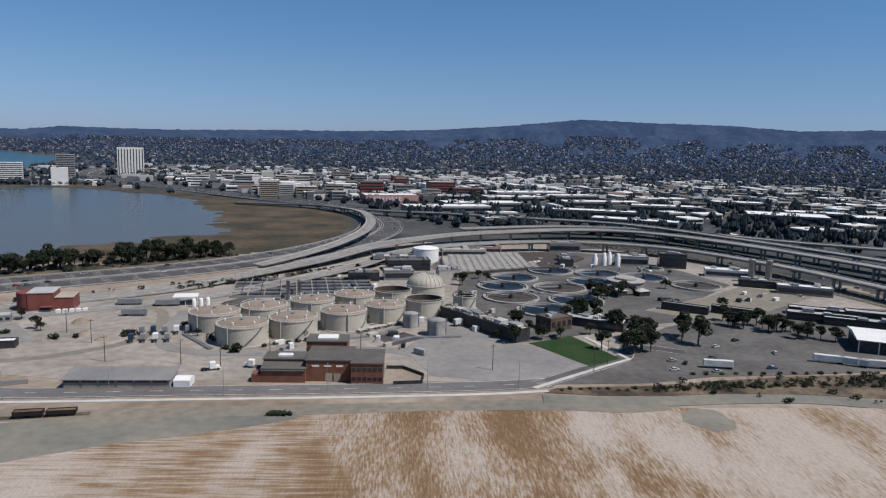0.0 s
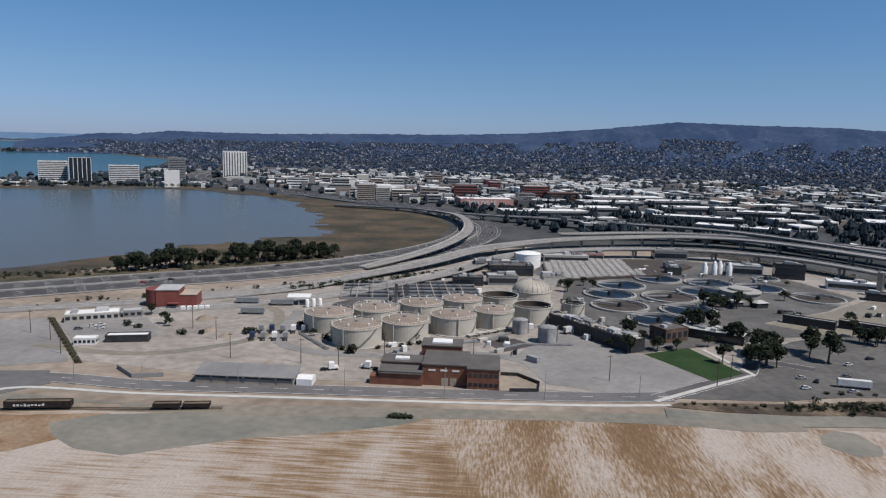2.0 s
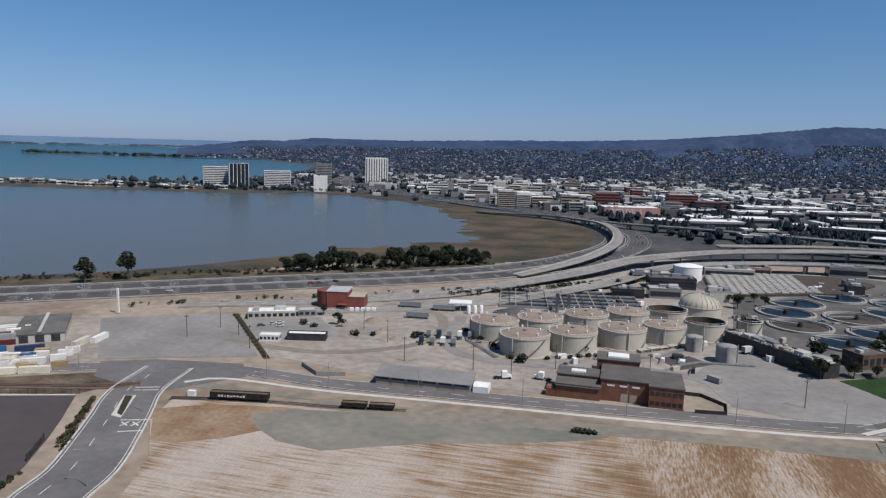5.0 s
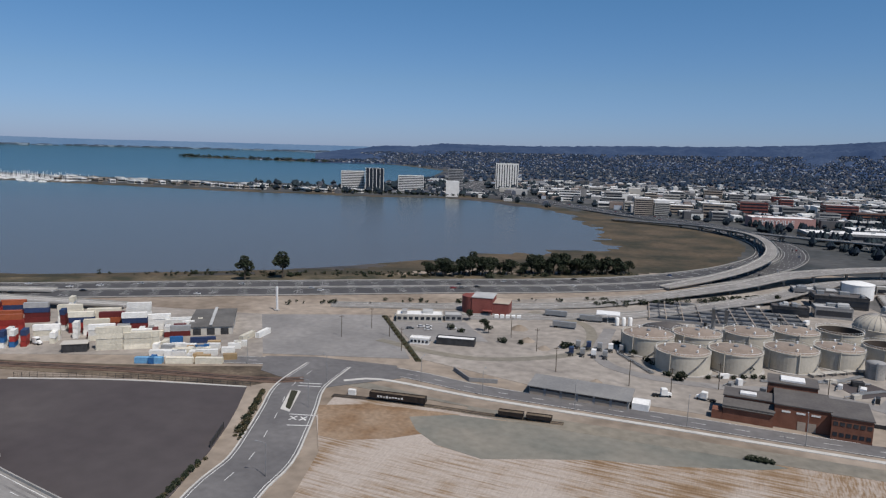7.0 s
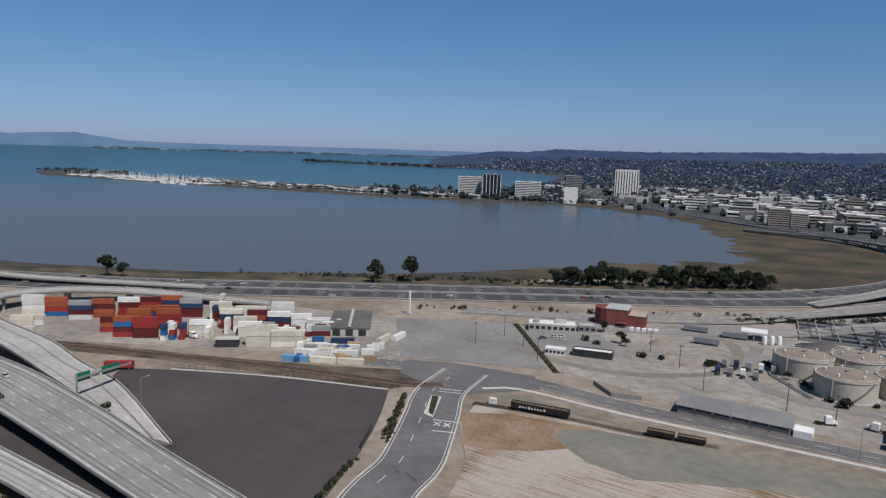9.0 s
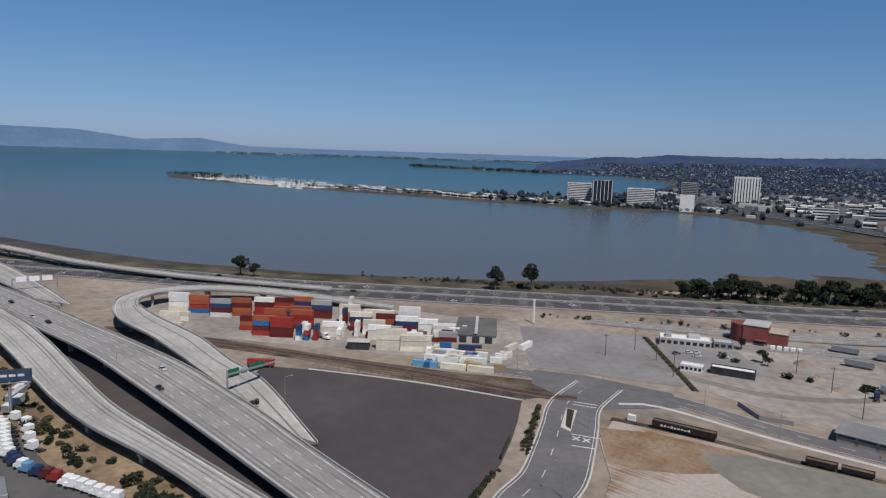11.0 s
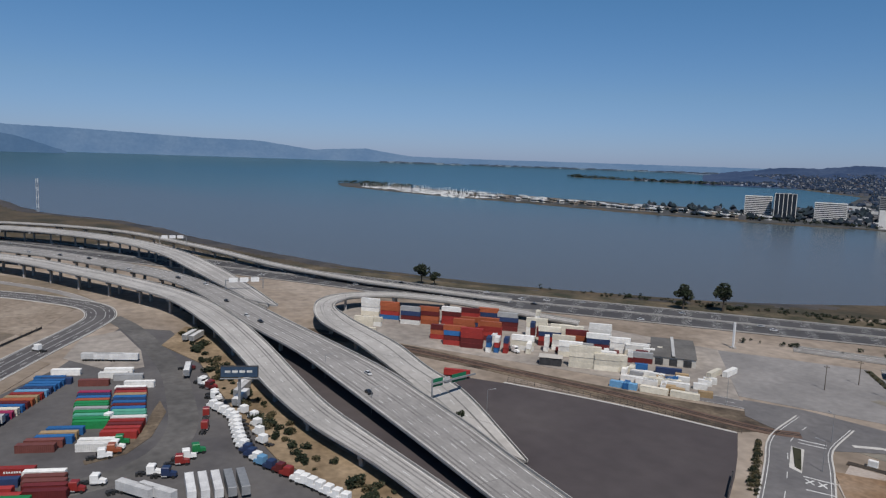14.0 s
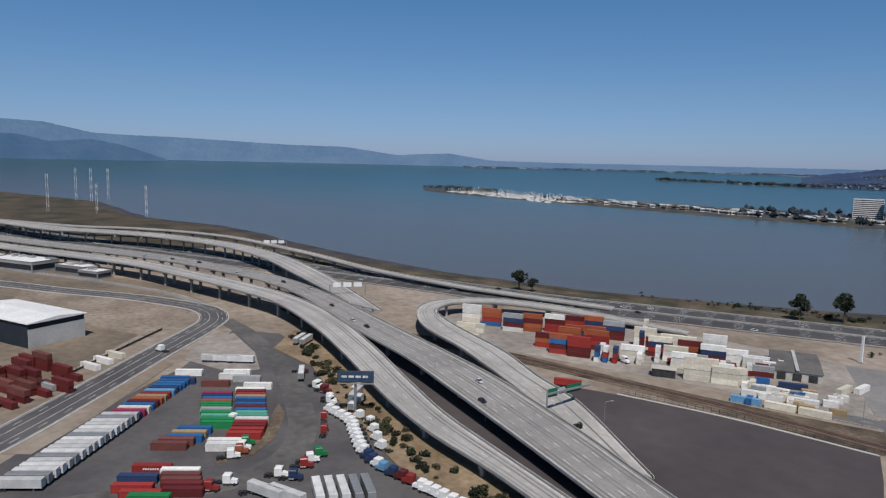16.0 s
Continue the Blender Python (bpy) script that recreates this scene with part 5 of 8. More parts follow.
for a in ((-12, 572, 30, 14, 7, 8, "wall_grey", "roof_light"), (2, 548, 34, 16, 8, 8, "dark_metal", "roof_grey"), (-5, 508, 22, 12, 7, 8, "wall_grey", "roof_light"), (32, 512, 16, 12, 7, 10, "wall_cream", "roof_grey"), (-30, 500, 22, 10, 6, 8, "dark_metal", "roof_grey"),
          (52, 622, 40, 12, 6, 6, "wall_cream", "roof_light"), (75, 640, 26, 10, 6, 6, "pink_wall", "roof_light"), (140, 598, 14, 9, 6, 0, "wall_grey", "roof_grey"), (152, 660, 30, 14, 8, 0, "wall_grey", "roof_light"), (196, 590, 26, 16, 8, -6, "wall_grey", "roof_light"), (228, 580, 22, 14, 12, -12, "dark_metal", "roof_grey"),
          (135, 576, 12, 8, 6, 0, "dark_metal", "roof_grey"), (258, 540, 34, 12, 6, -18, "wall_white", "roof_white"), (285, 476, 36, 10, 6, -22, "wall_grey", "roof_white"), (265, 500, 30, 10, 5, -22, "dark_metal", "roof_grey")):
    block("plant_building", "flat-roofed grey plant building with pipework on its roof", *a[:6], wall=a[6], roof=a[7], units=4, bands=1 if a[2] > 20 else 0)
# control building wall beside the forecourt, thick with pipes
gallery = block("control_building", "long dark pump gallery with cluttered roof", 43, 371, 10, 62, 6.5, 36, "dark_metal", "wall_tan", units=14)
block("control_building", "dark brown office block with a pale end wall", 83, 374, 16, 12, 7, 32, "rust", "roof_grey", units=2, wins=(4, 1))
block("control_building", "long low dark office with white roof plant", 108, 380, 34, 12, 4.5, -30, "dark_metal", "roof_light", units=6, bands=1)
# east side: pond field, sheds, white warehouse
slab("gravel_bed", [(150, 418), (205, 458), (250, 500), (290, 470), (235, 425), (182, 392)], -0.1, 0.22, M["verge"], "weedy grey gravel bed with pipes", "bed")
for a in ((175, 418, 28, 5, 4.5, -33), (203, 411, 26, 5, 4.5, -33)):
    block("basin_gallery", "long dark low gallery wall", *a, wall="dark_metal", roof="wall_grey")
for a in ((252, 398, 40, 9, 4.5, -25), (270, 384, 46, 9, 4.5, -25), (262, 410, 44, 8, 4.5, -25), (290, 400, 40, 9, 5, -25)):
    block("long_office", "long low grey shed with pale roof", *a, wall="dark_metal", roof="roof_light", units=2, bands=1)
wh = thing("warehouse", "white-roofed open-sided warehouse beside a car park", "warehouse", at=(262, 336, 0.1), turn=-24)
part("wall", Geo().box(-27, 30, -14, 14, 0, 6.5).mesh("wall", M["dark_metal"]), wh)
part("roof", Geo().gable(-28, 31, -15, 15, 6.5, 6.9, 8.4).mesh("roof", M["roof_white"]), wh, "white pitched roof")
for k in range(7):
    part("post", Geo().box(-27 + k * 9, -26.5 + k * 9, -14.4, -14, 0, 6.5).mesh("post", M["wall_white"]), wh)
for x, y in ((268, 520), (280, 517)):
    st = thing("silo", "tall slender concrete silo", "silo", "silos", at=(x, y, 0.1))
    part("shaft", Geo().lathe([(2.4, 0), (2.4, 17), (2.6, 17), (2.6, 17.6), (0.01, 18)], 16).mesh("shaft", M["concrete"], True), st)
    part("ladder", Geo().box(-0.3, 0.3, -2.7, -2.4, 0, 17).mesh("ladder", M["metal_grey"]), st)
for x, y in ((170, 583), (176, 588), (181, 580), (160, 575)):
    st = thing("process_tower", "white upright process tower with pipework", "tower", "process towers", at=(x, y, 0.1))
    part("shell", Geo().lathe([(2.2, 0), (2.2, 8), (1.2, 9.5), (1.2, 11), (0.01, 11.2)], 16).mesh("shell", M["white_paint"], True), st)
    part("pipe", Geo().tube((2.6, 0, 0), (2.6, 0, 10), 0.35).mesh("pipe", M["metal_grey"]), st)
rt = thing("round_pavilion", "round pale concrete control pavilion with a stepped roof", "building", at=(163, 500, 0.1))
part("wall", Geo().lathe([(13, 0), (13, 3.4)], 40).mesh("wall", M["wall_grey"]), rt)
part("roof", Geo().lathe([(14, 3.4), (14, 4.0), (8, 4.4), (8, 5.6), (7.4, 5.9), (0.01, 6.1)], 40).mesh("roof", M["concrete"]), rt)
for x, y in ((136, 470), (147, 464), (163, 464)):
    tn = thing("shade_roof", "small pale hipped shade roof", "shelter", "shade roofs", at=(x, y, 0.1), turn=20)
    part("roof", Geo().add([(-5, -4, 3.4), (5, -4, 3.4), (5, 4, 3.4), (-5, 4, 3.4), (-1, 0, 5), (1, 0, 5)], [(3, 2, 1, 0), (0, 1, 5, 4), (1, 2, 5), (2, 3, 4, 5), (3, 0, 4)]).mesh("roof", M["roof_light"]), tn)
    part("wall", Geo().box(-4.4, 4.4, -3.4, 3.4, 0, 3.4).mesh("wall", M["dark_metal"]), tn)
# the pump gallery's roof is thick with pipes and boxes
gr2 = random.Random(9)
for k in range(90):
    u_, v_ = gr2.uniform(-4.2, 4.2), gr2.uniform(-30, 30)
    q_ = gr2.uniform(0.5, 1.9)
    part("duct", Geo().box(-q_, q_, -0.4, 0.4, 0, gr2.uniform(0.5, 1.3), 0.08).mesh("duct", M[gr2.choice(("wall_cream", "metal_grey", "roof_light", "wall_tan"))]), gallery, "pale duct box", (u_, v_, 6.55), gr2.choice((0, 90)))
# pipe rows and small equipment through the plant
rnd = random.Random(5)
for k in range(120):
    x, y = rnd.choice(((100, 465), (128, 470), (200, 545), (-40, 522), (130, 572), (235, 460), (190, 440), (-10, 345), (20, 385), (-60, 330), (60, 395), (40, 450), (-20, 470), (165, 560), (120, 590), (-70, 445), (60, 365))) 
    x, y = x + rnd.uniform(-20, 20), y + rnd.uniform(-14, 14)
    if any(math.hypot(x - a, y - b) < r + 2 for a, b, r in ((-99.5, 364.4, 14), (-79.8, 341, 14), (-57, 355, 14), (-32.7, 371, 14), (-10.8, 386, 13), (11.6, 402, 13), (-7.5, 426, 13), (37, 416, 8), (14, 455, 14), (-52, 396, 14), (-30, 412, 13), (70, 448, 19), (87, 413, 19), (69, 484, 19), (83, 517, 19), (117, 549, 19), (110, 482, 20), (153, 540, 19), (138, 505, 18), (112, 442, 19), (186, 527, 19), (215, 497, 19))) or (-62 < x < -6 and y < 318):
        continue
    pu = thing("pump_unit", "small pale equipment box with pipes", "equipment", "equipment boxes", at=(x, y, 0.15), turn=rnd.uniform(0, 90))
    a, b, c = rnd.uniform(0.8, 2.6), rnd.uniform(0.6, 1.6), rnd.uniform(1, 3)
    part("cabinet", Geo().box(-a, a, -b, b, 0, c, 0.12).mesh("cabinet", M[rnd.choice(("metal_grey", "wall_cream", "roof_white", "dark_metal"))]), pu)
    part("pipe", Geo().tube((-a - 3, b + 0.4, 0.8), (a + 3, b + 0.4, 0.8), 0.25).mesh("pipe", M["metal_grey"]), pu)
for pts in (((-8, 338), (4, 349), (30, 352)), ((-118, 372), (-112, 350), (-92, 325)), ((-45, 338), (-15, 352), (0, 372)), ((40, 430), (48, 446), (46, 470)), ((-20, 400), (-40, 385), (-44, 370))):
    ln = [Vector((x, y, 0.4)) for x, y in pts]
    pr = thing("pipe_run", "grey ground-level pipe run on supports", "pipes", at=(0, 0, 0))
    for k in range(3):
        part("pipe", strip(Geo(), ln, k * 0.8, k * 0.8 + 0.45, 0, 0.45).mesh("pipe", M["metal_grey"]), pr)

# ---- shipping containers ----
PAINT = {"white": (0.76, 0.75, 0.72), "cream": (0.68, 0.635, 0.53), "orange": (0.36, 0.10, 0.045), "red": (0.30, 0.035, 0.03), "maroon": (0.13, 0.022, 0.022), "navy": (0.03, 0.05, 0.12), "blue": (0.03, 0.13, 0.33),
         "lightblue": (0.16, 0.36, 0.58), "green": (0.02, 0.22, 0.07), "teal": (0.10, 0.33, 0.24), "tan": (0.38, 0.27, 0.15), "grey": (0.33, 0.335, 0.34), "magenta": (0.30, 0.03, 0.09), "brown": (0.17, 0.06, 0.05)}
NAMES = {"lightblue": "light blue"}
BOX = {}


def container(color, x, y, z, turn, long=True):
    key = (color, long)
    if key not in BOX:
        L, W, H = (12.19 if long else 6.06), 2.44, 2.75
        pm = mat("paint_" + color, tuple(c * 1.25 for c in PAINT[color]), tuple(c * 1.05 for c in PAINT[color]), 0.5, 0.55, 0.1, var=0.15, rand=0.18)
        g = Geo()
        n = 40 if long else 20
        prof = []
        for i in range(n + 1):
            prof.append((-L / 2 + 0.15 + (L - 0.3) * i / n, 0.04 if i % 2 else -0.03))
        for s in (-1, 1):
            vs = [(x_, s * (W / 2 - 0.05 + o), zz) for zz in (0.16, H - 0.1) for x_, o in prof]
            fs = [(i, i + 1, n + 2 + i, n + 1 + i) if s < 0 else (i + 1, i, n + 1 + i, n + 2 + i) for i in range(n)]
            g.add(vs, fs)
        g.box(-L / 2, L / 2, -W / 2 + 0.06, W / 2 - 0.06, H - 0.12, H - 0.04)
        g.box(-L / 2 + 0.05, -L / 2 + 0.12, -W / 2 + 0.1, W / 2 - 0.1, 0.1, H - 0.1)
        body = g.mesh("shell", pm)
        g = Geo()
        for sx in (-1, 1):
            for sy in (-1, 1):
                g.box(sx * L / 2 - 0.09, sx * L / 2 + 0.09, sy * (W / 2 - 0.08) - 0.09, sy * (W / 2 - 0.08) + 0.09, 0, H)
        for sy in (-1, 1):
            for z_ in (0.08, H - 0.08):
                g.box(-L / 2, L / 2, sy * (W / 2 - 0.07) - 0.07, sy * (W / 2 - 0.07) + 0.07, z_ - 0.08, z_ + 0.08)
        frame_me = g.mesh("frame", pm)
        g = Geo()
        g.box(L / 2 - 0.06, L / 2 + 0.02, -W / 2 + 0.12, -0.03, 0.15, H - 0.15).box(L / 2 - 0.06, L / 2 + 0.02, 0.03, W / 2 - 0.12, 0.15, H - 0.15)
        for y_ in (-0.8, -0.4, 0.4, 0.8):
            g.tube((L / 2 + 0.05, y_, 0.1), (L / 2 + 0.05, y_, H - 0.1), 0.03, 5)
        c = thing("shipping_container", ("long " if long else "short ") + NAMES.get(color, color) + " steel shipping container with ribbed sides", "container", "shipping containers", at=(x, y, z), turn=turn)
        part("shell", body, c)
        part("frame", frame_me, c)
        part("door", g.mesh("door", pm), c)
        BOX[key] = c
        return c
    return copy_thing(BOX[key], pose(x, y, z, 0, 0, turn))


def stack(x, y, turn, colors, long=True, base=0.13):
    for i, c in enumerate(colors):
        container(c, x + 0.12 * ((i * 7) % 3 - 1), y + 0.1 * ((i * 5) % 3 - 1), base + 2.76 * i, turn + 0.5 * ((i * 3) % 3 - 1), long)


YT = 41.0
UX, UY = math.cos(radians(YT)), math.sin(radians(YT))
for x, y, cols in ((-482.7, 192.9, ("cream", "white", "white", "white")), (-467.9, 198.5, ("blue", "red", "orange", "orange")), (-450.5, 202.8, ("white", "maroon", "navy", "grey")), (-445, 213, ("orange", "orange", "maroon", "orange")),
                   (-438, 225, ("red", "red", "maroon", "white")), (-430, 233, ("maroon", "red", "red", "maroon")), (-425, 244, ("white", "maroon", "navy", "orange")), (-409.3, 246.1, ("green", "maroon", "maroon", "navy", "grey")[1:]),
                   (-398, 198, ("red", "maroon", "blue", "orange")), (-389, 203, ("maroon", "maroon", "red", "red")), (-408, 212, ("red", "maroon", "orange", "orange")), (-396, 222, ("maroon", "red", "red", "orange")), (-420, 226, ("red", "navy", "orange")),
                   (-371, 244, ("maroon", "red", "navy", "cream")), (-358, 252, ("red", "maroon", "orange", "maroon")), (-354, 266, ("white", "white", "white", "white", "white")), (-380, 262, ("white", "cream", "cream")), (-390, 252, ("white", "white", "cream", "cream")),
                   (-336, 277, ("white", "white")), (-333, 229.5, ("cream", "cream", "cream", "cream")), (-323, 237, ("cream", "cream", "cream")), (-331, 232.3, ("cream", "cream", "cream", "cream")), (-321, 240, ("cream", "cream", "cream")),
                   (-447, 169.3, ("cream",)), (-458, 180, ("white", "cream")), (-461, 176, ("cream", "cream"))):
    stack(x, y + 1.2, YT, cols)
for x, y, cols in ((-379, 207, ("white", "blue", "navy")), (-376.5, 210.6, ("blue", "red", "white")), (-373, 214, ("red", "red", "navy")), (-381, 212, ("white", "white", "white")), (-384, 243.3, ("white", "maroon", "maroon", "navy")), (-396, 258, ("white", "white", "white", "white", "cream")),
                   (-366, 224, ("cream", "white")), (-365, 236, ("white", "white", "white"))):
    stack(x, y + 1.2, YT + 90, cols, False)
for x, y, c, t in ((-300.7, 224.5, "lightblue", 28), (-288.6, 231, "cream", 28), (-277, 237.5, "cream", 28), (-304, 236, "white", 34), (-297, 243, "cream", 34), (-288, 246, "white", 34), (-316, 256, "blue", 41), (-304, 262, "navy", 41), (-290, 279, "cream", 100), (-287, 288, "white", 100)):
    container(c, x, y, 0.13, t, c != "blue")

# gray shed in the container yard
sh = thing("yard_shed", "grey-roofed metal shed with a pale roof stripe", "shed", at=(-323.5, 291, 0.1), turn=38)
part("wall", Geo().box(-11, 11, -20.5, 20.5, 0, 4.4).mesh("wall", M["wall_cream"]), sh)
part("roof", Geo().gable(-11.5, 11.5, -21, 21, 4.4, 4.6, 5.7).mesh("roof", M["roof_mid"]), sh, "grey pitched roof")
part("roof_stripe", Geo().gable(-0.8, 0.8, -21.1, 21.1, 5.3, 5.66, 5.78).mesh("roof_stripe", M["roof_light"]), sh)
for k in range(3):
    part("door", Geo().box(-9 + k * 7, -5 + k * 7, -20.62, -20.4, 0, 3.6).mesh("door", M["dark_metal"]), sh)
bk = thing("loading_shelter", "black open-fronted loading shelter with cream roof", "shelter", at=(-345, 221, 0.1), turn=YT)
part("wall", Geo().box(-5.5, 5.5, -3, 3, 0, 4).mesh("wall", M["dark_metal"]), bk)
part("roof", Geo().box(-6, 6, -3.4, 3.4, 4, 4.4, 0.1).mesh("roof", M["wall_cream"]), bk)

# truck yard containers
for x, y, c in ((-356.3, -5.8, "brown"), (-359.2, -3, "brown"), (-360.9, 0.2, "blue"), (-364, 2, "tan"), (-367.3, 4.5, "blue"),
                (-403, 19.6, "magenta"), (-399.7, 18.8, "navy"), (-396.5, 18.2, "blue"), (-393.4, 17.4, "orange"), (-390.4, 16.6, "green"), (-387.4, 16, "green"), (-384, 15.4, "grey"), (-380, 14.8, "green"), (-376.4, 14.2, "teal"), (-372.6, 13.6, "green"), (-369.4, 13, "green"),
                (-402.5, 33.4, "white"), (-399.4, 32.8, "maroon"), (-396, 32, "red"), (-393, 31.2, "tan"), (-390, 30.4, "blue"), (-387, 29.6, "navy"), (-384, 28.9, "blue"), (-380.6, 28.2, "maroon"), (-377.4, 27.4, "blue"), (-374, 26.8, "teal"), (-370.8, 26.2, "teal"), (-367.4, 25.5, "white"), (-364.2, 24.2, "red"),
                (-361, 22.8, "maroon"), (-357.8, 21.4, "red"), (-354.4, 19.6, "red"), (-351, 12.2, "white"), (-347.6, 11, "white"),
                (-339.9, -13.2, "red"), (-334.1, -18, "navy"), (-328, -20.1, "red"), (-333, -5.6, "white"), (-329.6, -6, "brown"), (-326, -6.4, "brown"), (-322.8, -6.6, "maroon"), (-319, -7, "maroon"), (-318.9, -16.5, "green"), (-322.5, -18.5, "red"),
                (-432.6, 6.8, "blue"), (-429, 9, "navy"), (-419.1, 22, "brown"), (-440.4, 14.1, "white"), (-426, 31, "white"), (-431.2, 34.2, "white"), (-420, 36, "grey"), (-408, 38, "white")):
    container(c, x, y, 0.13, 64)
for x, y, n_ in ((-463, -64, 3), (-456, -56, 3), (-449, -60, 2), (-452, -50, 3), (-443, -52, 2), (-438, -46, 1), (-434, -54, 2), (-428, -58, 1), (-446, -42, 1), (-470, -54, 3)):
    stack(x, y, 32, ("maroon", "brown", "maroon")[:n_], base=0.1)
for x, y, n_ in ((-478, -46, 3), (-486, -52, 2), (-462, -38, 2), (-456, -34, 1), (-440, -38, 2)):
    stack(x, y, 32, ("maroon", "maroon", "brown")[:n_], base=0.1)
for x, y, c in ((-470, -26, "white"), (-478, -20, "white"), (-446, -44, "grey"), (-486, -14, "cream")):
    container(c, x, y, 0.1, 32)
pf = thing("port_fence", "low dark fence along the port road", "fence", at=(0, 0, 0))
pfl = smooth_line([(-400, -80, 0), (-450, -44, 0), (-500, -10, 0), (-535, 14, 0)], 5)
pfm = Geo().box(-0.08, 0.08, -0.08, 0.08, 0, 2.4).mesh("post", M["dark_metal"])
for p in pfl:
    part("post", pfm, pf, "", (p.x, p.y, 0))
part("rail", strip(Geo(), pfl, -0.05, 0.05, 0.3, 1.5).mesh("rail", M["dark_metal"]), pf)
er = random.Random(12)
for x, y, cols in ((-372, 226, ("white", "cream", "white")), (-361, 246, ("white", "white", "cream")), (-350, 240, ("cream", "white", "white")), (-347, 258, ("cream", "maroon", "navy", "white")), (-404, 228, ("maroon", "red", "orange", "orange")), (-412, 200, ("red", "orange", "maroon")), (-455, 211, ("maroon", "navy", "orange")),
                   (-378, 250, ("cream", "maroon", "maroon")), (-366, 258, ("white", "cream", "cream", "cream")), (-343, 270, ("white", "white", "white"))):
    stack(x, y, YT, cols)
for k in range(28):       # small pale boxes and stacked goods at the yard's open end
    u_, v_ = er.uniform(0, 42), er.uniform(-6, 22)
    stack(-308 + u_ * 0.86 - v_ * 0.5, 228 + u_ * 0.5 + v_ * 0.86, 30 + er.choice((0, 90, 8)), [er.choice(("white", "cream", "cream", "white", "white", "tan", "grey", "blue"))], False)
for k in range(26):       # loose pale boxes in the middle of the yard
    u_, v_ = er.uniform(-20, 34), er.uniform(-12, 16)
    stack(-350 + u_ * UX - v_ * UY + 8, 250 + u_ * UY + v_ * UX + 8, YT + er.choice((0, 0, 90)), [er.choice(("white", "cream", "cream", "white", "grey", "maroon")) for _ in range(er.choice((1, 1, 2)))], er.random() < 0.5)


# ---- trailers and trucks ----
def wheel_me(r=0.5, w=0.3):
    return Geo().add(*(lambda g: (g.v, g.f))(Geo().tube((0, -w / 2, 0), (0, w / 2, 0), r, 12))).mesh("tyre", M["rubber"])


TYRE, RIM = wheel_me(), Geo().tube((0, -0.17, 0), (0, 0.17, 0), 0.26, 10).mesh("rim", M["metal_grey"])


def wheels(parent, spots, rims=True):
    for x, y in spots:
        w = part("wheel", TYRE, parent, "", (x, y, 0.5))
        if rims:
            part("rim", RIM, w)


def trailer(label, x, y, turn, body):
    t = thing("semi_trailer", label, "trailer", "parked trailers", at=(x, y, 0.13), turn=turn)
    part("box_body", Geo().box(-6.7, 6.7, -1.28, 1.28, 1.15, 3.95, 0.06).mesh("box_body", M[body]), t)
    part("chassis", Geo().box(-6.4, 6.4, -0.5, 0.5, 0.8, 1.15).mesh("chassis", M["dark_metal"]), t)
    part("landing_leg", Geo().box(3.9, 4.1, -0.9, 0.9, 0, 1.1).mesh("landing_leg", M["metal_grey"]), t)
    part("rear_door", Geo().box(-6.78, -6.69, -1.2, 1.2, 1.2, 3.85).mesh("rear_door", M["metal_grey"]), t)
    wheels(t, [(-5.6, s * 1.0) for s in (-1, 1)] + [(-4.4, s * 1.0) for s in (-1, 1)], False)
    return t


M["trailer_white"] = mat("trailer_white", (0.60, 0.60, 0.60), (0.76, 0.76, 0.75), 0.3, 0.6, 0.05, var=0.15, rand=0.2)
tw = trailer("long white box semi-trailer parked in a row", -338, -46, 64, "trailer_white")
tg = trailer("long grey box semi-trailer parked in a row", -341.5, -43.8, 64, "metal_grey")
row_a, row_b = Vector((-344.0, -49.9)), Vector((-428.0, 6.0))
cols = ["navy", "magenta", "cream", "blue", "maroon", "orange", "tan", "red", "lightblue", "navy", "blue", "blue", "blue"]
nrow = 30
for i in range(nrow):
    p = row_a.lerp(row_b, i / (nrow - 1))
    if i < 17:
        if i > 1:
            copy_thing(tw if i % 5 else tg, pose(p.x, p.y, 0.13, 0, 0, 64 + (i * 37 % 5) * 0.4))
    else:
        container(cols[i - 17], p.x, p.y, 0.13, 64)
tw.matrix_basis, tg.matrix_basis = pose(row_a.x, row_a.y, 0.13, 0, 0, 64), pose(*row_a.lerp(row_b, 1 / 29), 0.13, 0, 0, 64)
for x, y, t in ((-475, 77.8, 140), (-471.5, 80.5, 140), (-385.1, 76.5, 140), (-377, 72, 140), (-367, 68, 140)):
    copy_thing(tw, pose(x, y, 0.6 if x < -460 else 0.5, 0, 0, t))
for k in range(5):
    copy_thing(tw if k < 3 else tg, pose(-300 + k * 1.2, 29 + k * 3.6, 0.13, 0, 0, -12))
for x, y, t in ((-307, 15, 30), (-302, 20, 30), (-454, 34, 60), (-450, 40, 60), (-457, 29, 60)):
    copy_thing(tw, pose(x, y, 0.13, 0, 0, t))

TRUCKC = {}


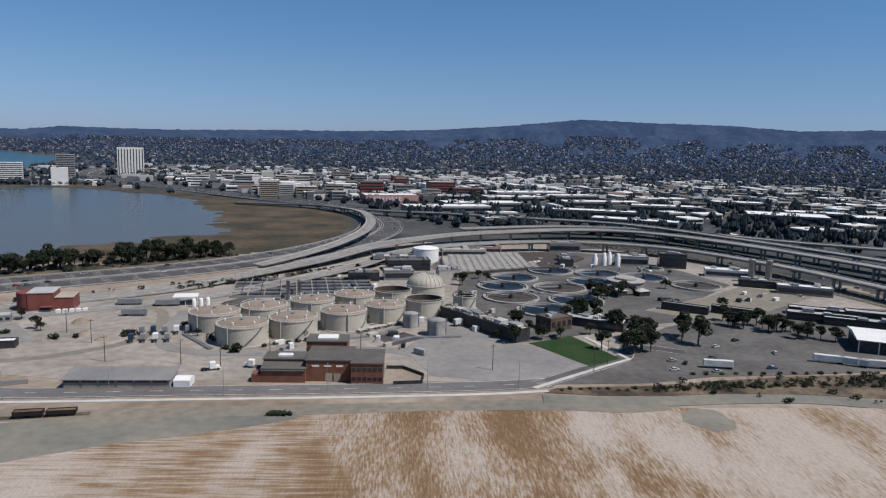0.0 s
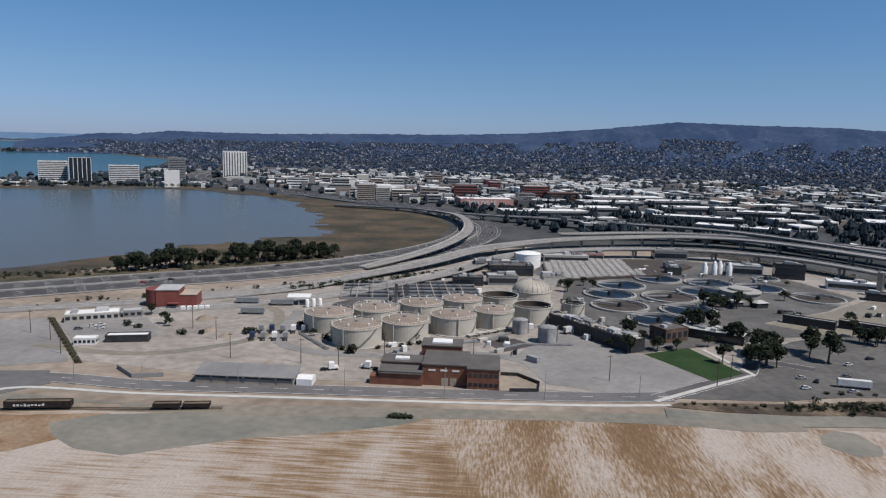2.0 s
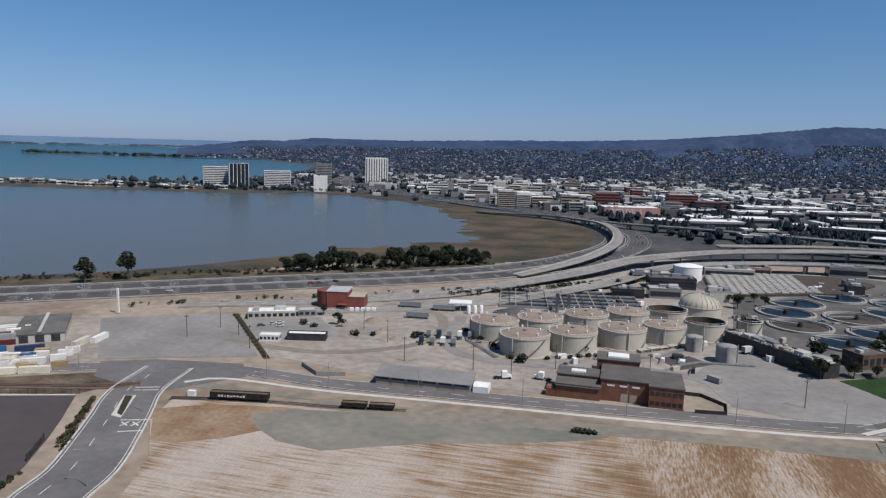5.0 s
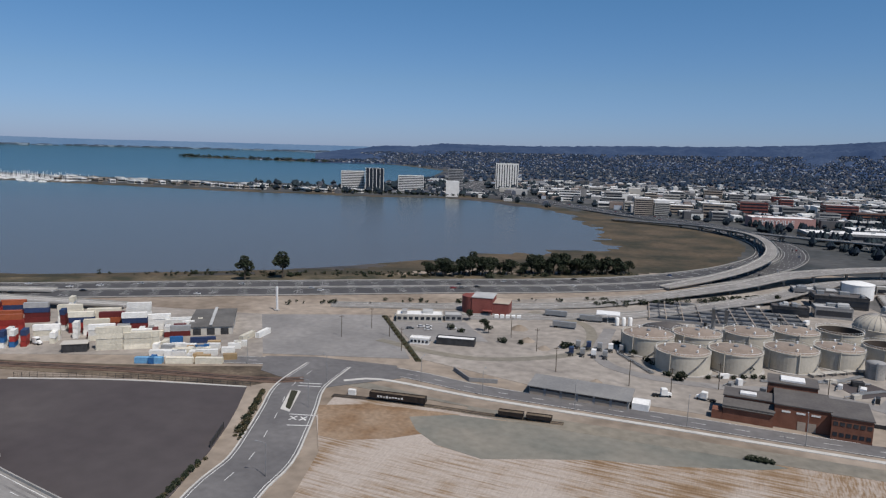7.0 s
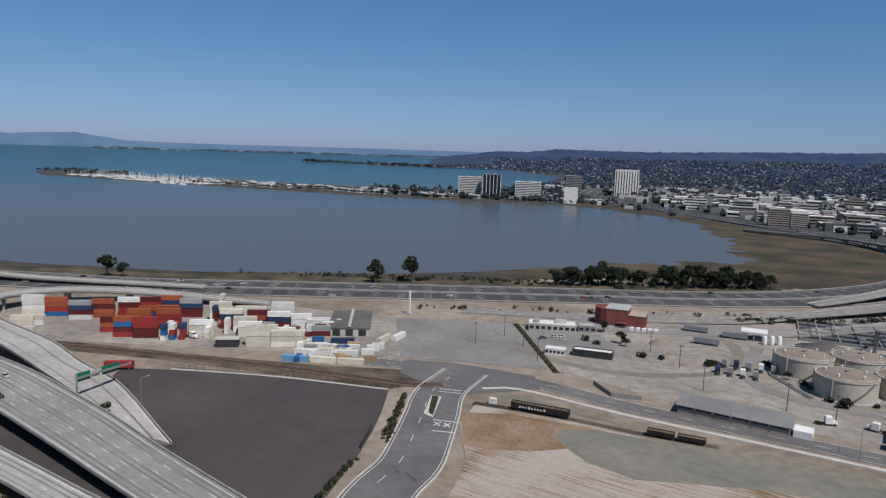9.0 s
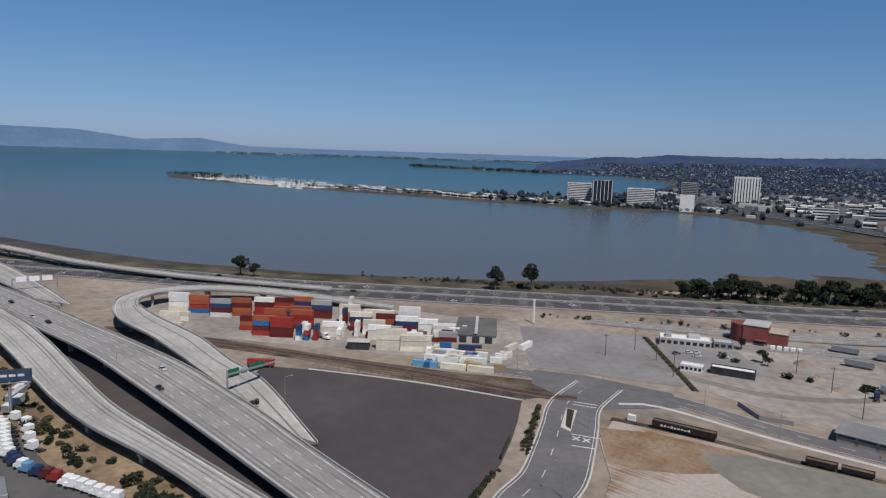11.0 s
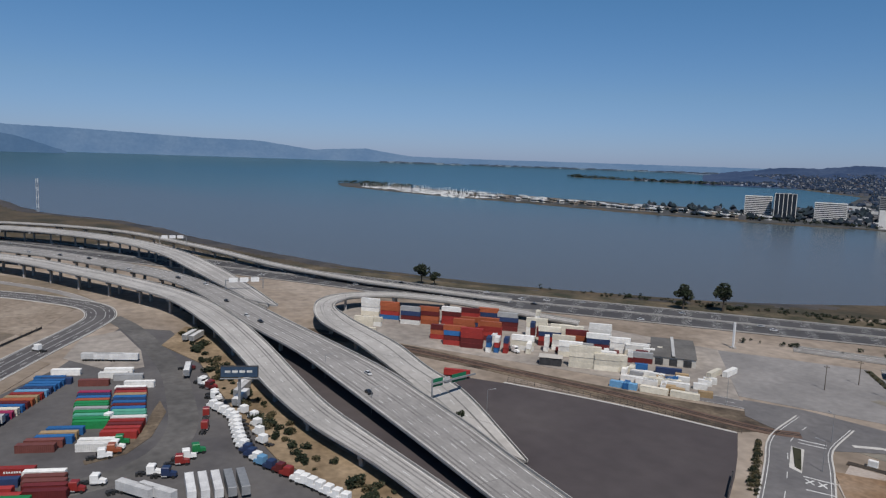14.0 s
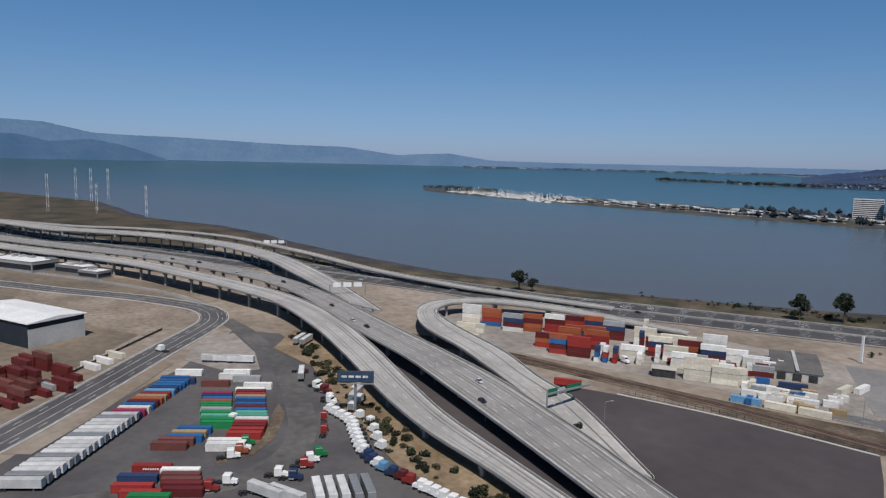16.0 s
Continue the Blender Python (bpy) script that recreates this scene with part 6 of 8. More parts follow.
def tractor(color, x, y, turn):
    if color not in TRUCKC:
        pm = M["white_paint"] if color == "white" else mat("truck_" + color, PAINT[color], tuple(c * 0.9 for c in PAINT[color]), 0.5, 0.35, 0.0, spec=0.5)
        t = thing("truck_tractor", NAMES.get(color, color) + " semi truck tractor with sleeper cab", "truck", "parked trucks", at=(x, y, 0.13), turn=turn)
        part("sleeper_cab", Geo().box(-0.6, 1.9, -1.22, 1.22, 0.9, 3.7, 0.25).mesh("sleeper_cab", pm), t)
        part("hood", Geo().add([(1.9, -0.95, 0.8), (3.9, -0.85, 0.8), (3.9, 0.85, 0.8), (1.9, 0.95, 0.8), (1.9, -0.95, 2.1), (3.8, -0.75, 1.75), (3.8, 0.75, 1.75), (1.9, 0.95, 2.1)],
                               [(3, 2, 1, 0), (4, 5, 6, 7), (0, 1, 5, 4), (1, 2, 6, 5), (2, 3, 7, 6), (3, 0, 4, 7)]).mesh("hood", pm), t)
        part("windscreen", Geo().box(1.88, 1.96, -1.05, 1.05, 2.2, 3.0).mesh("windscreen", M["glass_dark"]), t)
        part("chassis", Geo().box(-4.2, 1.9, -0.45, 0.45, 0.65, 1.0).mesh("chassis", M["dark_metal"]), t)
        part("fifth_wheel", Geo().box(-3.4, -2.2, -0.6, 0.6, 1.0, 1.2).mesh("fifth_wheel", M["dark_metal"]), t)
        part("fuel_tank", Geo().tube((-0.6, -1.0, 0.8), (1.2, -1.0, 0.8), 0.32, 10).mesh("fuel_tank", M["metal_grey"]), t)
        wheels(t, [(a, s * 1.0) for a in (3.0, -2.2, -3.5) for s in (-1, 1)], False)
        TRUCKC[color] = t
        return t
    return copy_thing(TRUCKC[color], pose(x, y, 0.13, 0, 0, turn))


ln = smooth_line([(-366, 57, 0), (-349.4, 59.9, 0), (-337.6, 57, 0), (-322.3, 54, 0), (-307, 54.5, 0), (-298.5, 57.5, 0), (-289.8, 60, 0), (-270, 66, 0)], 3.4)
seq = ["white"] * 12 + ["navy", "navy", "white", "lightblue", "navy", "maroon", "red", "white", "white", "white", "white", "white", "white"]
for i, p in enumerate(ln[:len(seq) + 8]):
    tractor(seq[min(i, len(seq) - 1)], p.x, p.y, 205 + (i * 29 % 7) * 2)
for i, p in enumerate(ln[2:12:2]):
    tractor("white", p.x + 3, p.y + 6.5, 200)
for x, y, c, t in ((-348.5, 18, "green", 70), (-345, 16, "white", 60), (-342.1, 14.3, "orange", 70), (-339.6, 10.9, "white", 75), (-359.1, 51.5, "red", 160), (-319, 21.7, "white", 60), (-315.1, 25.2, "navy", 60), (-312, 12, "red", 90), (-372, 19, "white", 130), (-377, 60, "white", 30), (-399, 62, "white", 30), (-392, 63, "red", 30)):
    tractor(c, x, y, t)
for x, y, c, t in ((-398, 61, "white", 20), (-391, 62, "maroon", 30), (-380, 61, "white", 25), (-423, 62, "maroon", 60), (-346, 47, "red", 150), (-328, 38, "green", 80), (-325, 34, "white", 75), (-322, 31, "red", 70), (-321, 6, "white", 60), (-319, 0, "red", 60)):
    tractor(c, x, y, t)
tractor("white", -371, 219, 0)
tractor("white", -487, 8, 215)
copy_thing(tw, pose(-415, 60, 0.5, 0, 0, 160))

container("red", -351, 166, 1.3, 42)
cr_ = thing("trailer_chassis", "dark steel trailer chassis under a red box", "trailer", at=(-351, 166, 0.13), turn=42)
part("frame", Geo().box(-6, 6, -0.5, 0.5, 0.75, 1.15).mesh("frame", M["dark_metal"]), cr_)
wheels(cr_, [(-5, -1), (-5, 1), (-3.8, -1), (-3.8, 1), (4.5, -1), (4.5, 1)])

# ---- trees and shrubs ----
def leaf_cloud(rnd, blobs, count, size, squash=1.0):
    """Small bent leaf clumps spread over uneven lobes."""
    vs, fs = [], []
    for _ in range(count):
        cx, cy, cz, r = rnd.choice(blobs)
        while True:
            d = Vector((rnd.uniform(-1, 1), rnd.uniform(-1, 1), rnd.uniform(-1, 1)))
            if 0.15 < d.length < 1:
                break
        d = d.normalized() * (d.length ** 0.35)
        c = Vector((cx, cy, cz)) + Vector((d.x * r, d.y * r, d.z * r * squash))
        u = Vector((rnd.uniform(-1, 1), rnd.uniform(-1, 1), rnd.uniform(-0.6, 0.6))).normalized() * size * rnd.uniform(0.6, 1.4)
        w = Vector((rnd.uniform(-1, 1), rnd.uniform(-1, 1), rnd.uniform(-0.6, 0.6))).normalized() * size * rnd.uniform(0.6, 1.4)
        k = len(vs)
        n = u.cross(w).normalized() * size * 0.5
        vs += [tuple(c - u), tuple(c + w), tuple(c + u), tuple(c - w), tuple(c + n)]
        fs += [(k, k + 1, k + 4), (k + 1, k + 2, k + 4), (k + 2, k + 3, k + 4), (k + 3, k, k + 4), (k + 3, k + 2, k + 1, k)]
    return vs, fs


def make_tree(seed, h, spread, label, name="tree", group="trees"):
    rnd = random.Random(seed)
    t = thing(name, label, "tree", group)
    g = Geo()
    g.tube((0, 0, -0.3), (0.2, 0.1, h * 0.45), 0.035 * h, 8, 0.022 * h)
    blobs = []
    for k in range(7):
        a = k * 2.4 + rnd.random()
        q = spread * rnd.uniform(0.25, 0.72)
        p = (math.cos(a) * q, math.sin(a) * q, h * rnd.uniform(0.48, 0.85))
        g.tube((0.15, 0.1, h * rnd.uniform(0.25, 0.45)), p, 0.014 * h, 6, 0.005 * h)
        blobs.append((*p, spread * rnd.uniform(0.32, 0.55)))
    blobs.append((0, 0, h * 0.85, spread * 0.45))
    part("trunk", g.mesh("trunk", M["bark"]), t)
    v, f = leaf_cloud(rnd, blobs, 520, 0.055 * h, 0.8)
    part("crown", mesh_of("crown", v, f, M["leaf"]), t)
    return t


def make_shrub(seed, r, mat_key, label):
    rnd = random.Random(seed)
    t = thing("shrub", label, "shrub", "shrubs")
    blobs = [(rnd.uniform(-0.5, 0.5) * r, rnd.uniform(-0.5, 0.5) * r, r * rnd.uniform(0.3, 0.6), r * rnd.uniform(0.4, 0.65)) for _ in range(5)]
    v, f = leaf_cloud(rnd, blobs, 150, r * 0.17, 0.8)
    part("foliage", mesh_of("foliage", v, f, M[mat_key]), t)
    return t


PROTO = [make_tree(1, 12, 5.5, "dark green tree with a broad crown"), make_tree(2, 15, 5.0, "tall dark grey-green eucalyptus tree"), make_tree(3, 8, 4.0, "small round dark green tree"), make_tree(4, 14, 6.0, "large spreading dark green tree")]
used = [False] * 4
SH = [make_shrub(11, 2.2, "leaf", "low dark green leafy shrub"), make_shrub(12, 1.8, "leaf_dry", "low dry olive-brown scrub bush")]
used_s = [False] * 2


def put(kind_, x, y, s=1.0, z=0.0):
    protos, us = (PROTO, used) if kind_ < 10 else (SH, used_s)
    k = kind_ % 10
    a = (x * 13.7 + y * 7.3) % 360
    m = pose(x, y, z, 0, 0, a) @ Matrix.Scale(s, 4)
    if not us[k]:
        us[k] = True
        protos[k].matrix_basis = m
        return protos[k]
    o = copy_thing(protos[k], pose(x, y, z))
    o.matrix_basis = m
    return o


rnd = random.Random(8)
for x, y, s in ((-396.7, 402, 0.95), (-379.2, 424.2, 1.05), (-560, 285, 0.9), (-552, 292, 0.6)):
    put(1 if x > -500 else 3, x, y, s * 1.4, -0.6)
for i in range(78):       # row behind the freeway, beside the marsh
    t = i / 77
    put(rnd.choice((0, 1, 1, 2, 3)), -290 + 138 * t + rnd.uniform(-4, 4), 497 + 100 * t + rnd.uniform(-7, 9), rnd.uniform(0.55, 1.3) * (0.75 + 0.4 * math.sin(i * 0.35) ** 2), -0.6)
for i in range(26):
    t = rnd.random()
    put(10 if rnd.random() < 0.7 else 11, -470 + 260 * t + rnd.uniform(-6, 6), 378 + 165 * t + rnd.uniform(-8, 8), rnd.uniform(0.8, 1.9), -0.6)
for x, y, k, s in ((-77.8, 321.2, 2, 0.6), (-51.5, 346, 2, 0.7), (-104, 348, 2, 0.5), (-21.5, 381, 2, 0.7), (-204.9, 376, 0, 0.55), (-187.9, 358, 3, 0.5), (-184, 354, 2, 0.6), (125.1, 438, 3, 0.8), (146, 456, 3, 0.7), (203.5, 428, 2, 0.9), (100.8, 402, 3, 0.7), (106, 404, 2, 0.9), (95, 398, 2, 0.9),
                   (114, 371, 3, 0.7), (100, 361, 2, 0.8), (121, 352, 3, 0.95), (128, 350, 3, 0.9), (116, 345, 2, 0.9), (150, 358, 1, 1.0), (152, 343, 1, 1.1), (147, 352, 0, 0.9), (82, 352, 2, 0.8), (70, 352, 2, 0.7), (60, 350, 2, 0.7), (135, 450, 2, 0.8), (48, 352, 2, 0.6)):
    put(k, x, y, s, 0.15)
for x, y, k, q in ((103, 392, 3, 0.95), (117, 368, 3, 0.9), (120, 335, 3, 1.0), (113, 327, 3, 0.85), (123, 331, 0, 0.9), (99, 334, 3, 0.7), (72, 351, 2, 0.9), (56, 343, 3, 0.7), (131, 451, 3, 0.8), (139, 459, 2, 0.9), (34, 423, 3, 0.7), (41, 488, 0, 0.8), (113, 400, 3, 0.8), (188, 487, 2, 0.9), (109, 331, 2, 1.1), (117, 329, 3, 0.8)):
    put(k, x, y, q, 0.15)
for x, y, q in ((-116, 367, 1.2), (-112, 362, 1.1), (-96, 345, 1.1), (-92, 340, 1.0), (-79, 323, 1.4), (-84, 327, 1.0), (-47, 360, 1.2), (-21, 381.5, 1.3), (-40, 346, 0.9), (-44, 344, 0.8), (-48, 342, 0.9), (-53, 340, 0.8), (-67, 331, 0.8), (-62, 335, 0.7), (-57, 337.5, 0.8), (-205, 352, 1.4), (-198, 349, 1.1), (-170, 341, 1.3), (-162, 343, 1.0), (-140, 348, 1.5), (-137, 349, 1.3)):
    put(10, x, y, q, 0.15)
for i in range(26):
    t = i / 25
    put(rnd.choice((0, 2, 3)), 186 + 44 * t + rnd.uniform(-6, 6), 392 - 36 * t + rnd.uniform(-7, 7), rnd.uniform(0.5, 0.8), 0.15)
for i in range(120):      # dry bank
    t = rnd.random()
    x = -490 + 250 * t
    y = float(np.interp(x, [-490, -440, -400, -350, -310, -260, -240], [83, 76, 74, 70, 71, 77, 84])) + rnd.uniform(-6, 5)
    put(rnd.choice((10, 10, 11)), x, y, rnd.uniform(0.4, 1.5), 0.45)


def thicket(name, label, spots, category="shrubs", clumps=40):
    """Many far or small plants, joined."""
    vs, fs = [], []
    for x, y, z, r, h in spots:
        bl = [(x + rnd.uniform(-0.5, 0.5) * r, y + rnd.uniform(-0.5, 0.5) * r, z + h * rnd.uniform(0.35, 0.7), r * rnd.uniform(0.45, 0.75)) for _ in range(4)]
        v, f = leaf_cloud(rnd, bl, clumps, r * 0.24, 0.8)
        b = len(vs)
        vs += v
        fs += [tuple(i + b for i in q) for q in f]
    return solid(name, mesh_of(name, vs, fs, M["leaf"]), label, category, "stuff")


sp = []
for i in range(46):       # freeway side
    t = rnd.random()
    sp.append((-330 + 190 * t + rnd.uniform(-5, 5), 352 + 130 * t + rnd.uniform(-6, 6), 0, rnd.uniform(0.8, 2.2), 2.4))
for i in range(90):       # plant edge by the freeway
    t = rnd.random()
    sp.append((-150 + 130 * t + rnd.uniform(-4, 4), 455 + 110 * t + rnd.uniform(-5, 5), 0, rnd.uniform(1, 3), 3.5))
for i in range(260):      # scrub along the shore
    t = rnd.random() ** 0.8
    sp.append((-520 + 370 * t + rnd.uniform(-8, 8), 352 + 248 * t + rnd.uniform(-9, 12), -0.6, rnd.uniform(0.8, 2.6) * (0.6 + 0.6 * t), 2.5))
for i in range(70):
    sp.append((rnd.uniform(120, 330), rnd.uniform(262, 300), 0.1, rnd.uniform(0.8, 2.2), 2.2))
for i in range(240):
    t = rnd.random()
    sp.append((105 + 230 * t, 277 + 29 * t + rnd.uniform(-4, 4), 0.1, rnd.uniform(0.7, 1.9), 1.8))
thicket("roadside_scrub", "dark scrub along the freeway and shore", sp)
for i in range(30):
    t = i / 29
    put(11 if i % 3 else 10, -232 + 24 * t * (1 if i % 2 else 0.9), 220 - 42 * t, rnd.uniform(0.5, 0.9))
    put(10 if i % 3 else 11, -207 + 14 * t, 160 - 44 * t + rnd.uniform(-1, 1), rnd.uniform(0.5, 0.8))
for x0, y0, x1, y1, n in ((-47.9, 245.2, -41, 246.1, 5), (66, 274, 300, 290, 60), (130, 296, 260, 303, 20)):
    for i in range(n):
        t = i / (n - 1)
        put(10 if n < 20 else rnd.choice((10, 11, 11)), x0 + (x1 - x0) * t, y0 + (y1 - y0) * t + rnd.uniform(-1.5, 1.5) * (n > 20), rnd.uniform(0.7, 0.95) * (1 if n < 20 else 0.8), 0.1)
for i in range(14):
    put(11, -253 + 56 * i / 13 + 0.8, 356 - 66 * i / 13, 0.7, 0.2)

# ---- city beyond the freeway ----
block("office_tower", "tall pale residential tower with upright window strips", -684, 1781, 60, 26, 67, 22, "wall_white", "roof_light", vert=9, units=5, cat="tower")
block("office_block", "white office block with window bands", -939, 1417, 54, 22, 43, 30, "wall_white", "roof_white", bands=11, units=3, cat="office")
block("office_block", "dark glass office tower with white piers", -877, 1412, 42, 30, 52, 32, "glass_dark", "roof_white", units=2, cat="office")
for k in range(6):
    o = thing("facade_pier", "white concrete facade pier", "pier", "facade piers", at=(-877, 1412, 0.1), turn=32)
    part("shaft", Geo().box(-21 + k * 8.2, -20 + k * 8.2, -15.6, -15, 0, 52).mesh("shaft", M["wall_white"]), o)
block("office_block", "white office block with window bands", -792, 1432, 58, 22, 38, 26, "wall_white", "roof_white", bands=10, units=3, cat="office")
block("office_block", "small white office slab with blank end wall", -664, 1380, 28, 20, 33, 22, "wall_white", "roof_white", units=1, cat="office")
block("office_block", "dark banded office tower", -733, 1552, 36, 30, 53, 24, "wall_grey", "roof_light", bands=14, cat="office")
block("apartment_block", "tan stepped apartment block", -236, 1212, 30, 24, 27, 14, "wall_tan", "roof_light", bands=8, units=2, cat="apartments")
block("apartment_block", "pale apartment block with rows of windows", -207, 1216, 24, 22, 22, 14, "wall_cream", "roof_light", bands=7, cat="apartments")
pm = block("market_hall", "pink market hall with a white sign", -28, 1155, 88, 40, 14, 15, "pink_wall", "roof_white", cat="hall", units=4)
fc = bpy.data.curves.new("sign_letters", "FONT")
fc.body, fc.size, fc.extrude, fc.align_x = "EMERYVILLE", 9.5, 0.2, "CENTER"
fc.materials.append(M["roof_white"])
tx = new("sign_letters", fc)
tx.parent = pm
tx.matrix_basis = pose(-10, -20.4, 5, 90, 0, 0)
block("brick_block", "red-brown brick block with small windows", -70, 1368, 46, 30, 22, 12, "red_wall", "roof_grey", bands=4, cat="building")
block("brick_block", "white office block beside a red one", -118, 1362, 40, 28, 17, 12, "wall_white", "roof_white", bands=4, cat="building")
block("brick_block", "dark red brick block", 66, 1368, 50, 36, 25, 12, "red_wall", "roof_light", bands=5, cat="building")
block("brick_block", "brown low brick block", 115, 1350, 60, 30, 15, 12, "brick_red", "roof_grey", bands=3, cat="building")
for x, y, w, d, h, t in ((235, 1350, 150, 50, 11, 16), (300, 1300, 120, 36, 10, 16), (190, 1250, 110, 44, 9, 14), (330, 1180, 140, 36, 9, 8), (120, 1120, 130, 46, 8, 14), (60, 1030, 130, 40, 9, 14), (125, 870, 60, 22, 10, 12), (275, 1010, 120, 30, 9, -14), (420, 1120, 120, 34, 9, -10), (560, 1000, 110, 60, 10, -22),
                           (640, 1060, 90, 40, 9, -20), (300, 900, 110, 30, 8, -25), (720, 980, 120, 50, 9, -24), (480, 1290, 90, 40, 9, 10), (600, 1240, 90, 40, 9, -12)):
    block("long_warehouse", "long low warehouse with a bright white roof", x, y, w, d, h, t, "wall_grey", "roof_white", units=6, bands=1, cat="warehouse", group="city warehouses")


def clear(x, y, far=45):
    return min((p.x - x) ** 2 + (p.y - y) ** 2 for p in fw_line[::4]) > far * far


BIG = [(-684, 1781, 45), (-939, 1417, 40), (-877, 1412, 40), (-792, 1432, 45), (-664, 1380, 30), (-733, 1552, 32), (-236, 1212, 30), (-207, 1216, 26), (-28, 1155, 60), (-70, 1368, 40), (-118, 1362, 36), (66, 1368, 40), (115, 1350, 44), (235, 1350, 90), (300, 1300, 70), (190, 1250, 66), (330, 1180, 80),
       (120, 1120, 76), (60, 1030, 76), (125, 870, 40), (275, 1010, 66), (420, 1120, 66), (560, 1000, 70), (640, 1060, 54), (300, 900, 62), (720, 980, 70), (480, 1290, 52), (600, 1240, 52)]
rnd = random.Random(21)
spots = []
for j in range(22):
    for i in range(44):
        x, y = -640 + i * 52 + rnd.uniform(-12, 12), 780 + j * 58 + rnd.uniform(-14, 14)
        az = math.degrees(math.atan2(-(x - CX), y - CY))
        if not (-37 < az < 33) or (y < 900 and x < 330):
            continue
        spots.append((x, y))
sx, sy = np.array([p[0] for p in spots]), np.array([p[1] for p in spots])
ok = (inland(sx, sy, LAND) > 45) & (inland(sx, sy, MARSH) < -40)
count = 0
for (x, y), good in zip(spots, ok):
    if not good or not clear(x, y, 60) or any(math.hypot(x - a, y - b) < r + 22 for a, b, r in BIG):
        continue
    if rnd.random() < 0.30 or (x > 300 and rnd.random() < 0.25):
        continue
    core = -480 < x < 60 and 1130 < y < 1800
    h = rnd.uniform(6, 11) if not core else rnd.choice((8, 9, 12, 15, 18, 22))
    w, d = rnd.uniform(20, 48), rnd.uniform(14, 32)
    wall = rnd.choice(("wall_cream", "wall_grey", "wall_tan", "wall_white", "wall_grey", "wall_white", "red_wall" if core and x > -150 else "wall_cream"))
    roof = rnd.choice(("roof_white", "roof_light", "roof_grey", "roof_white", "wall_grey"))
    txt = {"wall_cream": "cream", "wall_grey": "grey", "wall_tan": "tan", "wall_white": "white", "red_wall": "red"}[wall]
    block("city_block", txt + (" mid-rise office building with window bands" if h > 11 else " low city building with a flat " + ("pale" if roof in ("roof_white", "roof_light") else "grey") + " roof"), x, y, w, d, h, 14 + rnd.choice((0, 0, 0, 90)) + rnd.uniform(-3, 3), wall, roof,
          bands=0 if y > 1650 and h < 12 else min(4, max(1, int(h / 5))), units=rnd.choice((0, 1)) if y < 1500 else 0, group="city blocks", far=True)
    count += 1
    if count > 262:
        break

# pale flat roofs of works and shops between the blocks, too many to count
rg = Geo()
rnd = random.Random(71)
fwq = np.array([(p.x, p.y) for p in fw_line[::4]])
while len(rg.v) < 8 * 900:
    r = rnd.uniform(1080, 2450)
    a = radians(90 + rnd.triangular(-36, 27, 4))
    x, y = CX + r * math.cos(a), CY + r * math.sin(a)
    if y < 1000 or inland(np.array([x]), np.array([y]), LAND)[0] < 45 or inland(np.array([x]), np.array([y]), MARSH)[0] > -40 or ((fwq[:, 0] - x) ** 2 + (fwq[:, 1] - y) ** 2).min() < 55 ** 2 or any(math.hypot(x - p, y - q) < z_ + 14 for p, q, z_ in BIG):
        continue
    rg.obox(x, y, rnd.uniform(14, 46), rnd.uniform(10, 24), -0.5, rnd.choice((5, 6, 7, 9, 12)), radians(14 + rnd.choice((0, 90))))
M["shed_roofs"] = island_mat("shed_roofs", [(0.52, 0.52, 0.52), (0.30, 0.30, 0.31), (0.60, 0.60, 0.59), (0.15, 0.15, 0.155), (0.42, 0.41, 0.40), (0.22, 0.18, 0.16), (0.58, 0.57, 0.55), (0.10, 0.10, 0.105)])
solid("commercial_roofs", rg.mesh("commercial_roofs", M["shed_roofs"]), "countless pale flat-roofed works and shops", "buildings", "stuff")

# small houses and street trees, too many to count
hv, hf, hi, tv, tf = [], [], [], [], []
far_v, far_f = [], []
rnd = random.Random(33)
cand = []
while len(cand) < 36000:
    r = math.sqrt(rnd.uniform(850 ** 2, 6900 ** 2))
    az = rnd.uniform(-38, 40)
    a = radians(90 + az)
    cand.append((CX + r * math.cos(a), CY + r * math.sin(a)))
cx_, cy_ = np.array([c[0] for c in cand]), np.array([c[1] for c in cand])
okc = (inland(cx_, cy_, LAND) > 40) & (inland(cx_, cy_, MARSH) < -25)
fwp = np.array([(p.x, p.y) for p in fw_line[::4]])
near_fw = np.array([((fwp[:, 0] - x) ** 2 + (fwp[:, 1] - y) ** 2).min() < 38 ** 2 for x, y in cand])


def hill_z(x, y):
    d = math.hypot(x - CX, y - CY)
    if d < 4300:
        return 0.0
    az = math.degrees(math.atan2(-(x - CX), y - CY))
    return (100 + ridge_px(az) * 9000 / 1236.0) * ((d - 4300) / 4700) ** 1.3


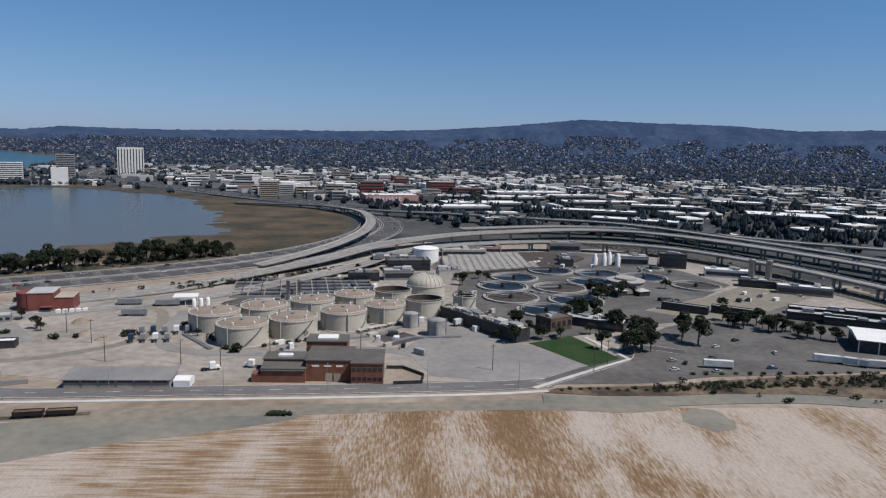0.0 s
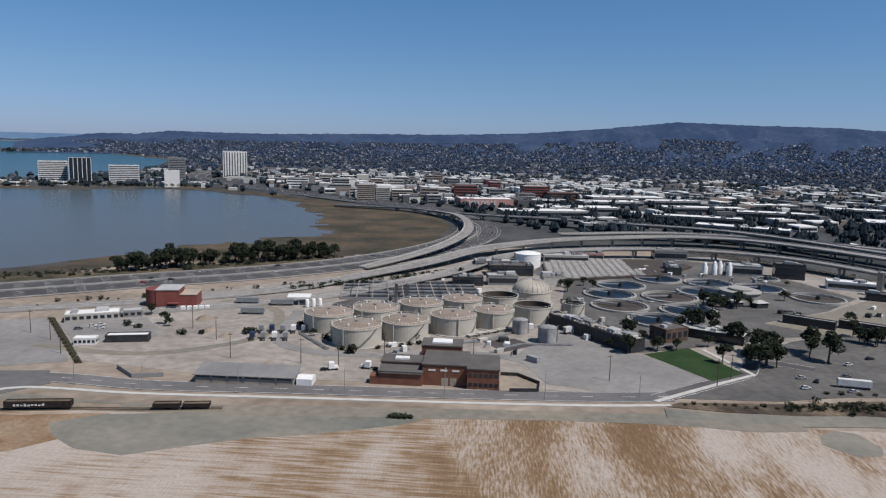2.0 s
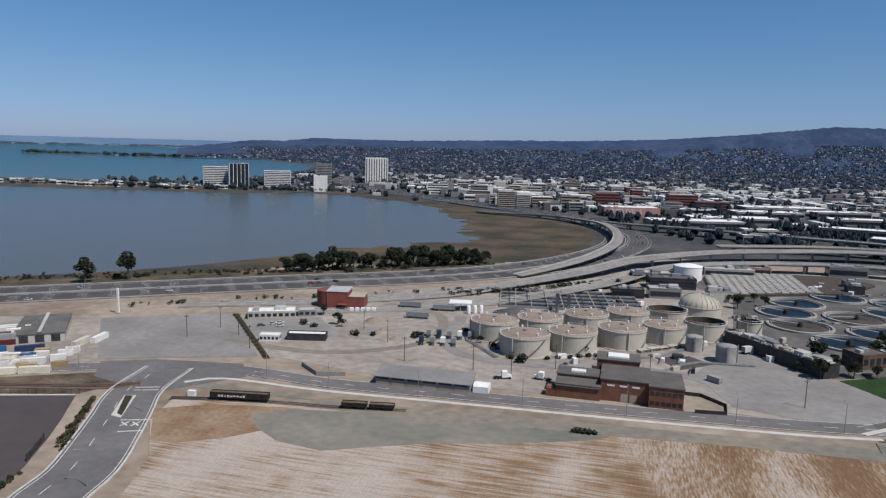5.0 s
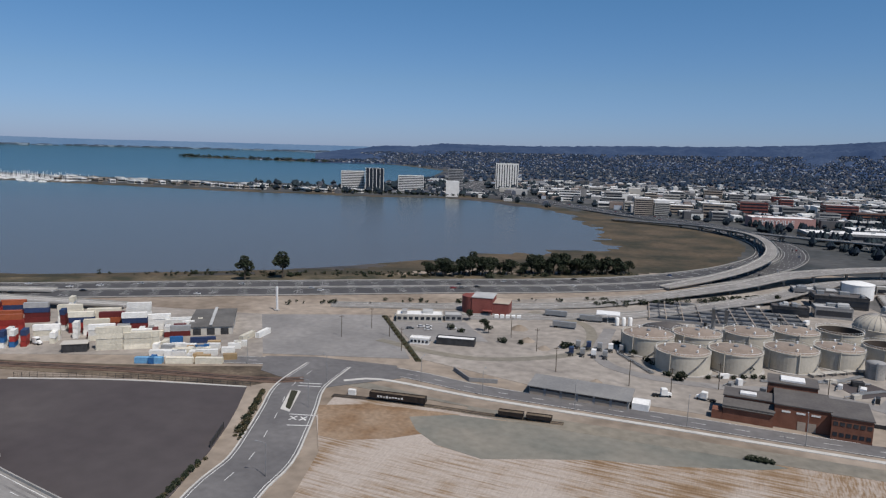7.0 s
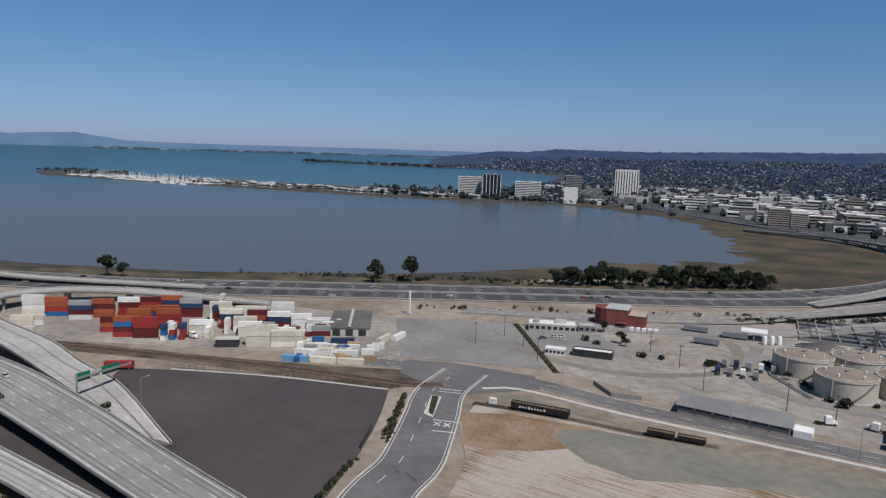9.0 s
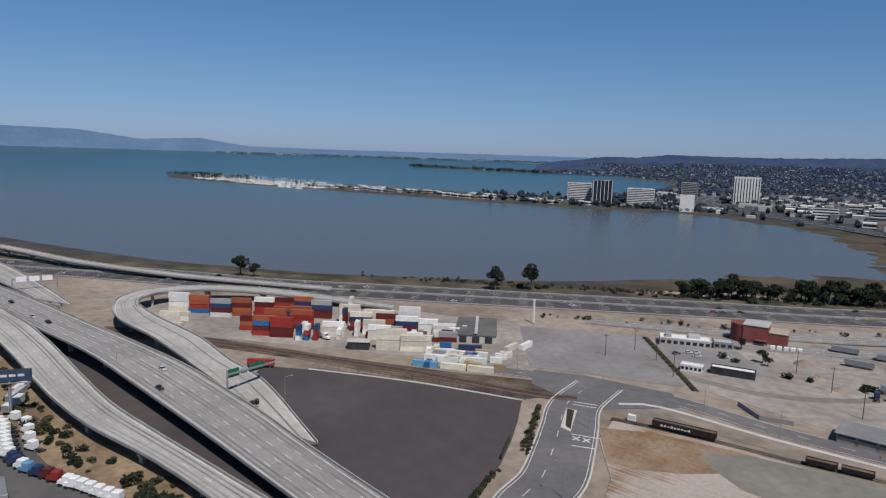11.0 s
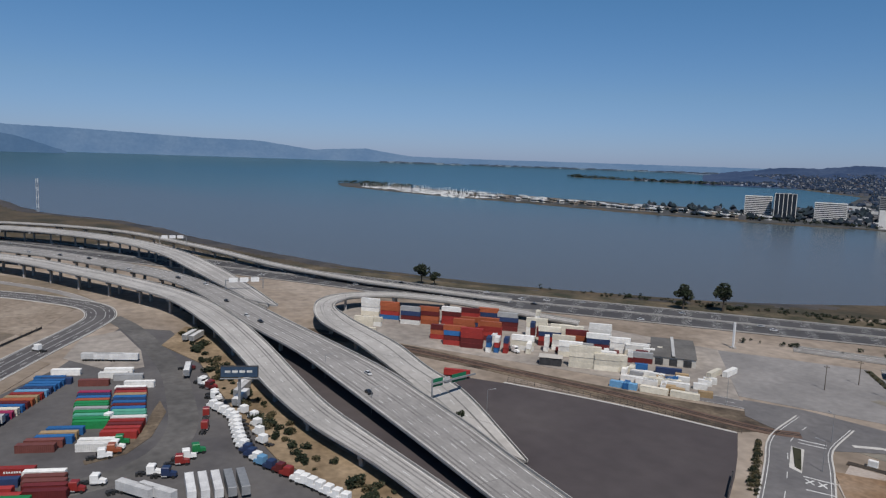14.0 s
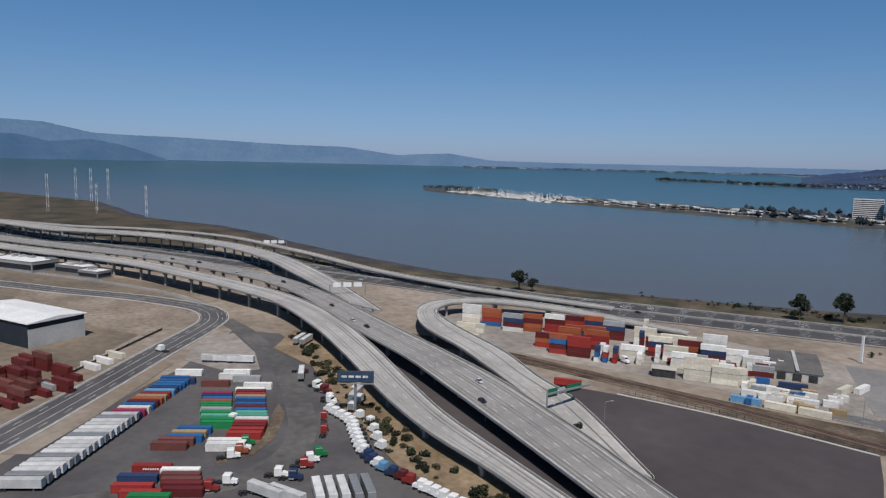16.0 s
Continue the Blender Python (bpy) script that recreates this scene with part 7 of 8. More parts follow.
for n_, ((x, y), g_, nf_) in enumerate(zip(cand, okc, near_fw)):
    if not g_ or nf_:
        continue
    X, Y, Z, k = away(x, y, hill_z(x, y))
    if n_ % 4 == 0 and y > 1250:
        w, d, h = rnd.uniform(8, 20) * k, rnd.uniform(7, 11) * k, rnd.uniform(3.5, 8) * k
        t = radians(14 + rnd.choice((0, 90)))
        c, s = math.cos(t), math.sin(t)
        g = Geo().gable(-w / 2, w / 2, -d / 2, d / 2, -1, h, h + 2.2 * k)
        b = len(hv)
        hv += [(X + p * c - q * s, Y + p * s + q * c, Z + zz) for p, q, zz in g.v]
        hf += [tuple(i + b for i in f) for f in g.f]
        hi += [0, 0, 0, 0, 0, 1, 1]
    else:
        r, h = rnd.uniform(4, 9) * k, rnd.uniform(7, 15) * k
        # trees past 2.3 km go to the mesh with haze-tinted leaves
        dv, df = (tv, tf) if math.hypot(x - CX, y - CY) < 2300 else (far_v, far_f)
        near_ = math.hypot(x - CX, y - CY) < 1500
        if near_:
            r *= 0.55
        for q in range(6 if near_ else 2 if y < 2600 else 1):
            b = len(dv)
            ox, oy = rnd.uniform(-4, 4) * k, rnd.uniform(-4, 4) * k
            ring = [(X + ox + r * rnd.uniform(0.6, 1.15) * math.cos(u), Y + oy + r * rnd.uniform(0.6, 1.15) * math.sin(u), Z + h * rnd.uniform(0.3, 0.6)) for u in (0, 1.05, 2.1, 3.14, 4.2, 5.2)]
            dv += ring + [(X + ox, Y + oy, Z + h), (X + ox, Y + oy, Z - 1)]
            df += [(b + i, b + (i + 1) % 6, b + 6) for i in range(6)] + [(b + (i + 1) % 6, b + i, b + 7) for i in range(6)]
# house and city leaf colours lean blue to paint in distance haze
M["house_wall"] = island_mat("house_wall", [(0.30, 0.30, 0.30), (0.12, 0.12, 0.125), (0.38, 0.42, 0.48), (0.085, 0.10, 0.13), (0.15, 0.15, 0.165), (0.10, 0.115, 0.15)])
M["house_roof"] = island_mat("house_roof", [(0.05, 0.05, 0.058), (0.10, 0.10, 0.105), (0.09, 0.065, 0.058), (0.24, 0.25, 0.27), (0.06, 0.065, 0.08), (0.05, 0.05, 0.055), (0.08, 0.08, 0.09)])
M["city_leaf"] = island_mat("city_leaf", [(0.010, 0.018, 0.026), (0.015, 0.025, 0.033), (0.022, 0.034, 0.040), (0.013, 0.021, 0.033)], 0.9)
solid("distant_houses", mesh_of("distant_houses", hv, hf, [M["house_wall"], M["house_roof"]], False, hi), "countless small pale houses of the far city", "houses", "stuff")
# bluer, paler copy of the city leaves: haze put into the colour
M["hazed_leaf"] = island_mat("hazed_leaf", [(0.014, 0.027, 0.052), (0.020, 0.036, 0.062), (0.028, 0.044, 0.070), (0.017, 0.030, 0.058)], 0.9)
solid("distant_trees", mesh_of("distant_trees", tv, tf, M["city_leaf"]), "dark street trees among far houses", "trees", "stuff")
solid("hazy_trees", mesh_of("hazy_trees", far_v, far_f, M["hazed_leaf"]), "trees of the farthest city with haze tinted into their leaves", "trees", "stuff")

# peninsula: low housing, trees and a marina
rnd = random.Random(44)
axis = smooth_line([(-700, 1420, 0), (-900, 1330, 0), (-1080, 1290, 0), (-1390, 1230, 0), (-1700, 1190, 0)], 15)
hl = [block("condominium", "pale low waterfront housing block with flat roof", axis[0].x, axis[0].y, 22, 12, 7, 20, "wall_white", "roof_white", bands=1, group="waterfront housing"), block("condominium", "tan waterfront housing block with grey roof", axis[0].x + 30, axis[0].y + 20, 18, 11, 6, 30, "wall_tan", "roof_grey", bands=1, group="waterfront housing")]
pt = []
for i, p in enumerate(axis[12:]):
    for o in (-32, 0, 30, 60):
        if rnd.random() < 0.4:
            copy_thing(rnd.choice(hl), pose(p.x + rnd.uniform(-4, 4), p.y + o + rnd.uniform(-8, 8), 0.0, 0, 0, -12 + rnd.uniform(-20, 20)))
        if rnd.random() < 0.55:
            pt.append((p.x + rnd.uniform(-6, 6), p.y + o + rnd.uniform(-16, 16) - 12, 0, rnd.uniform(2.5, 5), 9))
for i in range(60):
    pt += [(rnd.uniform(-2350, -1950), 1150 + rnd.uniform(-50, 70), -0.5, rnd.uniform(4, 8), 17) for _ in range(2)]
for i in range(30):
    pt += [(-1000 + i * 13 + rnd.uniform(-4, 4), 1285 + abs(i - 12) * 4 + rnd.uniform(-6, 6), -0.3, rnd.uniform(3, 6), 11) for _ in range(2)]
bt = thing("sailboat", "white moored sailboat with bare mast", "boat", "marina boats", at=(-1950, 1160, -1.4))
part("hull", Geo().add([(-4.5, -1.5, 0), (2.5, -1.5, 0), (5.5, 0, 0.3), (2.5, 1.5, 0), (-4.5, 1.5, 0), (-4.8, -1.8, 1.5), (2.5, -1.9, 1.6), (6.5, 0, 1.9), (2.5, 1.9, 1.6), (-4.8, 1.8, 1.5)],
                       [(4, 3, 2, 1, 0), (5, 6, 7, 8, 9), (0, 1, 6, 5), (1, 2, 7, 6), (2, 3, 8, 7), (3, 4, 9, 8), (4, 0, 5, 9)]).mesh("hull", M["white_paint"]), bt)
part("cabin", Geo().box(-2.5, 2, -1.1, 1.1, 1.5, 2.5, 0.25).mesh("cabin", M["white_paint"]), bt)
part("mast", Geo().tube((0.5, 0, 1.5), (0.5, 0, 14), 0.22, 6).mesh("mast", M["white_paint"]), bt)
for i in range(14):
    copy_thing(bt, pose(rnd.uniform(-2120, -1560), 1105 + rnd.uniform(-8, 120), -0.2, 0, 0, rnd.choice((75, 255)) + rnd.uniform(-5, 5)))
g = Geo()
for i in range(270):
    a, b = rnd.uniform(-2130, -1540), 1095 + rnd.uniform(-14, 135)
    g.obox(a, b, 11, 3.4, -1.5, 0.7, radians(75))
    g.obox(a, b, 5, 2.2, 0.7, 1.6, radians(75))
    g.obox(a, b, 0.45, 0.45, 0.7, rnd.uniform(11, 16), 0.4)
solid("moored_boats", g.mesh("moored_boats", M["white_paint"]), "rows of white moored sailboats with bare masts", "boats", "stuff")
for i in range(22):
    pr = thing("jetty", "pale floating marina jetty", "jetty", "marina jetties", at=(-2110 + i * 26, 1165, -0.2), turn=75)
    part("walkway", Geo().box(-55, 55, -1.2, 1.2, -1, 0.6).mesh("walkway", M["concrete"]), pr)

# pale works and houses along the farthest shore
fr = random.Random(15)
fg = Geo()
for i in range(260):
    d_, a_ = fr.uniform(11200, 12600), radians(90 + fr.uniform(22, 60))
    X, Y, Z, k = away(CX + d_ * math.cos(a_), CY + d_ * math.sin(a_), 0)
    fg.obox(X, Y, fr.uniform(30, 150) * k, fr.uniform(20, 60) * k, Z - 1, Z + fr.uniform(5, 20) * k, a_ + 1.57)
# wall colours are dulled towards blue to stand in for haze
solid("far_shore_buildings", fg.mesh("far_shore_buildings", island_mat("hazed_shore_walls", [(0.05, 0.07, 0.10), (0.10, 0.135, 0.18), (0.07, 0.095, 0.13), (0.20, 0.25, 0.30), (0.06, 0.08, 0.11), (0.08, 0.11, 0.15)])), "pale low buildings along the farthest shore", "buildings", "stuff")

# low islet out in the bay
iv = [away(x + rnd.uniform(-10, 10), y, 0) for x, y in [(-3720 + 1250 * (k / 75) ** 1.7, 3690 + 50 * math.sin(k * 1.7)) for k in range(75)]]
for X, Y, Z, k in iv:
    pt.append((X, Y, Z - 1, rnd.uniform(7, 24) * k, rnd.uniform(8, 22) * k))

thicket("peninsula_trees", "dark trees on the peninsula and the islet", pt, "trees", 26)

# ---- cars ----
CAR = {}
CARP = {"white": (0.70, 0.70, 0.70), "silver": (0.40, 0.41, 0.42), "black": (0.015, 0.015, 0.017), "red": (0.30, 0.03, 0.03), "blue": (0.05, 0.09, 0.20), "grey": (0.12, 0.125, 0.13)}


def car(color, x, y, z, turn):
    if color not in CAR:
        pm = mat("car_" + color, CARP[color], CARP[color], 0.5, 0.3, 0.0, var=0.03, spec=0.6)
        c = thing("car", color + " passenger car with dark windows", "car", "cars", at=(x, y, z), turn=turn)
        part("body", Geo().add([(-2.2, -0.88, 0.3), (2.2, -0.88, 0.3), (2.2, 0.88, 0.3), (-2.2, 0.88, 0.3), (-2.2, -0.88, 0.95), (2.15, -0.85, 0.85), (2.15, 0.85, 0.85), (-2.2, 0.88, 0.95)],
                               [(3, 2, 1, 0), (4, 5, 6, 7), (0, 1, 5, 4), (1, 2, 6, 5), (2, 3, 7, 6), (3, 0, 4, 7)]).mesh("body", pm), c)
        part("cabin", Geo().add([(-1.8, -0.82, 0.93), (1.0, -0.82, 0.9), (1.0, 0.82, 0.9), (-1.8, 0.82, 0.93), (-1.2, -0.65, 1.45), (0.3, -0.65, 1.45), (0.3, 0.65, 1.45), (-1.2, 0.65, 1.45)],
                                [(3, 2, 1, 0), (0, 1, 5, 4), (1, 2, 6, 5), (2, 3, 7, 6), (3, 0, 4, 7)]).mesh("cabin", M["glass_dark"]), c, "dark glass cabin")
        part("car_roof", Geo().box(-1.22, 0.32, -0.66, 0.66, 1.43, 1.5, 0.03).mesh("car_roof", pm), c)
        tm = Geo().tube((0, -0.1, 0), (0, 0.1, 0), 0.33, 10).mesh("wheel", M["rubber"])
        for a in (-1.35, 1.4):
            for s in (-0.82, 0.82):
                part("wheel", tm, c, "", (a, s, 0.33))
        CAR[color] = c
        return c
    return copy_thing(CAR[color], pose(x, y, z, 0, 0, turn))


rnd = random.Random(77)
PICK = ["white", "silver", "black", "white", "white", "red", "blue", "grey", "silver", "black"]
sdv = sides(fw_line)
for i in range(88):
    k = rnd.randrange(60, len(fw_line) - 120)
    o = rnd.choice((4.5, 8.5, 12.5, 16.5, 20.5)) * rnd.choice((-1, 1))
    d = fw_line[k + 1] - fw_line[k]
    a = math.degrees(math.atan2(d.y, d.x)) + (0 if o < 0 else 180)
    car(rnd.choice(PICK), fw_line[k].x + sdv[k].x * o, fw_line[k].y + sdv[k].y * o, 0.31, a)
vw, cl, cr, hz = main
for f, o in ((0.30, 0.3), (0.36, 0.7), (0.42, 0.2), (0.47, 0.55), (0.50, 0.8), (0.55, 0.4), (0.585, 0.28), (0.60, 0.36), (0.70, 0.62), (0.72, 0.22), (0.33, 0.5)):
    k = int(f * len(cl))
    p = cl[k].lerp(cr[k], o)
    d = cl[k + 1] - cl[k]
    slope = math.degrees(math.atan2(hz[k + 1] - hz[k], d.length))
    car(("black", "grey", "white", "black")[int(f * 100) % 4], p.x, p.y, hz[k] + 0.02, math.degrees(math.atan2(d.y, d.x)))
for x, y, t in ((150, 321, 20), (133, 312, 60), (128, 316, 10), (143, 300, 5), (172, 306, 0), (160, 340, 30), (186, 330, 80), (176, 352, 20), (124, 302, 15)):
    car(rnd.choice(PICK), x, y, 0.17, t)
for x, y, t in ((146, 306, 170), (205, 316, 160), (214, 312, 150), (222, 309, 165)):
    copy_thing(tw, pose(x, y, 0.17, 0, 0, t))
for x, y in ((-222, 346), (-219, 349), (-216, 343), (-205, 352), (-226, 340), (-240, 366), (-235, 369), (-228, 372)):
    car("white" if x > -224 else rnd.choice(PICK), x, y, 0.21, 30)
for i in range(14):
    car(rnd.choice(PICK), 270 + rnd.uniform(0, 90), 520 + rnd.uniform(-60, 90), 0.1, rnd.choice((-60, 120)))
for i in range(12):
    car(rnd.choice(PICK), 40 + rnd.uniform(0, 160), 900 + rnd.uniform(0, 90), 0.1, rnd.choice((-60, 120, 30)))
# plant lorries and tankers in the yard
for i in range(9):
    tractor(("grey", "navy", "grey", "white")[i % 4], -133 + (i % 5) * 5.5, 352 - (i // 5) * 14 + (i % 5) * 0.8, 100)
for x, y, t in ((-150, 388, 5), (-162, 413, 8), (-140, 412, 8)):
    copy_thing(tg, pose(x, y, 0.1, 0, 0, t))
tractor("white", -83, 296, 20)
tractor("white", -66, 300, 170)
copy_thing(tw, pose(33, 378, 0.2, 0, 0, 36))
container("white", 40, 366.5, 0.2, 36, False)
container("grey", 8, 322, 0.2, -40, False)

# ---- poles, signs, masts, fences ----
lp = thing("street_lamp", "grey steel street lamp with a curved arm", "street lamp", "street lamps", at=(-304.4, 146.4, 0.1), turn=60)
part("pole", Geo().tube((0, 0, 0), (0, 0, 11), 0.14, 8, 0.09).mesh("pole", M["metal_grey"]), lp)
part("arm", Geo().tube((0, 0, 11), (2.6, 0, 11.6), 0.07, 6).mesh("arm", M["metal_grey"]), lp)
part("lamp_head", Geo().box(2.4, 3.3, -0.18, 0.18, 11.45, 11.7, 0.05).mesh("lamp_head", M["metal_grey"]), lp)
for x, y, t in ((-182, 160, 200), (-205, 214, 200), (-150, 259, 90), (-112, 262, 90), (-70, 266, 90), (-30, 268, 90), (10, 272, 90), (48, 276, 90), (-180, 262, 90), (-216, 243, 150), (-262, 246, 120), (-330, 108, 60), (-380, 112, 60)):
    copy_thing(lp, pose(x, y, 0.1, 0, 0, t))
pp = thing("power_pole", "dark wooden power pole with a crossarm", "utility pole", "power poles", at=(-250, 307, 0.1), turn=40)
part("pole", Geo().tube((0, 0, 0), (0, 0, 12), 0.2, 8, 0.13).mesh("pole", M["bark"]), pp)
part("crossarm", Geo().box(-1.2, 1.2, -0.08, 0.08, 11, 11.2).mesh("crossarm", M["bark"]), pp)
for k in (-1, 0, 1):
    part("insulator", Geo().tube((k * 1.0, 0, 11.2), (k * 1.0, 0, 11.5), 0.07, 6).mesh("insulator", M["glass_dark"]), pp)
for x, y in ((-245, 330), (-228, 320), (-210, 300), (-150, 334), (-132, 306), (-98, 303), (-80, 300), (-62, 318), (-170, 352), (-20, 318), (40, 300), (86, 300), (95, 310)):
    copy_thing(pp, pose(x, y, 0.1, 0, 0, 20))
wp = thing("white_pylon", "tall white freestanding pylon sign", "pylon", at=(-316.5, 337.5, 0))
part("shaft", Geo().box(-0.55, 0.55, -0.4, 0.4, 0, 15, 0.1).mesh("shaft", M["white_paint"]), wp)
part("base", Geo().box(-1.5, 1.5, -1.2, 1.2, 0, 0.8, 0.1).mesh("base", M["concrete"]), wp)

bb = thing("billboard", "freeway billboard with a dark blue face on one steel column", "billboard", at=(-360, 65, 0.1), turn=62)
part("column", Geo().tube((0, 0, 0), (0, 0, 14), 0.55, 12).mesh("column", M["metal_grey"]), bb)
part("panel", Geo().box(-7.3, 7.3, -0.5, 0.5, 13.6, 18.2, 0.1).mesh("panel", M["dark_metal"]), bb)
part("face", Geo().box(-7, 7, -0.58, -0.5, 13.9, 17.9).mesh("face", mat("billboard_face", (0.03, 0.06, 0.11), (0.05, 0.09, 0.15), 0.3, 0.6, 0.0)), bb, "dark blue advertising face")
for k in range(4):
    part("text_bar", Geo().box(-5.5 + k * 2.8, -3.4 + k * 2.8, -0.62, -0.58, 15.6, 16.5).mesh("text_bar", M["road_paint"]), bb, "pale lettering bar")
part("catwalk", Geo().box(-7.3, 7.3, -1.4, -0.5, 13.2, 13.4).mesh("catwalk", M["metal_grey"]), bb)

gn = thing("sign_gantry", "freeway gantry with two green direction signs", "sign gantry", at=(-319, 129.5, 5.5), turn=96)
part("post", Geo().tube((0, 0, -5.5), (0, 0, 8.5), 0.35, 10).mesh("post", M["metal_grey"]), gn)
part("beam", Geo().box(0, 24, -0.3, 0.3, 6.2, 6.9).mesh("beam", M["metal_grey"]), gn)
for x0, x1 in ((0.5, 6), (11, 19)):
    s_ = part("sign_panel", Geo().box(x0, x1, 0.35, 0.5, 5.0, 8.4).mesh("sign_panel", M["sign_green"]), gn, "green direction sign")
    part("text_bar", Geo().box(x0 + 0.7, x1 - 0.7, 0.5, 0.53, 7.0, 7.6).mesh("text_bar", M["road_paint"]), s_)
    part("text_bar", Geo().box(x0 + 0.7, x1 - 1.2, 0.5, 0.53, 5.8, 6.4).mesh("text_bar", M["road_paint"]), s_)
part("blank_panel", Geo().box(6.8, 10, 0.35, 0.5, 5.4, 8).mesh("blank_panel", M["roof_light"]), gn)
for x, y, z, t in ((-549, 124, 11, 75), (-790, 140, 12.3, 70)):
    g2 = thing("sign_gantry", "freeway gantry seen from behind with pale sign backs", "sign gantry", "far gantries", at=(x, y, z), turn=t)
    part("beam", Geo().box(-2, 22, -0.3, 0.3, 6, 6.6).mesh("beam", M["metal_grey"]), g2)
    for k in (-2, 22):
        part("post", Geo().tube((k, 0, 0), (k, 0, 7), 0.3, 8).mesh("post", M["metal_grey"]), g2)
    for k in range(3):
        part("sign_panel", Geo().box(k * 7, k * 7 + 5.5, -0.5, -0.35, 5, 8).mesh("sign_panel", M["roof_white"]), g2, "white sign back")

mt = thing("radio_mast", "slender red and white lattice radio mast", "mast", "radio masts", at=(-1462, -51, 0))
for k in range(8):
    z0, z1 = k * 8.0, k * 8.0 + 8
    w0, w1 = 1.6, 1.6
    g = Geo()
    for sx_, sy_ in ((-1, -1), (1, -1), (1, 1), (-1, 1)):
        g.tube((sx_ * w0, sy_ * w0, z0), (sx_ * w1, sy_ * w1, z1), 0.3, 5)
    g.tube((-w0, -w0, z0), (w1, -w1, z1), 0.2, 4).tube((w0, w0, z0), (-w1, w1, z1), 0.2, 4).tube((-w0, w0, z0), (-w1, -w1, z1), 0.2, 4)
    part("mast_section", g.mesh("mast_section", M["white_paint"] if k % 2 else M["roof_light"]), mt)
for x, y, s in ((-1765, -1.5, 1.07), (-1724, 25.5, 1.09), (-1410, 21, 0.8), (-1818, 63, 1.05), (-1326, 89, 0.8)):
    o = copy_thing(mt, pose(x, y, -1))
    o.matrix_basis = pose(x, y, -1) @ Matrix.Scale(s, 4)

# lot fence, rails, street markings
fe = thing("chain_fence", "low metal fence along the paved lot", "fence", at=(0, 0, 0))
fl = smooth_line([(-334, 183, 0), (-290, 205, 0), (-240, 222, 0)], 3.2)
pm_ = Geo().box(-0.06, 0.06, -0.06, 0.06, 0, 2.2).mesh("post", M["dark_metal"])
for p in fl:
    part("post", pm_, fe, "", (p.x, p.y, 0))
for z in (0.4, 1.2, 2.1):
    part("rail", strip(Geo(), fl, -0.04, 0.04, z, z + 0.08).mesh("rail", M["dark_metal"]), fe)
rl = thing("railway", "rusty single railway track on dark ballast", "railway", kind="structure")
tl = smooth_line([(-470, 135, 0), (-404, 171, 0), (-346, 195, 0), (-297, 214, 0), (-241, 231, 0), (-226, 240, 0)], 4)
part("ballast", strip(Geo(), tl, -3.4, 3.4, -0.1, 0.3).mesh("ballast", M["rust"]), rl)
for o in (-0.8, 0.8):
    part("rail", strip(Geo(), tl, o - 0.1, o + 0.1, 0.3, 0.5).mesh("rail", M["dark_metal"]), rl)
tl2 = smooth_line([(170, 720, 0), (212, 668, 0), (278, 568, 0), (320, 438, 0), (350, 300, 0)], 6)
for k in range(5):
    r2 = thing("railway", "railway track on grey ballast below the flyovers", "railway", kind="structure")
    part("ballast", strip(Geo(), tl2, k * 6 - 2, k * 6 + 2, -0.1, 0.35).mesh("ballast", M["verge"]), r2)
    for o in (-0.8, 0.8):
        part("rail", strip(Geo(), tl2, k * 6 + o - 0.1, k * 6 + o + 0.1, 0.35, 0.5).mesh("rail", M["dark_metal"]), r2)
isl = thing("traffic_island", "narrow planted traffic island with pale kerb", "traffic island", kind="structure")
part("kerb", Geo().prism([(-213, 207), (-222.5, 226), (-218, 227), (-208, 206)], 0.2, 0.45).mesh("kerb", M["kerb"]), isl)
part("planting", Geo().prism([(-212, 209), (-221.5, 225.2), (-218.6, 225.8), (-209.2, 208)], 0.45, 0.7).mesh("planting", M["leaf_dry"]), isl)
for cx_m, cy_m in ((-203.2, 202), (-199.6, 203.3)):
    mk = thing("road_marking", "white crossing mark on the asphalt", "road marking", "road markings", at=(cx_m, cy_m, 0.31), turn=28)
    for a in (35, -35):
        part("stroke", Geo().box(-2.2, 2.2, -0.3, 0.3, 0, 0.02).mesh("stroke", M["road_paint"]), mk, "", (0, 0, 0.01 if a > 0 else 0.0), a + 90)
for x0, y0, x1, y1 in ((-206.8, 204.5, -197, 208), (-201, 195.5, -193.5, 199), (-223, 232, -214, 235.5), (-224.5, 235, -215.5, 238.5)):
    ml = thing("stop_line", "white stop line across the lane", "road marking", "stop lines", at=(0, 0, 0))
    part("stroke", strip(Geo(), [Vector((x0, y0, 0.3)), Vector((x1, y1, 0.3))], -0.3, 0.3, 0, 0.02).mesh("stroke", M["road_paint"]), ml)
bw2 = thing("boundary_wall", "low dark block wall beside the road", "wall", at=(0, 0, 0.1))
part("wall", strip(Geo(), [Vector((-174, 284, 0)), Vector((-162, 273.5, 0)), Vector((-150, 277, 0))], -0.25, 0.25, 0, 1.8).mesh("wall", M["wall_grey"]), bw2)
pw = thing("path_kerb", "pale concrete path along the lawn", "path", kind="structure")
part("paving", strip(Geo(), [Vector((55, 277, 0.2)), Vector((88, 303, 0.2)), Vector((108, 318, 0.2)), Vector((96, 356, 0.2))], -1.2, 1.2, 0, 0.1).mesh("paving", M["kerb"]), pw)

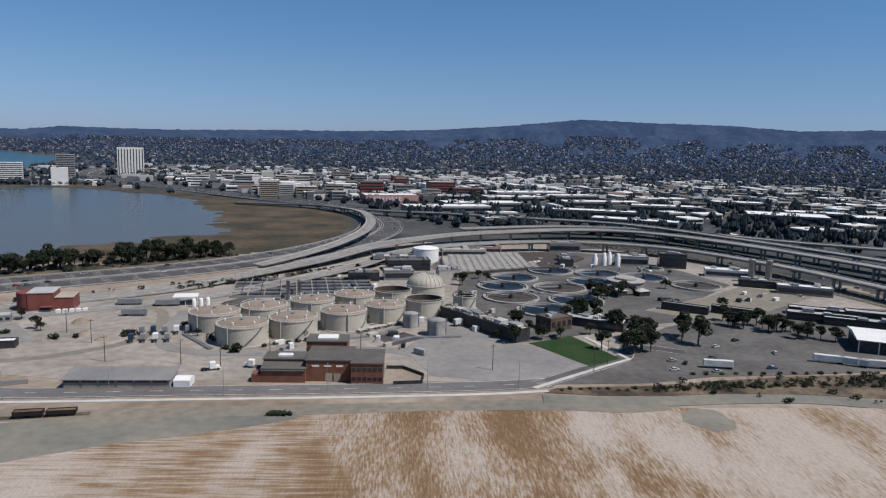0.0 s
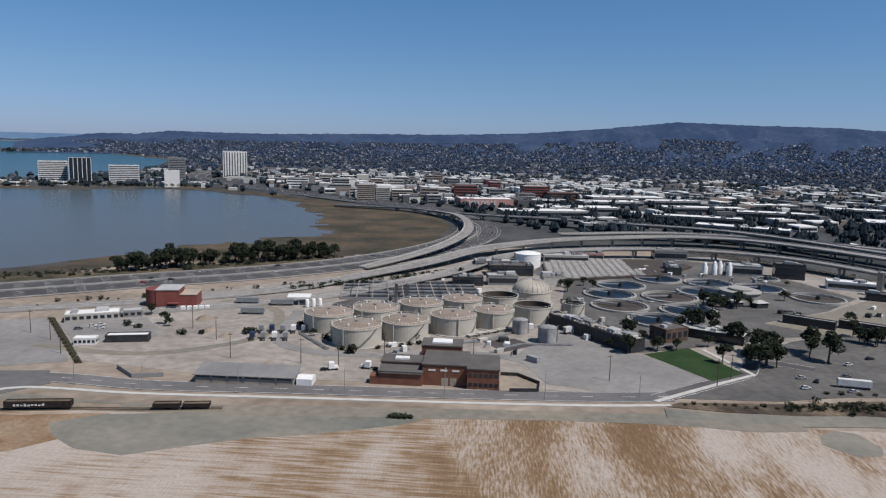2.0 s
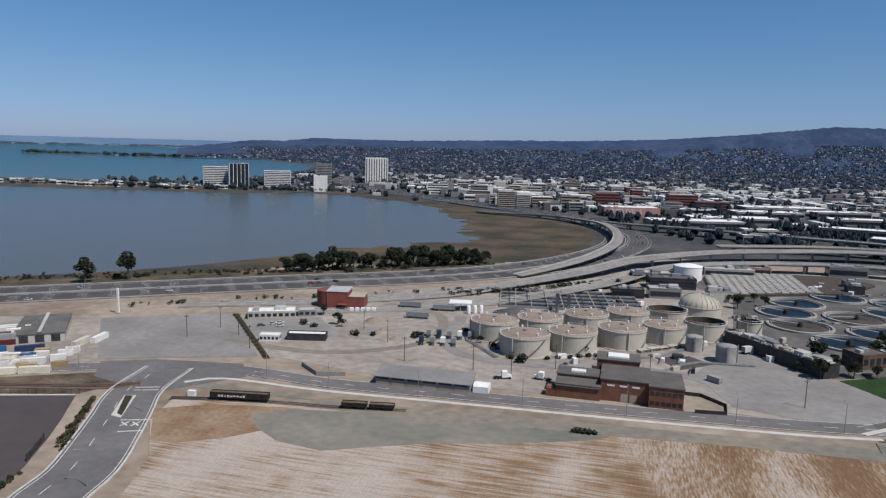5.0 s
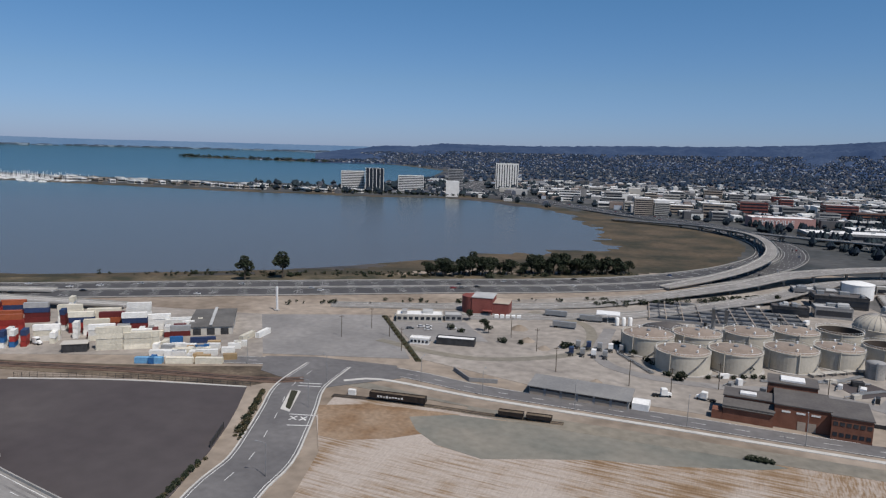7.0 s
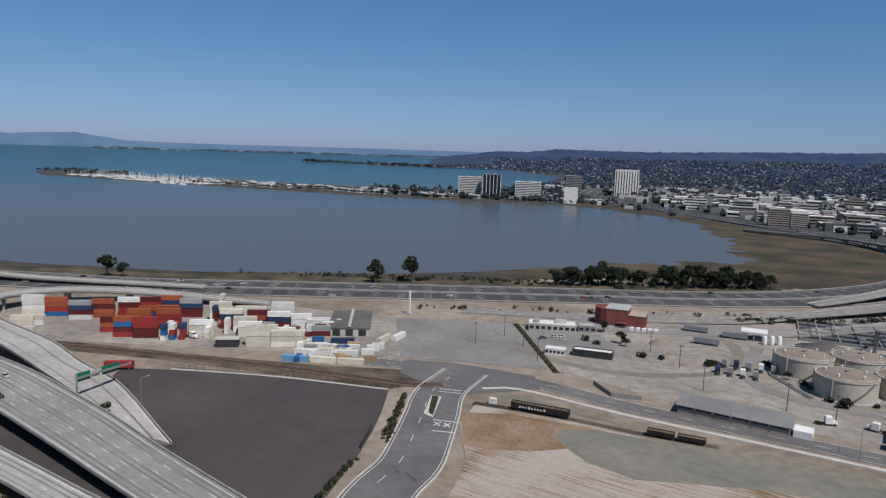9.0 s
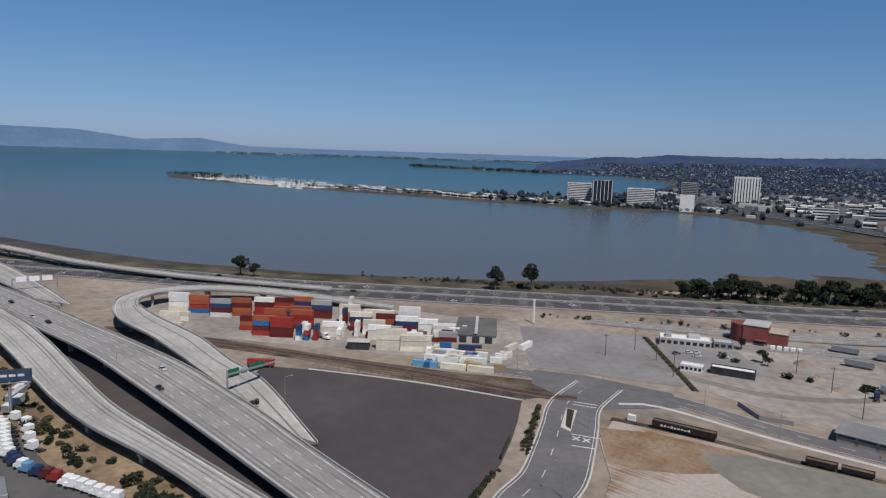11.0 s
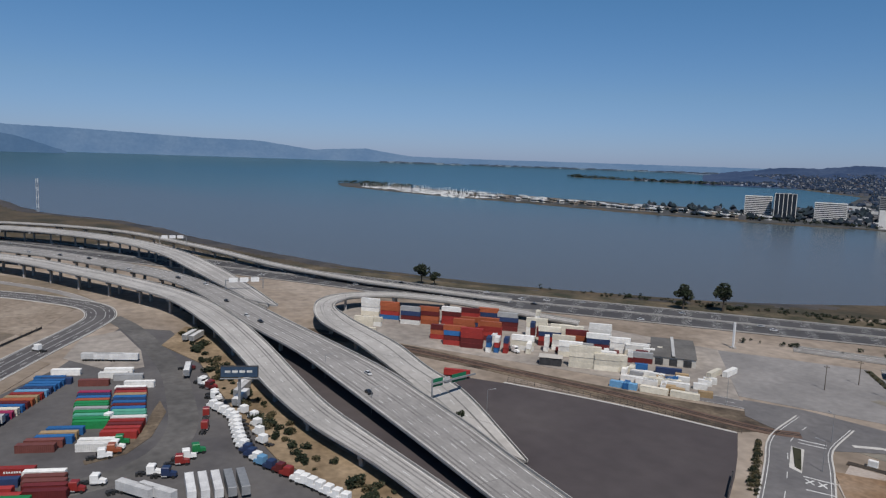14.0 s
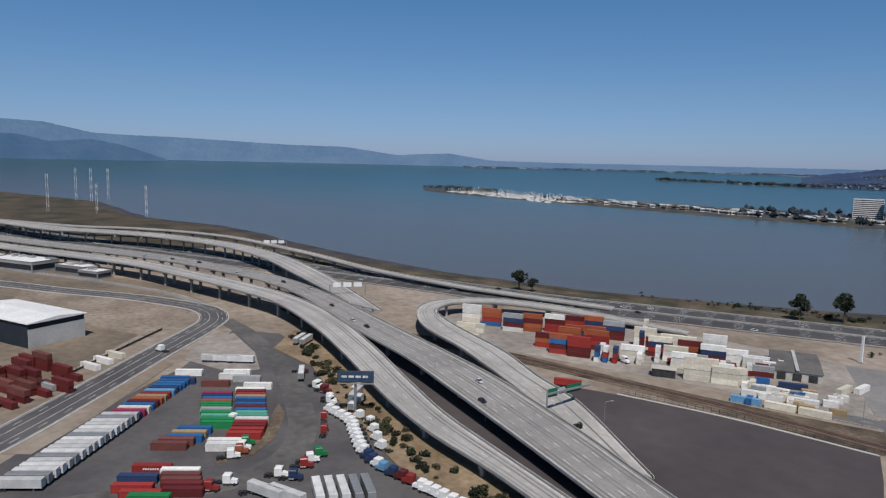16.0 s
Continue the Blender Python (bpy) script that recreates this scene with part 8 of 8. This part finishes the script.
# port shed and terminal buildings
ps = thing("port_shed", "dark blue and white port shed with white roof", "warehouse", at=(-556, -57, 0.1), turn=33)
part("wall", Geo().box(-32, 32, -16, 16, 0, 13).mesh("wall", mat("navy_wall", (0.02, 0.028, 0.04), (0.03, 0.038, 0.055), 0.1, 0.7, 0.0)), ps)
part("end_wall", Geo().box(32, 32.4, -16, 16, 0, 10).mesh("end_wall", M["roof_light"]), ps, "pale end wall")
part("roof", Geo().gable(-33, 33.5, -17, 17, 13, 13.4, 15).mesh("roof", M["roof_white"]), ps, "white roof")
slab("port_dirt", [(-520, 6), (-560, -20), (-640, -70), (-720, -60), (-640, 20), (-580, 36)], -0.2, 0.1, M["port_soil"], "bare tan dirt port land", "ground")
for a in ((-812, -66, 60, 26, 9, 38), (-770, -24, 34, 16, 7, 38), (-742, -12, 22, 14, 6, 38), (-850, -100, 50, 24, 9, 38)):
    block("terminal_building", "grey port building with a white roof", *a, wall="wall_grey", roof="roof_white", units=5, bands=1, cat="building")

put(10, -299, 129.3, 1.0, 5.1)
# white letter bars on two red boxes
for x, y in ((-339.9, -13.2), (-328.0, -20.1)):
    mb = thing("marking_panel", "white lettering bars on a red container side", "marking", "container markings", at=(x, y, 0.13), turn=64)
    for k in range(7):
        part("letter_bar", Geo().box(-2.6 + k * 0.75, -2.1 + k * 0.75, -1.31, -1.27, 1.3, 1.9).mesh("letter_bar", M["white_paint"]), mb)
# plant shade trees between the basins
for i in range(24):
    put(rnd.choice((2, 3, 0)), *rnd.choice(((135, 462), (150, 470), (60, 372), (92, 392), (30, 500), (172, 470), (50, 505), (-30, 540), (225, 540), (100, 385))), rnd.uniform(0.45, 0.75), 0.1).location += Vector((rnd.uniform(-12, 12), rnd.uniform(-8, 8), 0))
# old rail wagons on the spur beside the field
spur = smooth_line([(-204, 229.5, 0), (-188.8, 233.2, 0), (-165.3, 237.6, 0), (-137, 241, 0), (-112, 245.6, 0)], 4)
sr = thing("railway", "disused rusty railway spur beside the field", "railway", kind="structure")
part("ballast", strip(Geo(), spur, -1.8, 1.8, -0.1, 0.34).mesh("ballast", M["scrub_soil"]), sr)
for o in (-0.75, 0.75):
    part("rail", strip(Geo(), spur, o - 0.08, o + 0.08, 0.34, 0.48).mesh("rail", M["dark_metal"]), sr)
gr = random.Random(3)


def wagon(x, y, turn, length, top, label, scrawl=True):
    w = thing("rail_wagon", label, "rail wagon", "rail wagons", at=(x, y, 0.48), turn=turn)
    part("underframe", Geo().box(-length / 2, length / 2, -1.2, 1.2, 0.75, 1.05).mesh("underframe", M["dark_metal"]), w)
    g = Geo()
    for sy in (-1, 1):
        g.box(-length / 2, length / 2, sy * 1.4 - 0.06, sy * 1.4 + 0.06, 1.05, top)
        k = -length / 2
        while k <= length / 2 + 0.01:
            g.box(k - 0.09, k + 0.09, sy * 1.5 - 0.06, sy * 1.5 + 0.06, 0.95, top + 0.06)
            k += length / 12
    for sx in (-1, 1):
        g.box(sx * length / 2 - 0.06, sx * length / 2 + 0.06, -1.34, 1.34, 1.05, top)
    part("side_wall", g.mesh("side_wall", M["wagon_black"]), w)
    part("load", Geo().box(-length / 2 + 0.1, length / 2 - 0.1, -1.3, 1.3, 1.05, top - 0.3).mesh("load", M["scrub_soil"]), w, "dark rubble load")
    for sx in (-1, 1):
        b = part("bogie", Geo().box(-1.4, 1.4, -0.9, 0.9, 0.3, 0.75, 0.1).mesh("bogie", M["dark_metal"]), w, "", (sx * (length / 2 - 2.2), 0, 0))
        for dx in (-0.85, 0.85):
            part("axle_wheels", Geo().tube((dx, -0.85, 0.42), (dx, 0.85, 0.42), 0.42, 12).mesh("axle_wheels", M["dark_metal"]), b)
    if scrawl:
        for k in range(9):
            part("paint_bar", Geo().box(-length * 0.36 + k * 1.25, -length * 0.36 + 0.85 + k * 1.25, -1.60, -1.565, 1.4 + gr.uniform(0, 0.3), 2.3 + gr.uniform(-0.3, 0.2)).mesh("paint_bar", M["road_paint"]), w, "white scrawled paint bar", None)
    return w


M["wagon_black"] = mat("wagon_black", (0.018, 0.015, 0.014), (0.05, 0.034, 0.028), 0.6, 0.85, 0.2, var=0.3)
wagon(-177, 235.4, 10, 23, 3.3, "black rusty gondola rail wagon with white painted scrawl")
wagon(-131.5, 241.8, 10, 9.5, 2.5, "short low black rail wagon", False)
wagon(-121, 243.8, 10, 9.5, 2.3, "short low black rail wagon", False)
kb = thing("signal_cabinet", "pale grey trackside equipment cabinet", "cabinet", at=(-197.5, 234, 0.25), turn=10)
part("housing", Geo().box(-1.5, 1.5, -0.8, 0.8, 0.2, 2.3, 0.1).mesh("housing", M["wall_white"]), kb)
part("footing", Geo().box(-1.7, 1.7, -1, 1, 0, 0.2).mesh("footing", M["concrete"]), kb)
# heaps of soil in the yard
for x, y, r in ((-160, 350, 4), (-172, 372, 5), (-148, 340, 3.5), (-112, 300, 3)):
    g = Geo().lathe([(r, 0), (r * 0.8, r * 0.16), (r * 0.45, r * 0.36), (r * 0.15, r * 0.46), (0.01, r * 0.47)], 18)
    g.v = [(a + rnd.uniform(-0.2, 0.2), b + rnd.uniform(-0.2, 0.2), c * rnd.uniform(0.85, 1.15)) for a, b, c in g.v]
    solid("soil_heap", g.mesh("soil_heap", M["pale_dirt"], True), "low heap of pale soil", "heap", at=(x, y, 0.1), group="soil heaps")

lf = thing("lot_gate", "black steel gate panel at the paved lot", "gate", at=(0, 0, 0.1))
part("panel", strip(Geo(), [Vector((-211.5, 168, 0)), Vector((-219, 182.5, 0))], -0.1, 0.1, 0.2, 2.3).mesh("panel", M["dark_metal"]), lf)
for x, y in ((-211.5, 168), (-215.2, 175.2), (-219, 182.5)):
    part("post", Geo().box(x - 0.15, x + 0.15, y - 0.15, y + 0.15, 0, 2.5).mesh("post", M["dark_metal"]), lf)
